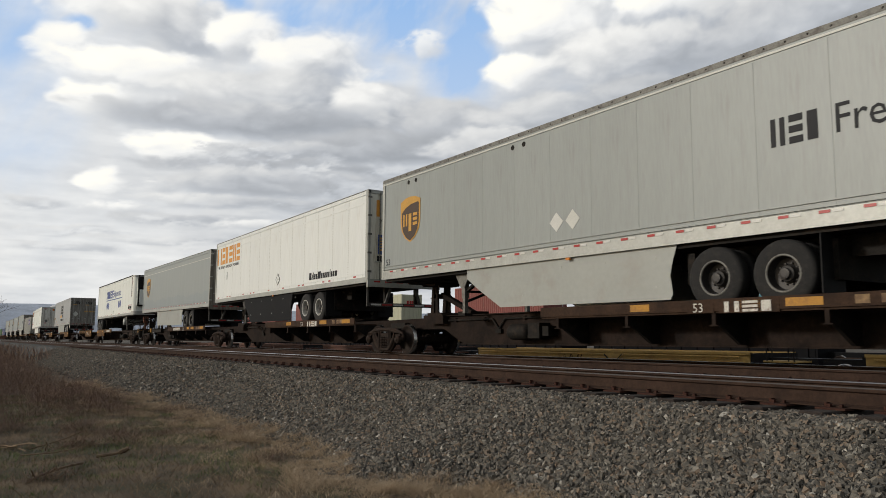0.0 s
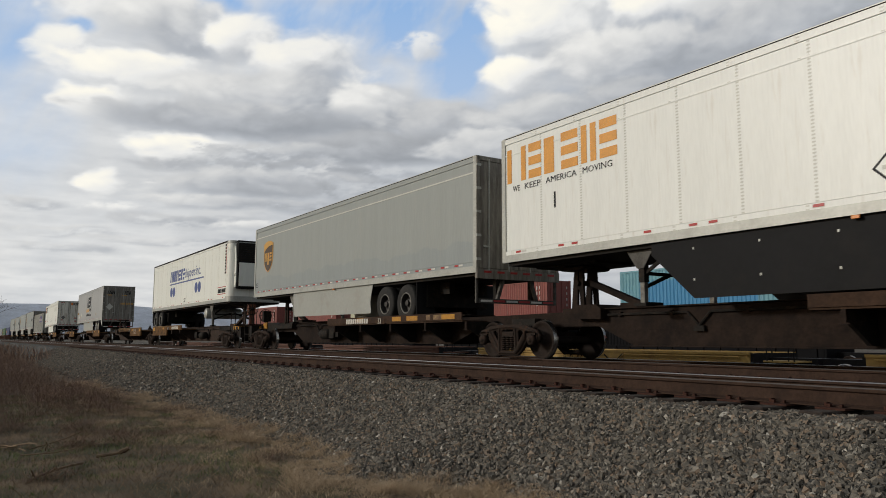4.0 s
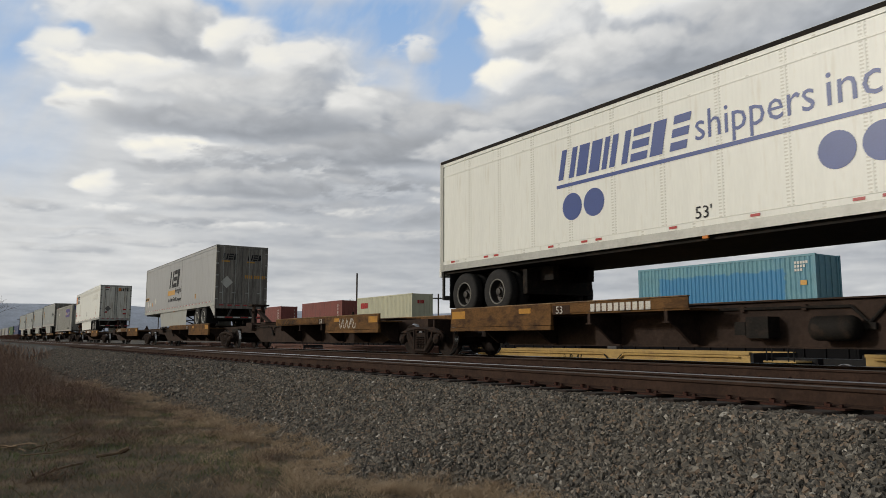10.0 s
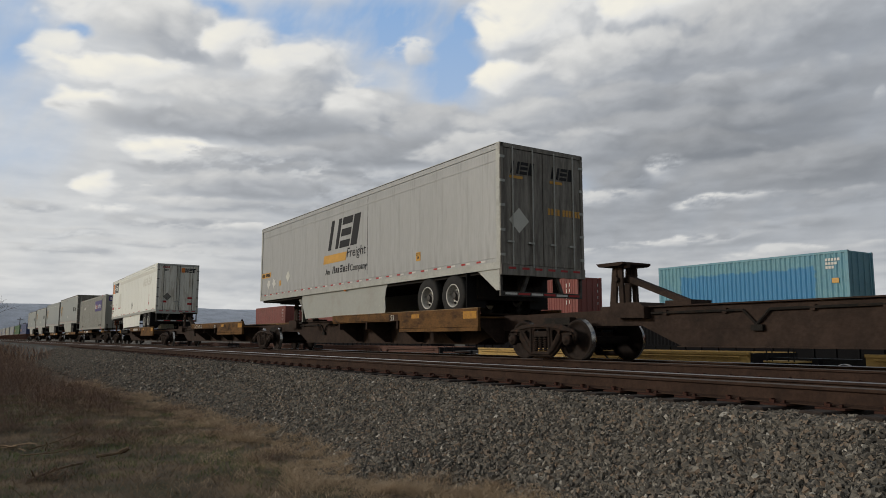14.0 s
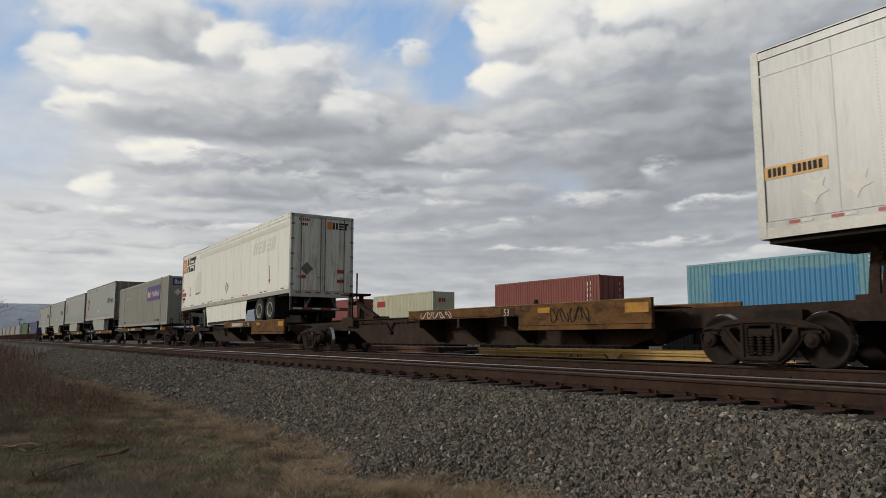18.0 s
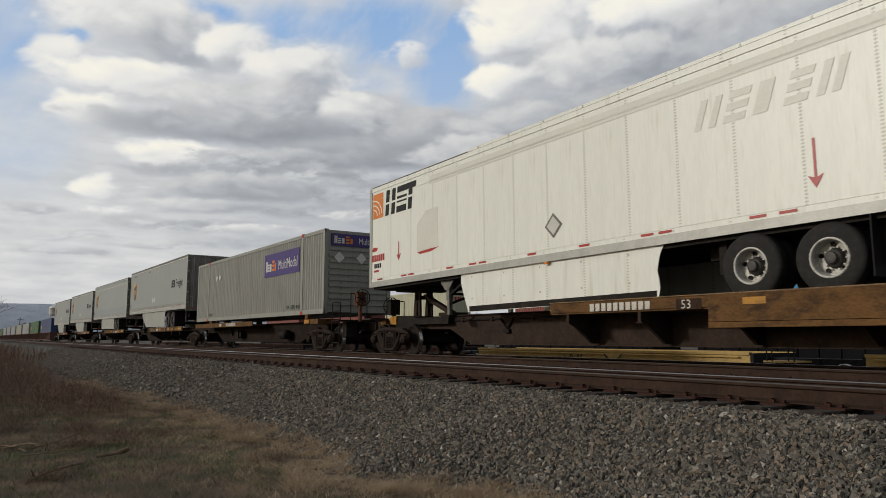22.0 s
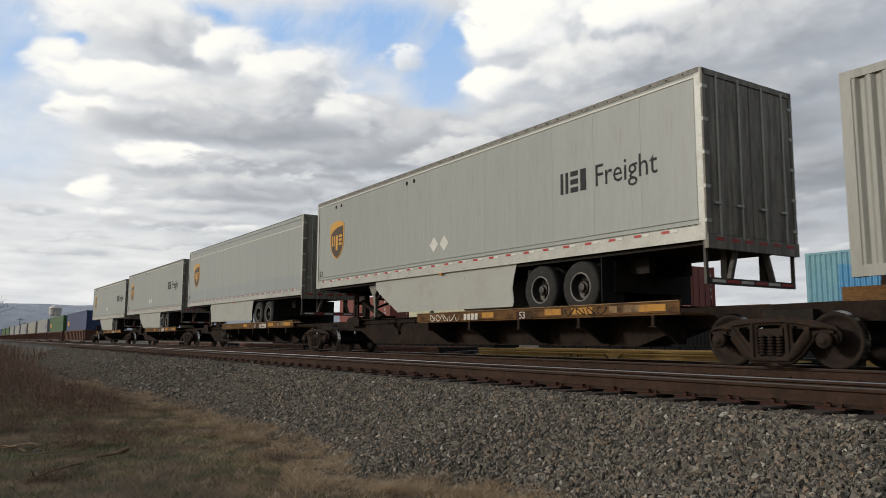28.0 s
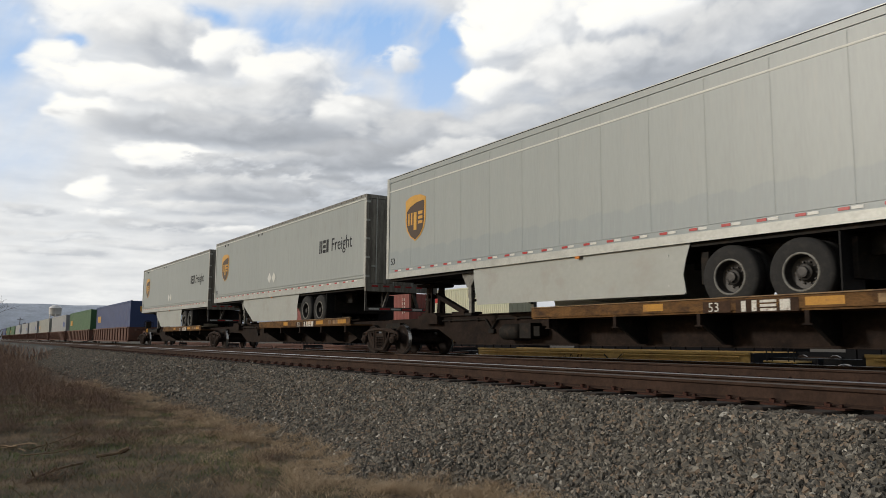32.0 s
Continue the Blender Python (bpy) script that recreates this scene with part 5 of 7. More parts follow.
# the silver multimodal box rides on its own platform
FX = -165.35
c = container(FX, TRACK_TRAIN, RAIL + 1.29, 16.15, 2.92, M_GREYBOX, "light grey corrugated 53 foot container with purple signs", 1.295, "containers on the train")
part("lift_post", boxes((1.96, 2.12, -1.302, -1.26, 0, 2.93)), M_GREYBOX, c)
part("lift_post", boxes((14.1, 14.26, -1.302, -1.26, 0, 2.93)), M_GREYBOX, c)
for a in (1.96, 14.1):
    part("lift_casting", boxes((a - 0.02, a + 0.18, -1.31, -1.24, 2.82, 2.94)), M_RED, c)
    part("lift_casting", boxes((a - 0.02, a + 0.18, -1.31, -1.24, -0.005, 0.12)), M_RED, c)
sg = part("sign", boxes((10.16, 13.87, -1.2935, -1.286, 1.6, 2.52)), M_PURPLE, c, "purple sign board")
wordmark((0.18, -0.2, -0.2, 0.24, -0.16), 0.42, M_WHITETAPE, sg, 10.35, -1.296, 1.82, 0.04, mi_from=3, mats=(M_WHITETAPE, M_ORANGE), label="white and orange sign shapes", weight=0.07)
lettering("MultiModal", 0.4, M_WHITETAPE, sg, 11.75, -1.296, 1.83, label="white lettering", fit=(1.95, 0.38))
words("TOP LIFT ONLY", M_CHARCOAL, c, 12.66, -1.289, 0.24, 1.4, 0.14)
words("TOP LIFT", M_CHARCOAL, c, 2.2, -1.289, 0.24, 0.8, 0.12)
for x in (3.4, 3.9):
    flat("placard", diamond(0.16), M_WHITETAPE, c, x, -1.301, 2.05)
es = part("end_sign", boxes((16.13, 16.172, -1.05, 1.1, 2.35, 2.78)), M_PURPLE, c, "purple sign board")
wordmark((0.11, -0.12, -0.12, 0.14, -0.1), 0.26, M_WHITETAPE, es, 16.178, -0.95, 2.44, 0.03, turn=90, mi_from=3, mats=(M_WHITETAPE, M_ORANGE), weight=0.042)
lettering("MultiModal", 0.3, M_WHITETAPE, es, 16.177, 0.0, 2.45, turn=90, fit=(1.0, 0.21))
rib = part("end_rib", boxes((16.08, 16.17, -1.12, 1.12, 0, 0.1)), M_GREYBOX, c)
rib.location = (0, 0, 0.3)
for k in range(1, 10):
    again(rib, c, 0, 0, 0.3 + k * 0.21)
for y in (-0.75, 0.1):
    flat("placard", diamond(0.2), M_WHITETAPE, c, 16.18, y, 1.95, turn=90)
TRAIN.append(c)


# ---- spine cars ----
M_HANDBRAKE = material("rusty_orange_paint", (0.16, 0.05, 0.02), 0.7, 0, 0.3, 5, (0.06, 0.03, 0.02), 0.4)


HALF_FRAME = {"a0": (0, 0.76), "a1": (0.32, 0.76), "a2": (0.62, 0.74), "a3": (0.82, 0.68), "a4": (1.02, 0.63), "a5": (1.12, 0.52), "b0": (0, 0.65), "b1": (0.24, 0.65), "m1": (0.35, 0.64), "b2": (0.59, 0.61), "b3": (0.70, 0.53), "b4": (0.89, 0.555), "b5": (1.01, 0.53), "c5": (1.11, 0.36), "c4": (1.02, 0.36), "c3": (0.71, 0.43), "d2": (0.51, 0.19), "d1": (0.33, 0.06), "d0": (0, 0.06), "e1": (0.36, 0.32), "e0": (0.24, 0.17), "c0": (0, 0.17)}
FRAME_FACES = ("a0 a1 b1 b0", "a1 m1 b1", "a1 a2 b2 m1", "a2 a3 b3 b2", "a3 b4 b3", "a3 a4 b5 b4", "a4 a5 b5", "a5 c5 c4 b5", "b2 b3 c3", "b2 c3 d2 e1", "e1 d2 d1 e0", "b1 m1 e1 e0", "e0 d1 d0 c0")
CAST = []


def cast_frame():
    """Truck side frame with two corner openings and a spring window."""
    bm = bmesh.new()
    for s in (-1, 1):
        v = {k: bm.verts.new((s * x, 0.085, z)) for k, (x, z) in HALF_FRAME.items()}
        for q in FRAME_FACES:
            bm.faces.new([v[k] for k in q.split()])
    bmesh.ops.remove_doubles(bm, verts=bm.verts, dist=0.001)
    r = bmesh.ops.extrude_face_region(bm, geom=list(bm.faces))
    bmesh.ops.translate(bm, verts=[e for e in r["geom"] if isinstance(e, bmesh.types.BMVert)], vec=(0, -0.17, 0))
    bmesh.ops.recalc_face_normals(bm, faces=bm.faces)
    sharp = [e for e in bm.edges if len(e.link_faces) == 2 and e.calc_face_angle() > 0.9]
    bmesh.ops.bevel(bm, geom=sharp, offset=0.042, segments=3, clamp_overlap=True, affect="EDGES")
    return bm


def coil():
    prof = []
    for j in range(7):
        prof += [(0.034, 0.185 + j * 0.046), (0.06, 0.197 + j * 0.046), (0.06, 0.21 + j * 0.046), (0.034, 0.222 + j * 0.046)]
    bm = lathe(bmesh.new(), prof, 10, axis="z")
    return bm


def bogie(parent, x):
    """A two-axle truck: bolster, side frames, springs, wheelsets."""
    B = part("truck", boxes((-0.21, 0.21, -1.04, 1.04, 0.49, 0.60), (-0.3, 0.3, -0.32, 0.32, 0.60, 0.72)), M_SIDEFRAME, parent, "cast steel two-axle truck")
    B.location = (x, 0, 0)
    if not CAST:
        CAST.extend((part("side_frame", cast_frame(), M_SIDEFRAME, B, "", True), part("spring", coil(), M_SIDEFRAME, B), part("bearing_cap", lathe(bmesh.new(), [(0.125, 0.03), (0.125, -0.05), (0.10, -0.075), (0.06, -0.08), (0.055, -0.11), (0.02, -0.11)], 16), M_SIDEFRAME, B, "", True), part("bearing_adapter", boxes((-0.14, 0.14, -0.09, 0.09, 0.10, 0.14)), M_SIDEFRAME, B), part("brake_beam", boxes((-0.05, 0.05, -0.78, 0.78, 0.26, 0.36)), M_UNDER, B)))
        first = True
    else:
        first = False
    frame_, spring, cap, pad, brake = CAST

    def put(ob, *at):
        c = again(ob, B, *at)
        return c

    for s in (-1, 1):
        put(frame_, 0, s * 1.0, 0)
        for k in (-0.15, 0.0, 0.15):
            put(spring, k, s * 1.03, 0)
        for k in (-0.89, 0.89):
            c = put(cap, k, s * 1.06, 0.42)
            if s > 0:
                c.rotation_euler = (0, 0, math.pi)
            put(pad, k, s * 1.0, 0.42)
        put(brake, s * 0.40, 0, 0)
    if first:
        for o in CAST:
            o.location = (0, 0, 0)
    for k in (-0.89, 0.89):
        half = [(0.08, 0.95), (0.08, 0.80), (0.10, 0.80), (0.12, 0.76), (0.34, 0.735), (0.36, 0.79), (0.412, 0.795), (0.418, 0.79), (0.422, 0.73), (0.447, 0.705), (0.447, 0.69), (0.36, 0.67), (0.10, 0.68), (0.08, 0.68)]
        bm = lathe(bmesh.new(), half + [(r, -y) for r, y in half[::-1]], 36)
        for face in bm.faces:
            c = face.calc_center_median()
            if math.hypot(c.x, c.z) > 0.414 and len(face.verts) == 4:
                face.material_index = 1
        w = part("wheelset", bm, (M_WHEEL, M_TREAD), B, "", True)
        w.location = (k, 0, 0.42)
        WHEELS.append(w)
    return B


def handbrake(parent, x, y, z, d):
    bm = lathe(bmesh.new(), [(0.255, -0.012), (0.28, -0.012), (0.28, 0.012), (0.255, 0.012), (0.255, -0.012)], 24, (x + d * 0.16, y, z), "x", caps=False)
    for k in range(8):
        a = math.pi * k / 4
        rod(bm, (x + d * 0.12, y, z), (x + d * 0.16, y + 0.26 * math.cos(a), z + 0.26 * math.sin(a)), 0.013, 6)
    lathe(bm, [(0.07, 0.06 * d), (0.07, 0.18 * d), (0.03, 0.2 * d)], 12, (x, y, z), "x")
    h = part("brake_wheel", bm, M_UNDER, parent, "spoked hand brake wheel")
    part("brake_stand", boxes((x - 0.12, x + 0.1, y - 0.16, y + 0.16, z - 0.26, z + 0.2), (x - 0.05, x + 0.05, y - 0.05, y + 0.05, 1.0, z - 0.26)), M_HANDBRAKE if d > 0 else M_UNDER, parent, "rusty orange hand brake housing" if d > 0 else "dark hand brake housing")
    bm = bmesh.new()
    for s in (-0.3, 0.3):
        rod(bm, (x - d * 0.1, y + s, 1.06), (x - d * 0.1, y + s, z + 0.15), 0.016, 6)
    rod(bm, (x - d * 0.1, y - 0.3, z + 0.15), (x - d * 0.1, y + 0.3, z + 0.15), 0.016, 6)
    part("hand_rail", bm, M_UNDER, parent)
    return h


def spine_unit(x0, L, label, mirrored=False, end_left=False, end_right=False, right_truck=False, marks=0, deck="wheels", rigging=False, graffiti=0, hx=1.4, sill=M_RUST, plate=M_RUSTDECK, deep=True):
    """One platform of an articulated spine car; its left truck stands at x = 0."""
    U = tagged(new("spine_car_platform"), label, "railway car", "platforms of the spine cars")
    U.location = (x0, TRACK_TRAIN, RAIL)
    f = (lambda x: L - x) if mirrored else (lambda x: x)

    def bx(a, b, *r):
        a, b = sorted((f(a), f(b)))
        return (a, b, *r)

    # deep centre sill with tapered ends
    pts = [(-0.9, 0.72), (2.3, 0.70), (3.25, 0.31), (L - 3.2, 0.31), (L - 2.2, 0.62), (L - 0.6, 0.66), (L - 0.6, 1.0), (L - 3.2, 1.0), (3.0, 1.04), (-0.9, 1.0)]
    part("centre_sill", prism(bmesh.new(), [(f(a), b) for a, b in pts], -0.42, 0.42), sill, U, "deep rusty brown centre sill")
    part("sill_flange", boxes(bx(2.4, L - 2.5, -0.5, 0.5, 1.045, 1.07), bx(3.2, L - 3.2, -0.48, 0.48, 0.29, 0.308)), sill, U)
    for s in (-1, 1):
        part("sill_web", boxes(bx(3.1, L - 3.1, min(s * 0.421, s * 0.428), max(s * 0.421, s * 0.428), 0.62, 1.04)), sill, U)
    part("hose_bracket", boxes(bx(4.75, 4.97, -0.5, -0.43, 0.58, 0.68)), M_UNDER, U)
    # air hose and pipe along the sill
    bm = bmesh.new()
    for a, b in (((2.6, 0.93), (4.6, 0.93)), ((4.6, 0.93), (4.85, 0.68)), ((4.85, 0.68), (5.1, 0.93)), ((5.1, 0.93), (8.0, 0.95))):
        rod(bm, (f(a[0]), -0.47, a[1]), (f(b[0]), -0.47, b[1]), 0.025, 6)
    part("brake_pipe", bm, M_UNDER, U)
    for a in (2.9, 4.2, 5.8, 6.9):
        part("pipe_clip", boxes(bx(a, a + 0.08, -0.49, -0.42, 0.89, 0.98)), sill, U)
    # end of the sill over the left truck
    at_end = end_right if mirrored else end_left
    shape = ((-0.27, 0.84), (-0.27, 1.12), (0.4, 1.10), (0.95, 1.0), (2.5, 1.06), (2.5, 0.84)) if at_end else ((1.75, 0.86), (1.75, 1.15), (2.4, 1.15), (2.55, 1.06), (2.55, 0.84))
    part("end_casting", prism(bmesh.new(), [(f(a), b) for a, b in shape], -0.62, 0.62), M_UNDER if at_end else sill, U, "dark end casting" if at_end else "brown end casting")
    if at_end:
        shift = 0.35 if mirrored else 0.0
        nose = part("casting_nose", prism(bmesh.new(), [(f(a + shift), b) for a, b in ((-1.23, 0.88), (-1.23, 0.96), (-0.75, 1.03), (-0.58, 1.10), (-0.28, 1.12), (-0.28, 0.86))], -0.66, 0.66), M_YELLOW, U, "yellow painted end casting")
        part("notice_plate", boxes(bx(shift - 0.93, shift - 0.66, -0.668, -0.661, 0.88, 0.99)), M_BLACK, nose)
    part("side_bearing_arm", boxes(bx(-0.4, 0.45, -0.6, 0.6, 0.74, 0.9)), M_UNDER, U)
    # hitch stand
    stand = part("hitch_stand", boxes(bx(hx - 0.22, hx + 0.42, -0.40, 0.40, 1.02, 1.10)), sill, U, "rusty trailer hitch stand")
    for s in (-1, 1):
        y0, y1 = sorted((s * 0.17, s * 0.23))
        part("hitch_leg", prism(bmesh.new(), [(f(hx - 0.12), 1.08), (f(hx + 0.06), 1.08), (f(hx + 0.10), 1.94), (f(hx - 0.02), 1.94)], y0, y1), sill, stand)
        part("hitch_leg", prism(bmesh.new(), [(f(hx + 0.16), 1.08), (f(hx + 0.28), 1.08), (f(hx + 0.24), 1.94), (f(hx + 0.12), 1.94)], y0, y1), sill, stand)
        part("hitch_web", boxes(bx(hx - 0.04, hx + 0.22, y0 + 0.01, y1 - 0.01, 1.52, 1.72)), sill, stand)
    part("hitch_tube", rod(bmesh.new(), (f(hx + 0.12), -0.3, 1.66), (f(hx + 0.12), 0.3, 1.66), 0.06, 10), sill, stand)
    bm = bmesh.new()
    prism(bm, [(f(hx - 0.30), 2.0), (f(hx - 0.22), 1.93), (f(hx + 0.36), 1.93), (f(hx + 0.44), 1.96), (f(hx + 0.44), 2.0)], -0.42, 0.42)
    box(bm, *bx(hx + 0.38, hx + 0.45, -0.3, -0.2, 1.88, 1.97))
    part("hitch_plate", bm, sill, U, "flat rusty fifth-wheel plate")
    part("hitch_strut", beam(bmesh.new(), (f(hx + 0.2), 0, 1.70), (f(hx + 1.7), 0, 1.14), 0.16, 0.12), sill, U)
    part("hitch_foot", boxes(bx(hx + 1.4, hx + 2.0, -0.3, 0.3, 1.07, 1.17)), sill, U)
    if deck == "wheels":
        # wheel platforms on both sides
        a2 = L - 1.93 if deep else L - 1.5
        a0, a1 = 7.4, a2 - 3.75
        for s in (-1, 1):
            y0, y1 = sorted((s * 0.5, s * 1.27))
            dz = 0.0 if deep else -0.075
            part("wheel_deck", boxes(bx(a0, a2, y0, y1, 0.93 + dz, 0.965 + dz)), plate, U)
            e0, e1 = sorted((s * 1.27, s * 1.30))
            thin = part("deck_edge", boxes(bx(a0, a1 if deep else a2, e0, e1, 0.965 + dz, 1.16 + dz)), plate, U, "worn brown deck edge plate")
            thick = thin if not deep else part("deck_edge", boxes(bx(a1, a2, e0 - 0.02, e1 + 0.02, 0.72, 1.16), bx(a1 - 0.0, a2, e0 - 0.035, e1 + 0.035, 0.62, 0.71)), plate, U, "deep brown deck edge with yellow patches")
            if plate is not M_DARKDECK:
                # Lip marks the worn deck top; its lit line is put into the tan.
                part("deck_lip", boxes(bx(a0, a2, e0 - 0.025, e1 + 0.025, 1.162 + dz, 1.18 + dz)), M_LIP, U, "worn tan upper edge with its lit line in the colour")
            if s < 0:
                low, high = (0.80, 1.05) if deep else (0.925, 1.05)
                for a, b, z0, z1, side in ((a1 + 0.65, a1 + 1.05, 0.98, 1.09, thick), (a2 - 0.62, a2 - 0.06, 0.92, 1.10, thick)) if deep else ((a2 - 3.5, a2 - 3.0, low, high, thin), (a2 - 0.9, a2 - 0.3, low, high, thin)):
                    yy = -1.305 if side is thin else -1.325
                    part("yellow_patch", boxes(bx(a, b, yy, yy + 0.006, z0, z1)), M_YELLOW, side, "yellow reflective patch")
                px = min(f(a1 - 0.6), f(a1 - 0.1)) if deep else min(f(a2 - 3.95), f(a2 - 4.4))
                part("number_plate", boxes((px - 0.06, px + 0.46, -1.305, -1.299, 0.935 + dz, 1.115 + dz)), M_DARKDECK, thin)
                lettering("53", 0.22, M_STENCIL, thin, px + 0.04, -1.308, 0.95 + dz)
                if not deep:
                    for a, b, paint_ in ((-1.35, -0.9, M_YELLOW), (1.72, 2.3, M_YELLOW), (2.75, 2.95, M_LIP), (3.1, 3.5, M_LIP)):
                        part("deck_patch", boxes((px + a, px + b, -1.304, -1.299, low, high)), paint_, thin, "faded paint patch")
                if marks == 3:
                    part("mark_plate", boxes((px + 0.56, px + 1.62, -1.305, -1.299, 0.925 + dz, 1.13 + dz)), M_DARKDECK, thin)
                    wordmark((0.27, 0.27, 0.27), 0.17, M_STENCIL, thin, px + 0.66, -1.307, 0.94 + dz, 0.06, label="worn white car marking shapes", weight=0.075)
                elif marks:
                    mx = min(f(a2 - 6.5), f(a2 - 6.5 + marks * 0.16))
                    wordmark((0.11,) * marks, 0.15, M_STENCIL, thin, mx, -1.305, 0.965 + dz, 0.045, label="worn white car markings drawn as bars")
        n = 5
        for k in range(n):
            xk = a0 + 0.5 + k * 1.9
            for s in (-1, 1):
                bm = bmesh.new()
                q = [(s * 0.42, 0.34), (s * 0.62, 0.34), (s * 1.22, 0.78 + dz), (s * 1.22, 0.93 + dz), (s * 0.42, 0.93 + dz)]
                a = [bm.verts.new((f(xk) - 0.035, y, z)) for y, z in q]
                b = [bm.verts.new((f(xk) + 0.035, y, z)) for y, z in q]
                bm.faces.new(a)
                bm.faces.new(b[::-1])
                for i in range(5):
                    bm.faces.new((a[i], b[i], b[(i + 1) % 5], a[(i + 1) % 5]))
                bmesh.ops.recalc_face_normals(bm, faces=bm.faces)
                # Shallow-deck bearers are darkened: the shade below the deck is in their colour.
                part("cross_bearer", bm, sill if deep else M_UNDER, U)
                part("deck_bracket", boxes((f(xk) - 0.035, f(xk) + 0.035, s * 1.24 - 0.04, s * 1.24 + 0.04, 0.74 + dz, 0.93 + dz), (f(xk) - 0.08, f(xk) + 0.08, s * 1.24 - 0.05, s * 1.24 + 0.05, 0.72 + dz, 0.74 + dz)), sill, U)
    else:
        # low deck with pedestals for a container
        for s in (-1, 1):
            e0, e1 = sorted((s * 1.27, s * 1.30))
            edge = part("deck_edge", boxes(bx(1.3, 10.3, e0, e1, 0.96, 1.16)), plate, U, "worn brown deck edge plate")
            y0, y1 = sorted((s * 0.45, s * 1.27))
            part("side_deck", boxes(bx(2.2, 10.3, y0, y1, 1.0, 1.04)), plate, U)
            part("pedestal", boxes(bx(15.9, 17.1, y0, s * 1.3 if s > 0 else y1, 0.95, 1.12), bx(15.95, 16.2, min(s * 1.1, s * 1.28), max(s * 1.1, s * 1.28), 1.12, 1.28)), plate, U, "container pedestal")
            part("pedestal", boxes(bx(3.8, 4.2, min(s * 1.1, s * 1.28), max(s * 1.1, s * 1.28), 1.16, 1.28)), plate, U)
            if s < 0:
                part("yellow_patch", boxes(bx(15.95, 16.4, -1.306, -1.29, 0.97, 1.10)), M_YELLOW, edge)
                wordmark((0.1,) * 10, 0.14, M_STENCIL, edge, 6.6, -1.305, 0.99, 0.045)
                wordmark((0.12,) * 2, 0.14, M_STENCIL, edge, 5.6, -1.305, 0.99, 0.045)
    # brake rigging
    if rigging:
      part("brake_cylinder", lathe(bmesh.new(), [(0.05, 0), (0.17, 0.02), (0.19, 0.08), (0.19, 0.6), (0.15, 0.68), (0.05, 0.7)], 18, (f(L - 4.7 if deck == "box" else 5.6), -0.66, 0.6), "x"), M_UNDER, U, "", True)
      part("valve_body", boxes(bx(6.3, 6.7, -0.75, -0.43, 0.45, 0.8), bx(6.75, 6.95, -0.7, -0.43, 0.5, 0.72)), M_UNDER, U)
    if graffiti and deep:
        for z, r in ((1.16, 0.16), (1.24, 0.12), (1.32, 0.08), (1.40, 0.05)):
            part("folded_hitch", lathe(bmesh.new(), [(r, z - 0.1), (r, z - 0.02), (r * 0.8, z)], 10, (f(10.9), 0.3, 0), "z"), M_SIDEFRAME, U)
    bogie(U, 0.0)
    if right_truck:
        bogie(U, L)
    for flag, x, d in ((end_left, 0.0, -1), (end_right, L, 1)):
        if flag:
            p0, p1 = (1.45, 2.05) if d > 0 else (0.75, 1.3)
            part("end_platform", boxes(*[(min(x, x + d * 1.9), max(x, x + d * 1.9), -0.4, 0.4, 0.74, 0.98), (min(x + d * p0, x + d * p1), max(x + d * p0, x + d * p1), -1.28, 1.28, 1.0, 1.05)]), sill, U, "rusty end platform")
            part("coupler", boxes((min(x + d * 1.85, x + d * 2.42), max(x + d * 1.85, x + d * 2.42), -0.13, 0.13, 0.7, 0.98)), M_SIDEFRAME, U)
            if d < 0 and plate is not M_DARKDECK:
                part("coupler_pin", boxes((x - 2.2, x - 2.12, -0.05, 0.05, 0.98, 1.1)), M_SIDEFRAME, U)
                handbrake(U, x - 0.62, -0.55, 1.42, d)
                continue
            bm = bmesh.new()
            for a, b in (((p0, 1.05), (p0, 1.62)), ((p1, 1.05), (p1, 1.62)), ((p0, 1.62), (p1, 1.62)), ((p0, 1.34), (p1, 1.34))):
                rod(bm, (x + d * a[0], -1.25, a[1]), (x + d * b[0], -1.25, b[1]), 0.02, 6)
            part("grab_rail", bm, M_UNDER, U, "steel grab rail")
            bm = bmesh.new()
            for z in (0.3, 0.62):
                rod(bm, (x + d * p0, -1.27, z), (x + d * p1, -1.27, z), 0.018, 6)
            for a in (p0, p1):
                rod(bm, (x + d * a, -1.27, 0.3), (x + d * a, -1.27, 0.98), 0.018, 6)
            part("side_step", bm, M_UNDER, U)
            part("jack_pad", boxes((min(x + d * 1.5, x + d * 1.8), max(x + d * 1.5, x + d * 1.8), -0.9, -0.5, 0.5, 0.99)), M_UNDER, U)
            handbrake(U, x + d * (2.1 if d > 0 else 0.62), -0.55, 1.78 if d > 0 else 1.42, d)
    if deck == "wheels" and graffiti:
        scribble(U, f(8.0) - (1.6 if mirrored else 0), -1.306, 0.955 + dz, 1.5, 0.17, M_STENCIL if graffiti % 2 else M_BLACK, graffiti, 5)
        scribble(U, f(13.2) - (1.2 if mirrored else 0), -1.328 if deep else -1.306, 0.76 if deep else 0.9, 1.2, 0.32 if deep else 0.15, M_BLACK if graffiti % 2 else M_STENCIL, graffiti + 20, 4)
    TRAIN.append(U)
    return U


def car(trucks, mirrored=(), marks=(), box_units=(), rigged=(), graffiti=(), hitches={}, **look_of):
    for i, (b, a) in enumerate(zip(trucks, trucks[1:])):
        spine_unit(a, b - a, "rusty brown spine car platform with ochre deck edges", i in mirrored, i == len(trucks) - 2, i == 0 and b < -5, i == 0, marks[i] if i < len(marks) else 0, "box" if i in box_units else "wheels", i in rigged, graffiti[i] if i < len(graffiti) else 0, hitches.get(i, 1.4), **look_of)


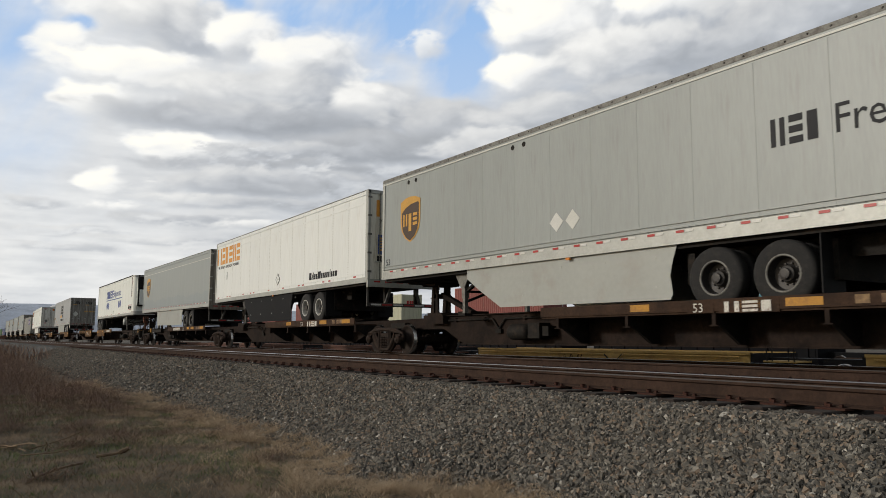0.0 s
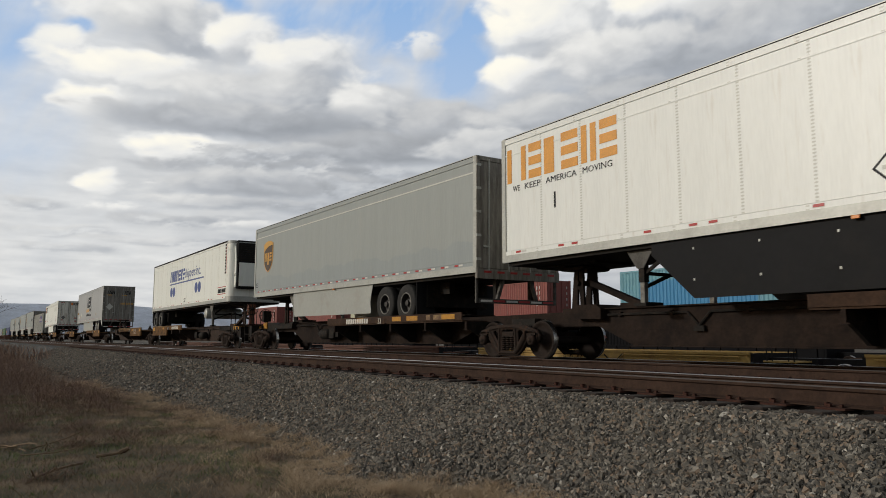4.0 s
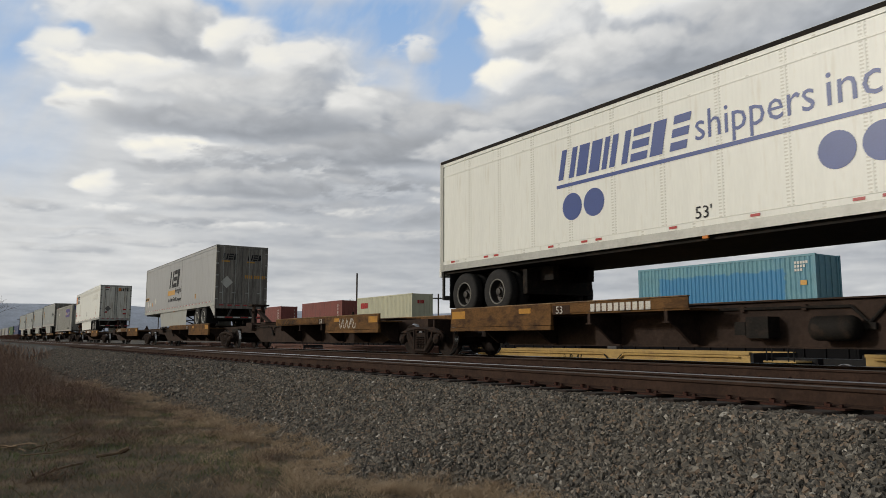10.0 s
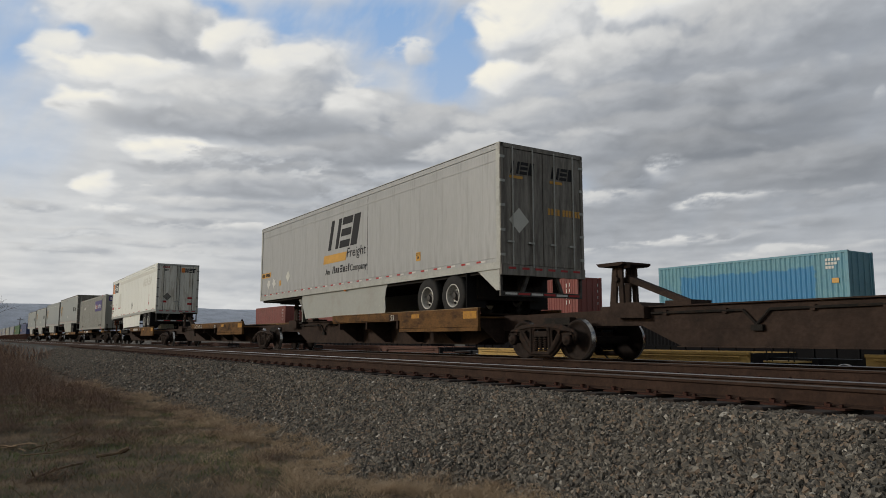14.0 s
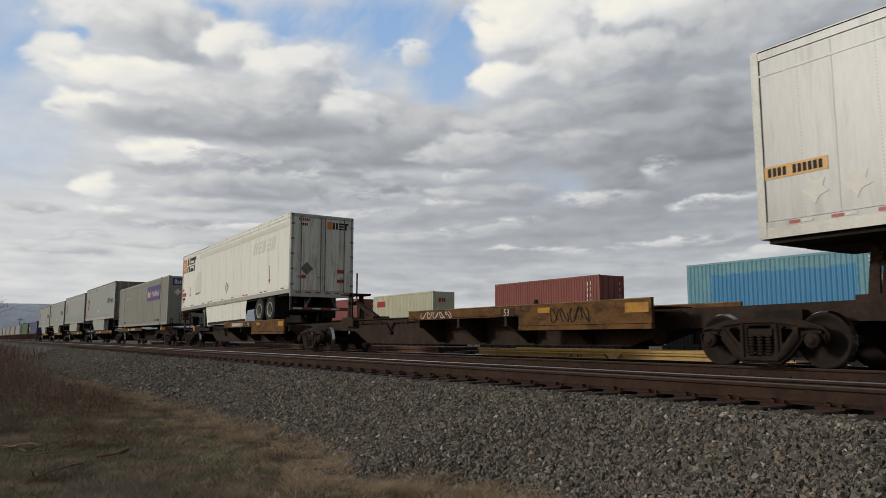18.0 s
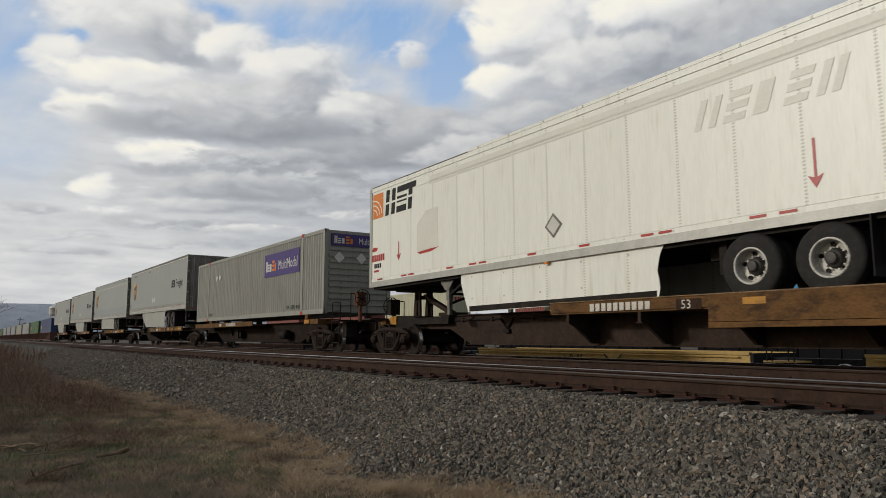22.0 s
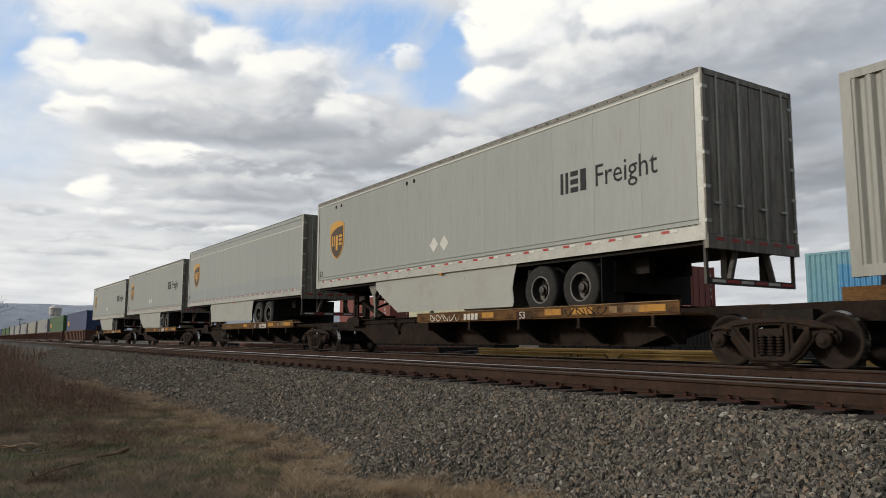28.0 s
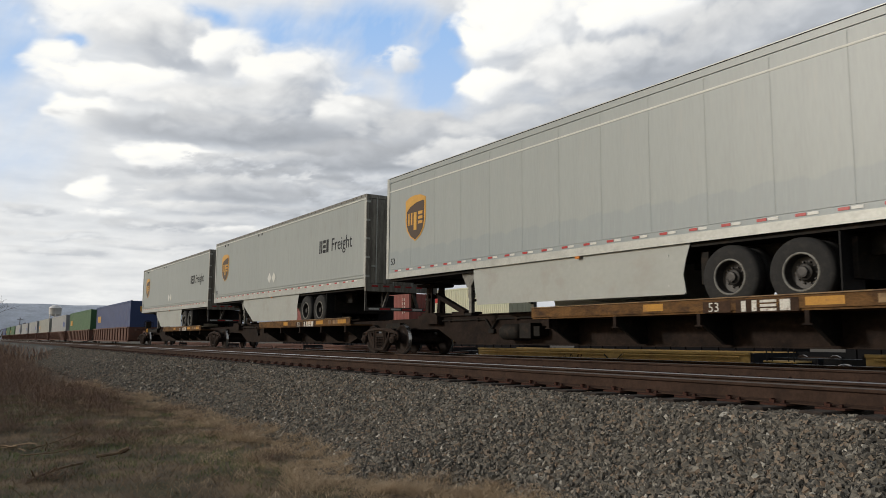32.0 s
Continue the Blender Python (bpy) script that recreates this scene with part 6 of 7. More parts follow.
car((-2.3, -19.47, -36.45, -53.3), marks=(3, 3, 10), rigged=(0, 2), hitches={2: 0.75}, sill=M_SHADESILL, plate=M_DARKDECK, deep=False)
car((-58.1, -74.65, -92.5, -110.1, -128.0, -145.0), mirrored=(0,), marks=(10, 3, 0, 0, 10), rigged=(0,), graffiti=(0, 2, 0, 5, 0), hitches={0: -0.2, 4: 0.12})
car((-150.0, -166.8, -184.42, -202.2, -219.6, -236.9), marks=(10, 4, 3, 3, 3), box_units=(0,), rigged=(0, 2), graffiti=(0, 7, 0, 0, 0), sill=M_SHADESILL, deep=False)


# ---- well cars ----
def well_car(x0, y, top, L, mat, label, group, keyed=None, height=1.2, posts=14, ends=None):
    Wc = tagged(new("well_car"), label, "railway car", group)
    Wc.location = (x0, y, top)
    for s in (-1, 1):
        y0, y1 = sorted((s * 1.30, s * 1.36))
        sd = part("well_side", boxes((0, L, y0, y1, 0.28, height)), mat, Wc)
        y0, y1 = sorted((s * 1.24, s * 1.42))
        part("top_chord", boxes((0, L, y0, y1, height, height + 0.09)), mat, sd)
        part("side_sill", boxes((0, L, y0, y1, 0.2, 0.28)), mat, sd)
        if not posts:
            continue
        post = part("side_post", boxes((-0.05, 0.05, s * 1.40 - 0.04, s * 1.40 + 0.04, 0.28, height)), mat, sd)
        post.location = (0.4, 0, 0)
        for k in range(1, 14):
            again(post, sd, 0.4 + k * (L - 0.8) / 13, 0, 0)
    part("well_floor", boxes((0.1, L - 0.1, -1.25, 1.25, 0.22, 0.3)), mat, Wc)
    for a, d in ((0, -1), (L, 1)):
        part("end_sill", boxes((min(a, a + d * 1.9), max(a, a + d * 1.9), -0.4, 0.4, 0.62, 1.0), (a - 0.12, a + 0.12, -1.34, 1.34, 0.3, height + 0.06)), ends or mat, Wc)
    bogie(Wc, -1.9)
    if keyed is not None:
        keyed.append(Wc)
    return Wc


WELL_PITCH = 19.8
colours = ((M_DARKBLUEBOX, "deep blue"), (M_GREENBOX, "green"), (M_PALEBOX, "pale grey"), (M_GREYBOX, "grey"), (M_PALEBOX, "pale grey"), (M_PALEBOX, "pale grey"), (M_PALEBOX, "pale grey"), (M_GREENBOX, "green"), (M_GREENBOX, "green"), (M_DARKBLUEBOX, "deep blue"))
for i, (mat, word) in enumerate(colours):
    x = -256.9 - i * WELL_PITCH
    well_car(x, TRACK_TRAIN, RAIL, 16.5, M_WELL, "rust red well car of the container train", "well cars on the train", TRAIN)
    TRAIN.append(container(x + 0.1, TRACK_TRAIN, RAIL + 0.32, 16.15, 2.9, mat, word + " container riding in a well car", 1.219, "containers on the train", True))
    sign = M_GOLD if mat is not M_PALEBOX else M_NAVY
    wordmark((0.5, 0.45, 0.45), 0.55, sign, TRAIN[-1], 1.0 if mat is not M_PALEBOX else 13.2, -1.222, 1.5, 0.1)
    wordmark((0.35, 0.3, 0.3), 0.4, sign, TRAIN[-1], 16.14, -0.55, 2.1, 0.06, turn=90)

# empty yellow well cars standing in the yard
track(TRACK_WELL, YARD, -300, 40, -60, -12, "yard track with rusty rails")
track(TRACK_STACK, YARD, -300, 60, -70, -14, "yard track under the container train")
for k in range(-4, 2):
    w = well_car(-32.6 + k * 20.4, TRACK_WELL, YARD, 16.4, M_YELLOWCAR if k > -1 else M_WELL, "empty dull yellow well car standing in the yard" if k > -1 else "empty rust brown well car standing in the yard", "standing well cars", None, 1.1, 0, M_BLACK)
    bm = bmesh.new()
    for a, b in (((0.3, 1.02), (9.3, 1.02)), ((9.3, 1.02), (9.9, 0.62)), ((9.9, 0.62), (10.5, 1.02)), ((10.5, 1.02), (16.0, 1.02))):
        rod(bm, (a[0], -1.45, a[1]), (b[0], -1.45, b[1]), 0.03, 6)
    body_paint = M_YELLOWCAR if k > -1 else M_WELL
    part("brake_pipe", bm, body_paint, w)
    for a in (17.05, 17.85):
        bm = bmesh.new()
        rod(bm, (a, -1.36, 0.9), (a, -1.36, 2.5), 0.022, 6)
        rod(bm, (a, -1.36, 2.5), (a + 0.2, -1.36, 2.5), 0.022, 6)
        rod(bm, (a + 0.2, -1.36, 2.5), (a + 0.2, -1.36, 0.9), 0.022, 6)
        part("grab_hoop", bm, M_BLACK, w)
    part("end_step", boxes((16.9, 18.1, -1.36, -0.4, 0.86, 0.92)), body_paint, w)
    scribble(w, 6.7, -1.372, 0.66, 1.2, 0.32, M_BLACK, 3, 5, 0.015)
    part("hose", rod(rod(bmesh.new(), (9.4, -1.46, 1.0), (9.9, -1.46, 0.6), 0.03, 6), (9.9, -1.46, 0.6), (10.4, -1.46, 1.0), 0.03, 6), M_BLACK, w)
    part("gusset", prism(bmesh.new(), [(9.3, 1.1), (10.5, 1.1), (9.95, 0.6), (9.85, 0.6)], -1.40, -1.37), body_paint, w)

# double-stacked containers creeping along the far track
stack = ((-52.45, M_REDBOX, "oxide red"), (-32.74, M_BLUEBOX, "sky blue"), (-74.4, M_BEIGEBOX, "pale beige"), (-90.6, M_REDBOX, "oxide red"), (-110.5, M_REDBOX, "oxide red"), (-13.0, M_REDBOX, "oxide red"))
for x, mat, word in stack:
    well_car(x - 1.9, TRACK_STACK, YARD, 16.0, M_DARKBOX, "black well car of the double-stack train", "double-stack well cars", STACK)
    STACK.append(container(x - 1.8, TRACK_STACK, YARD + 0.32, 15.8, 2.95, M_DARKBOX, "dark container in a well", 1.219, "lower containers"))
    STACK.append(container(x, TRACK_STACK, YARD + 3.30, 12.19, 2.9, mat, word + " corrugated container on top of another", 1.219, "upper containers"))
    c = STACK[-1]
    if mat is M_BLUEBOX:
        for k in range(3):
            wordmark((0.12,) * (5 - k), 0.14, M_WHITETAPE, c, 11.0, -1.222, 2.4 - k * 0.2, 0.04)
        flat("label_plate", [(0, 0), (0.36, 0), (0.36, 0.26), (0, 0.26)], M_GOLD, c, 11.3, -1.222, 1.25, "orange label")
    elif mat is M_BEIGEBOX:
        wordmark((0.5, 0.3, 0.4, 0.3), 0.6, M_RED, c, 0.9, -1.222, 1.7, 0.06, label="red sign blocks")
        wordmark((0.25, 0.2, 0.22), 0.35, M_RED, c, 12.2, -0.6, 1.9, 0.05, turn=90)
    else:
        for k in range(4):
            wordmark((0.09,), 0.3, M_WHITETAPE, c, 10.95, -1.222, 0.9 + k * 0.42)
            wordmark((0.06,), 0.26, M_WHITETAPE, c, 11.3, -1.222, 0.95 + k * 0.42)
            wordmark((0.07,), 0.2, M_WHITETAPE, c, 12.2, 0.75, 0.9 + k * 0.45, turn=90)


# ---- ballast, grass and weeds ----
def stone_material():
    m = material("crushed_ballast_stone", (0.1, 0.1, 0.1), 0.9, 0, 0.2, 20)
    n, l = m.node_tree.nodes, m.node_tree.links
    b = n["Principled BSDF"]
    g, r = n.new("ShaderNodeNewGeometry"), n.new("ShaderNodeValToRGB")
    e = r.color_ramp.elements
    e[0].position, e[0].color = 0.0, (0.044, 0.041, 0.036, 1)
    e[1].position, e[1].color = 1.0, (0.464, 0.438, 0.386, 1)
    for p, c in ((0.3, (0.114, 0.105, 0.090, 1)), (0.7, (0.184, 0.168, 0.141, 1)), (0.86, (0.215, 0.158, 0.112, 1)), (0.965, (0.25, 0.23, 0.194, 1))):
        k = e.new(p)
        k.color = c
    l.new(g.outputs["Random Per Island"], r.inputs[0])
    mul = n.new("ShaderNodeMix")
    mul.data_type, mul.blend_type = "RGBA", "MULTIPLY"
    mul.inputs["Factor"].default_value = 1.0
    nz, rg = n.new("ShaderNodeTexNoise"), n.new("ShaderNodeMapRange")
    nz.inputs["Scale"].default_value, nz.inputs["Detail"].default_value = 60, 4
    rg.inputs["To Min"].default_value, rg.inputs["To Max"].default_value = 0.65, 1.35
    l.new(nz.outputs["Fac"], rg.inputs["Value"])
    l.new(r.outputs[0], mul.inputs[6])
    l.new(rg.outputs[0], mul.inputs[7])
    l.new(mul.outputs[2], b.inputs["Base Color"])
    return m


def island_material(name, stops, rough=0.9):
    m = material(name, (0.1, 0.1, 0.1), rough, 0, 0.2, 8)
    n, l = m.node_tree.nodes, m.node_tree.links
    b = n["Principled BSDF"]
    b.inputs["Specular IOR Level"].default_value = 0.2
    g, r = n.new("ShaderNodeNewGeometry"), n.new("ShaderNodeValToRGB")
    e = r.color_ramp.elements
    e[0].position, e[0].color = stops[0][0], (*stops[0][1], 1)
    e[1].position, e[1].color = stops[-1][0], (*stops[-1][1], 1)
    for p, c in stops[1:-1]:
        k = e.new(p)
        k.color = (*c, 1)
    l.new(g.outputs["Random Per Island"], r.inputs[0])
    l.new(r.outputs[0], b.inputs["Base Color"])
    return m


def spread_stones(rng, xs, ys, size):
    """Broken angular stones at these places."""
    V = np.array([(x, y, z) for x in (-1, 1) for y in (-1, 1) for z in (-1, 1)], dtype=float) * 0.72
    F = np.array([(0, 1, 3), (0, 3, 2), (4, 6, 7), (4, 7, 5), (0, 4, 5), (0, 5, 1), (2, 3, 7), (2, 7, 6), (0, 2, 6), (0, 6, 4), (1, 5, 7), (1, 7, 3)])
    n = len(xs)
    q = rng.normal(size=(n, 4))
    q /= np.linalg.norm(q, axis=1, keepdims=True)
    w, x, y, z = q.T
    R = np.stack([1 - 2 * (y * y + z * z), 2 * (x * y - z * w), 2 * (x * z + y * w), 2 * (x * y + z * w), 1 - 2 * (x * x + z * z), 2 * (y * z - x * w), 2 * (x * z - y * w), 2 * (y * z + x * w), 1 - 2 * (x * x + y * y)], -1).reshape(n, 3, 3)
    P = (V[None] + rng.uniform(-0.33, 0.33, (n, 8, 3))) * (np.array([1.2, 0.95, 0.72]) * rng.uniform(0.75, 1.25, (n, 3)))[:, None, :]
    P = np.einsum("nij,nkj->nki", R, P) * size[:, None, None]
    P += np.stack([xs, ys, ground_z(xs, ys) + size * 0.32], -1)[:, None, :]
    return P.reshape(-1, 3), (F[None] + 8 * np.arange(n)[:, None, None]).reshape(-1, 3)


def make_ballast():
    rng = np.random.default_rng(5)
    parts = []
    for x0, x1, dens, s0, s1 in ((-9, 0.5, 2300, 0.0135, 0.0275), (-18, -9, 1600, 0.014, 0.028), (-60, -18, 420, 0.021, 0.038)):
        n = int((x1 - x0) * 3.2 * dens)
        x = rng.uniform(x0, x1, n)
        y = rng.uniform(3.2, 6.75, n)
        edge = y - toe(x)
        k = (edge > rng.normal(0.0, 0.12, n)) & (y < 6.70)
        x, y = x[k], y[k]
        s = rng.uniform(s0, s1, len(x)) * np.where(rng.random(len(x)) < 0.05, 1.35, 1.0)
        parts.append(spread_stones(rng, x, y, s))
    o, V, F = 0, [], []
    for v, f in parts:
        V.append(v)
        F.append(f + o)
        o += len(v)
    return sheet("ballast_stones", np.concatenate(V), np.concatenate(F), stone_material(), "crushed grey ballast stones heaped on the bank", "ballast", "stuff")


make_ballast()


def blades(rng, x, y, h, w, lean, mat, name, label, category):
    """Thin bent blades, two triangles and a tip each."""
    n = len(x)
    z = ground_z(x, y)
    a = rng.uniform(0, 2 * np.pi, n)
    b = rng.uniform(0, 2 * np.pi, n)
    dx, dy = np.cos(a) * w / 2, np.sin(a) * w / 2
    lx, ly = np.cos(b) * h * lean, np.sin(b) * h * lean
    p = [np.stack([x - dx, y - dy, z - 0.01], -1), np.stack([x + dx, y + dy, z - 0.01], -1),
         np.stack([x + dx * 0.7 + lx * 0.35, y + dy * 0.7 + ly * 0.35, z + h * 0.6], -1), np.stack([x - dx * 0.7 + lx * 0.35, y - dy * 0.7 + ly * 0.35, z + h * 0.6], -1),
         np.stack([x + lx, y + ly, z + h], -1)]
    V = np.stack(p, 1).reshape(-1, 3)
    o = 5 * np.arange(n)[:, None]
    F = np.concatenate([o + np.array([[0, 1, 2]]), o + np.array([[0, 2, 3]]), o + np.array([[3, 2, 4]])])
    return sheet(name, V, F, mat, label, category, "stuff")


M_DRY = island_material("dry_straw", ((0.0, (0.300, 0.226, 0.148)), (0.5, (0.50, 0.385, 0.262)), (1.0, (0.66, 0.52, 0.37))))
M_DEAD = island_material("dead_brown_grass", ((0.0, (0.098, 0.070, 0.046)), (0.6, (0.205, 0.148, 0.097)), (1.0, (0.46, 0.35, 0.225))))
M_GREENBLADE = island_material("short_green_grass", ((0.0, (0.042, 0.070, 0.022)), (0.7, (0.105, 0.155, 0.050)), (1.0, (0.26, 0.34, 0.115))))
M_WEED = island_material("dead_brown_weed", ((0.0, (0.074, 0.046, 0.038)), (0.6, (0.162, 0.104, 0.082)), (1.0, (0.38, 0.265, 0.18))))


def make_grass():
    rng = np.random.default_rng(9)
    # straw along the foot of the bank
    n = 185000
    x = 1.5 - 30 * rng.random(n) ** 1.25
    y = toe(x) + 0.14 - np.abs(rng.normal(0, 0.62 + 0.45 * np.clip((-8 - x) / 6, 0, 1), n))
    k = fbm(x / 0.45, y / 0.45, 3, 61) + 0.3 * np.exp(-((toe(x) - y) / 0.7) ** 2) > 0.53
    x, y = x[k], y[k]
    tuft = fbm(x / 0.22, y / 0.22, 2, 66)
    blades(rng, x, y, (0.02 + 0.13 * tuft ** 2) * rng.uniform(0.5, 1.3, len(x)), 0.004, rng.uniform(0.6, 3.2, len(x)), M_DRY, "dry_grass", "matted pale straw grass along the ballast edge", "grass")
    # low green and brown turf
    n = 220000
    x = 2.5 - 25.5 * rng.random(n) ** 1.1
    y = rng.uniform(-3.5, 4.2, n)
    g = fbm(x / 0.7, y / 0.7, 5, 71)
    k = (y < toe(x) - 0.6) & (g > 0.485) & (rng.random(n) < 0.6)
    blades(rng, x[k], y[k], rng.uniform(0.015, 0.06, k.sum()), 0.005, rng.uniform(0.3, 2.0, k.sum()), M_GREENBLADE, "turf_grass", "short patchy green grass", "grass")
    k = (y < toe(x) - 0.05) & (g <= 0.57) & (rng.random(n) < 0.72)
    blades(rng, x[k], y[k], rng.uniform(0.015, 0.09, k.sum()), 0.004, rng.uniform(0.8, 3.5, k.sum()), M_DEAD, "dead_grass", "thin dead brown grass between green patches", "grass")
    # tall dead weeds in clumps
    n = 11000
    x = -9.0 - 44 * rng.random(n) ** 1.2
    y = toe(x) - 0.12 - 5.5 * rng.random(n) ** 0.8
    d = fbm(x / 0.9, y / 0.9, 4, 81)
    grow = np.clip((-12.0 - x) / 11.0, 0, 1) * np.clip((toe(x) - 0.35 - y) / 1.7, 0.02, 1)
    k = d > 0.66 - 0.27 * grow
    x, y, grow, d = x[k], y[k], grow[k], d[k]
    h = (0.10 + 0.85 * grow * np.clip(d * 1.7, 0.5, 1.3)) * rng.uniform(0.25, 1.0, len(x))
    blades(rng, x, y, h, 0.005, rng.uniform(0.1, 1.1, len(x)), M_WEED, "weed_stalks", "tall dead brown weed stalks beside the bank", "weeds")
    xf = -50 - 90 * rng.random(5000)
    yf = toe(xf) + 1.2 - 6.0 * rng.random(5000)
    blades(rng, xf, yf, rng.uniform(0.2, 0.8, 5000), 0.03, rng.uniform(0.1, 0.7, 5000), M_WEED, "far_weeds", "belt of dead brown brush along the line", "weeds")
    # side twigs on the stalks
    m = 40
    xx, yy = np.repeat(x, m), np.repeat(y, m)
    hh = np.repeat(h, m) * rng.uniform(0.15, 1.0, len(xx))
    a, L = rng.uniform(0, 2 * np.pi, len(xx)), rng.uniform(0.04, 0.26, len(xx))
    z = ground_z(xx, yy) + hh * 0.85
    u = np.stack([np.cos(a) * L, np.sin(a) * L, L * rng.uniform(-0.3, 1.0, len(xx))], -1)
    p0 = np.stack([xx, yy, z], -1) + np.stack([rng.normal(0, 0.10, len(xx)), rng.normal(0, 0.10, len(xx)), rng.normal(0, 0.04, len(xx))], -1)
    sd = np.stack([np.sin(a), -np.cos(a), a * 0], -1) * 0.0024
    V = np.stack([p0 - sd, p0 + sd, p0 + u], 1).reshape(-1, 3)
    sheet("weed_twigs", V, np.arange(len(V)).reshape(-1, 3), M_WEED, "fine dead twigs and seed heads of weeds", "weeds", "stuff")


make_grass()


def crooked(bm, p, d, length, r, rng, kinks=5):
    """A bent stick in short pieces."""
    p, d = Vector(p), Vector(d).normalized()
    for i in range(kinks):
        q = p + d * length / kinks
        rod(bm, p, q, r * (1 - 0.13 * i), 6)
        p = q
        d = (d + Vector((rng.uniform(-0.2, 0.2), rng.uniform(-0.2, 0.2), rng.uniform(-0.1, 0.1)))).normalized()
    return p


M_DRIFT = material("weathered_driftwood", (0.20, 0.14, 0.085), 0.9, 0, 0.3, 6, (0.09, 0.06, 0.04), 0.4, 0.4, 40)


def fallen_branch(x, y, length, angle, label, r=0.012):
    rng = random.Random(int(x * 77 + y * 13))
    T = tagged(new("fallen_branch"), label, "branch")
    T.location = (x, y, float(ground_z(np.array([x]), np.array([y]))[0]) + 0.02)
    bm = bmesh.new()
    d = (math.cos(radians(angle)), math.sin(radians(angle)), 0.08)
    crooked(bm, (0, 0, 0), d, length, r, rng)
    part("stem", bm, M_DRIFT, T)
    for k in range(3):
        f = (k + 1) / 4 * length
        bm = bmesh.new()
        a = radians(angle + rng.choice((-1, 1)) * rng.uniform(25, 60))
        crooked(bm, (d[0] * f, d[1] * f, 0.05 * f), (math.cos(a), math.sin(a), 0.25), length * 0.4, r * 0.55, rng, 3)
        part("twig", bm, M_DRIFT, T)


fallen_branch(-10.03, 1.34, 1.55, -31, "dry broken branch lying in the grass", 0.016)
fallen_branch(-12.2, 0.55, 1.7, 22, "pale dry stick lying across the weeds", 0.014)
fallen_branch(-11.5, 0.84, 1.6, 200, "pale dry stick lying across the weeds", 0.010)
fallen_branch(-11.1, 0.75, 1.0, 60, "pale dry stick lying across the weeds", 0.008)
b = tagged(new("driftwood"), "weathered brown lump of wood in the grass", "wood")
b.location = (-10.42, 1.55, float(ground_z(np.array([-10.42]), np.array([1.55]))[0]) + 0.03)
bm = bmesh.new()
crooked(bm, (0, 0, 0), (0.35, 0.9, 0.12), 0.36, 0.022, random.Random(4), 4)
part("log", bm, M_DRIFT, b)
bm = bmesh.new()
crooked(bm, (0.1, 0.25, 0.04), (0.1, 0.8, 0.35), 0.12, 0.03, random.Random(5), 2)
part("stub", bm, M_DRIFT, b)


# ---- trees, poles and the tower ----
def bare_tree(x, y, z, height, label, seed=1, spread=0.5, depth=6, twig=0.66):
    rng = random.Random(seed)
    T = tagged(new("bare_tree"), label, "tree", "bare trees")
    T.location = (x, y, z)
    trunk, crown = bmesh.new(), bmesh.new()

    def grow(p, d, length, r, level):
        q = p + d * length
        bm = trunk if level < 2 else crown
        rod(bm, p, q, r, 5 if level < 2 else 3)
        if level >= depth:
            return
        for k in range(rng.choice((2, 3, 3))):
            e = (d + Vector((rng.uniform(-1, 1), rng.uniform(-1, 1), rng.uniform(-0.25, 0.7))) * spread * 1.3).normalized()
            grow(p + d * length * rng.uniform(0.6, 1.0), e, length * rng.uniform(0.55, 0.85), r * twig, level + 1)

    grow(Vector((0, 0, -0.2)), Vector((0, 0, 1)), height * 0.3, height * 0.022, 0)
    part("trunk", trunk, M_BARK, T)
    part("crown", crown, M_BARK, T)
    return T


def out_there(az, d):
    return -d * math.cos(radians(az)), d * math.sin(radians(az))


YG = YARD - 0.22
for i, (az, d, h) in enumerate(((26.4, 150, 10.5), (28.9, 150, 10.0), (29.9, 170, 10.5), (31.2, 190, 11.0), (25.2, 190, 11.0), (33.6, 160, 9.0), (35.3, 165, 9.0), (37.0, 210, 9.5))):
    bare_tree(*out_there(az, d), YG, h, "leafless winter tree behind the yard", 10 + i)
bare_tree(-31.0, 0.1, 0.0, 4.2, "leafless shrub tree at the edge of the weeds", 40, 0.55, 6, 0.55)
bare_tree(-34.0, -0.6, 0.0, 4.6, "leafless shrub tree at the edge of the weeds", 41, 0.55, 6, 0.55)
for i in range(26):
    az = -2.0 + i * 0.36 + 0.2 * math.sin(i * 3.1)
    bare_tree(*out_there(az, 330 + 60 * math.sin(i * 2.3)), YG, 6.0 + 2.2 * abs(math.sin(i * 1.7)) + (3.5 if abs(az - 3.3) < 0.3 else 0), "distant leafless tree beside the line", 60 + i, 0.6, 5, 0.75)


def utility_pole(az, d, h, arm=0.0):
    x, y = out_there(az, d)
    P = tagged(new("utility_pole"), "weathered wooden utility pole", "pole", "utility poles")
    P.location = (x, y, YG)
    bm = bmesh.new()
    rod(bm, (0, 0, -0.3), (0, 0, h), 0.16, 8)
    part("shaft", bm, M_BARK, P)
    if arm:
        part("crossarm", boxes((-arm * 0.55, arm * 0.55, -arm, arm, h - 1.0, h - 0.85)), M_BARK, P)
        for k in (-0.8, -0.3, 0.3, 0.8):
            part("insulator", boxes((k * arm * 0.5 - 0.05, k * arm * 0.5 + 0.05, k * arm - 0.05, k * arm + 0.05, h - 0.85, h - 0.65)), M_GREYVINYL, P)


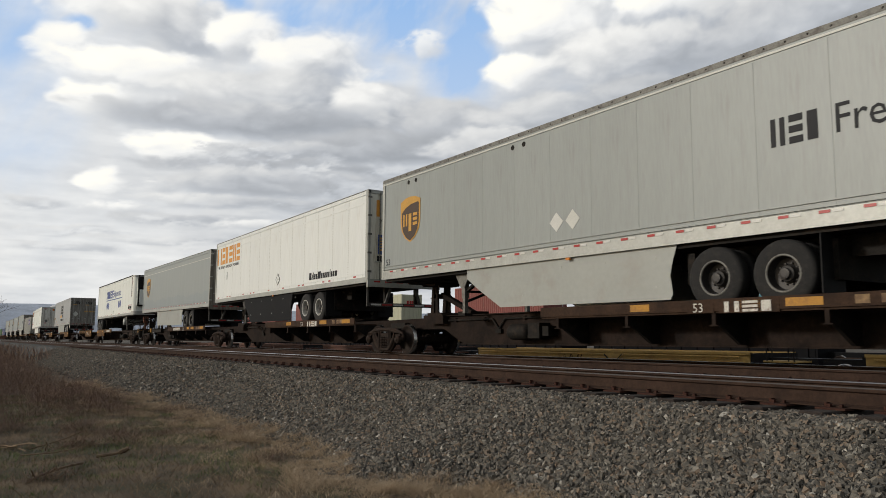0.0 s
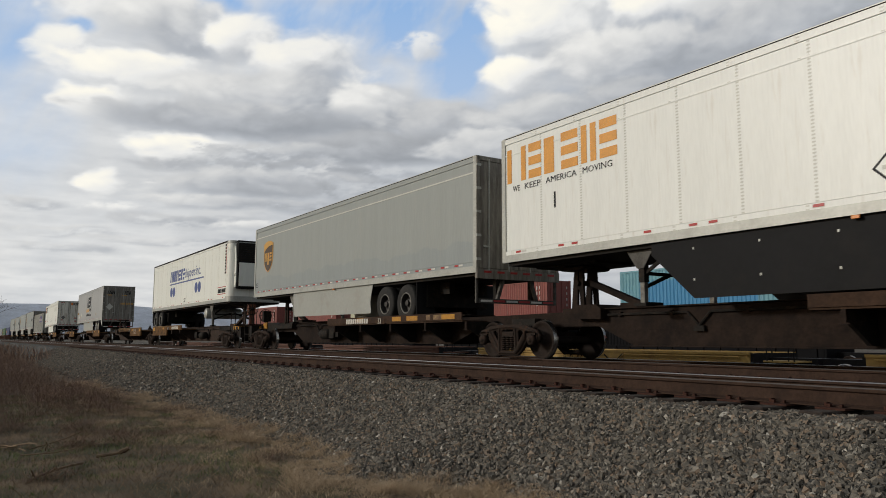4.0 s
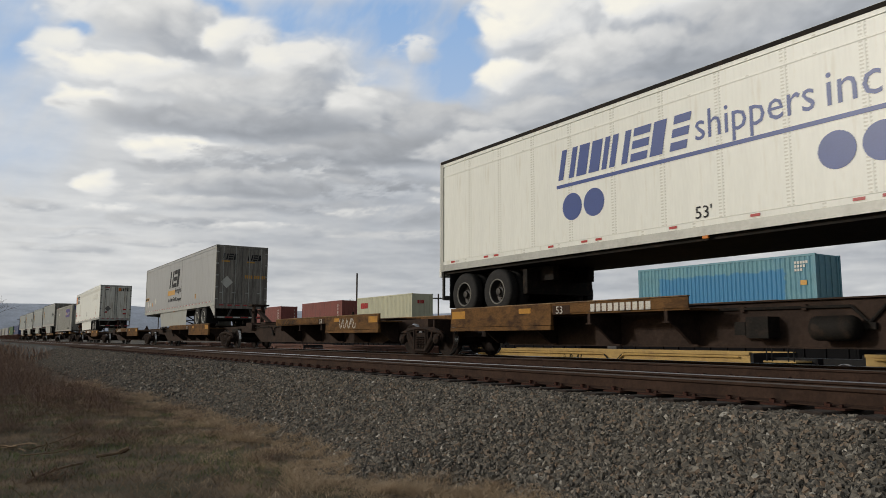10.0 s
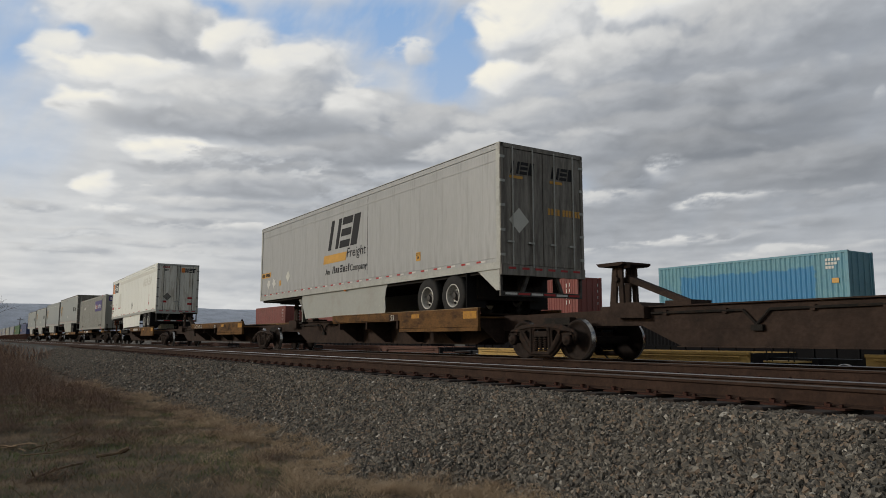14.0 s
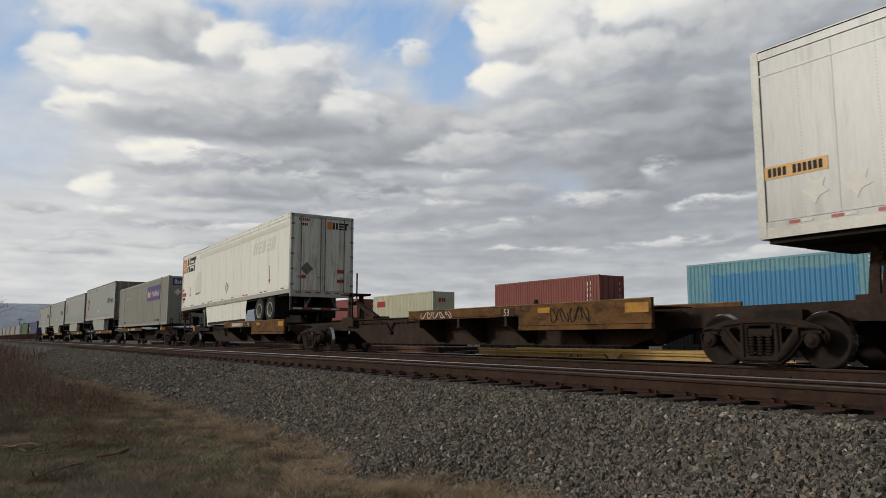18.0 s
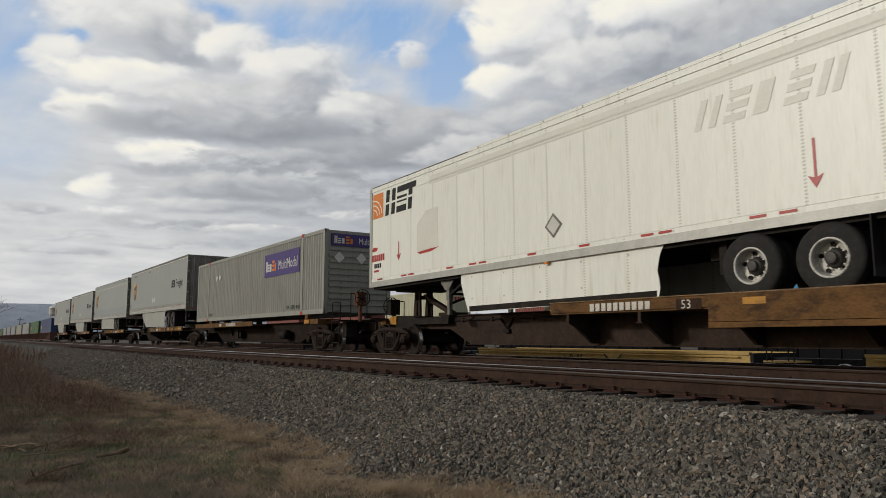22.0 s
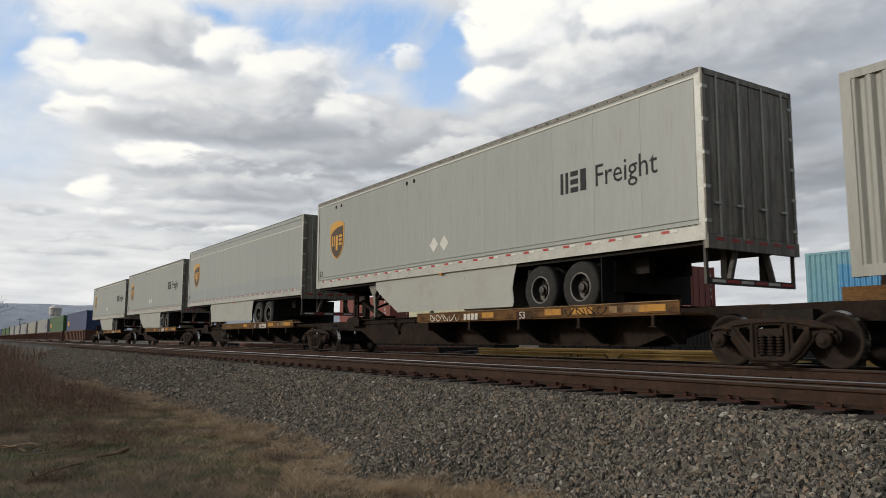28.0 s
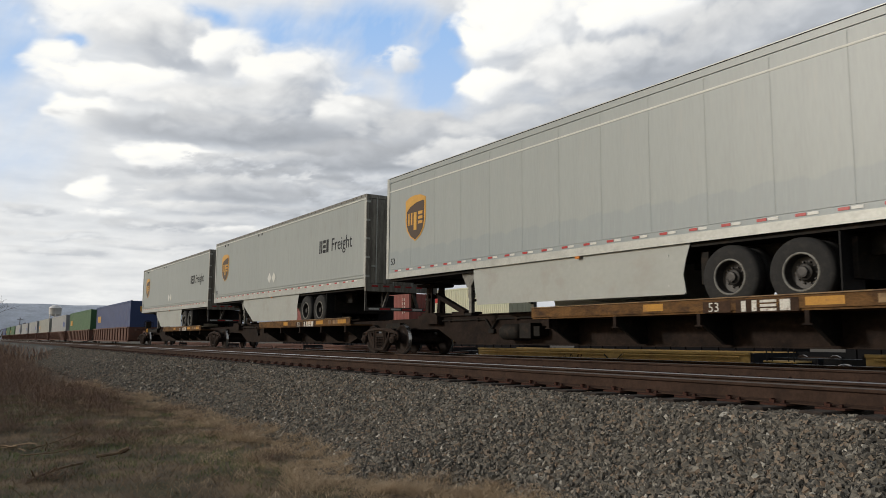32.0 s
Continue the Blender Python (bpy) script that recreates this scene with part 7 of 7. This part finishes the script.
utility_pole(26.32, 140, 14.2)
utility_pole(32.62, 150, 11.0, 1.4)
utility_pole(22.9, 190, 8.8, 1.2)
utility_pole(3.3, 420, 12.0, 1.4)
utility_pole(12.0, 300, 11.0, 1.3)


def water_tower():
    x, y = out_there(5.36, 900)
    T = tagged(new("water_tower"), "white water tower with a broad rounded tank", "water tower")
    T.location = (x, y, YG)
    part("tank", lathe(bmesh.new(), [(0.5, 37.6), (3.2, 37.1), (5.2, 35.9), (6.2, 34.4), (6.4, 34.3), (6.4, 33.9), (6.2, 33.8), (6.15, 28.2), (5.6, 27.2), (3.6, 26.2), (1.4, 25.6)], 28, axis="z"), M_TOWER, T, "", True)
    part("riser", lathe(bmesh.new(), [(1.3, 0), (1.3, 26)], 16, axis="z"), M_TOWER, T, "", True)
    for k in range(6):
        a = math.pi * k / 3
        bm = bmesh.new()
        rod(bm, (6.3 * math.cos(a), 6.3 * math.sin(a), 0), (5.6 * math.cos(a), 5.6 * math.sin(a), 30), 0.35, 6)
        part("leg", bm, M_TOWER, T)


water_tower()


# ---- movement ----
TRAIN_ROWS = ((0, 0.0), (4, 22.91), (8, 45.81), (12, 68.68), (16, 91.55), (20, 114.43), (24, 137.22), (28, 159.87), (32, 182.43))


def motions():
    for ob in TRAIN:
        x, y, z = ob.location
        tilt = math.degrees(ob.rotation_euler.y)
        walk(ob, [(t, pose(x + s, y, z, 0, tilt)) for t, s in TRAIN_ROWS])
    for ob in STACK:
        x, y, z = ob.location
        walk(ob, [(t, pose(x + 0.46 * (t - 13) + 0.0155 * (t - 13) ** 2, y, z)) for t in range(0, 33, 4)])
    walk(sky_clouds, [(0, pose(98, 0, 0)), (16, pose(0, 0, 0)), (32, pose(-98, 0, 0))])
    ts, ss = [r[0] for r in TRAIN_ROWS], [r[1] for r in TRAIN_ROWS]
    for ob in WHEELS:
        x, y, z = ob.location
        walk(ob, [(k / 10, pose(x, y, z) @ Matrix.Rotation(float(np.interp(k / 10, ts, ss)) / 0.42, 4, "Y")) for k in range(0, 321)])


motions()
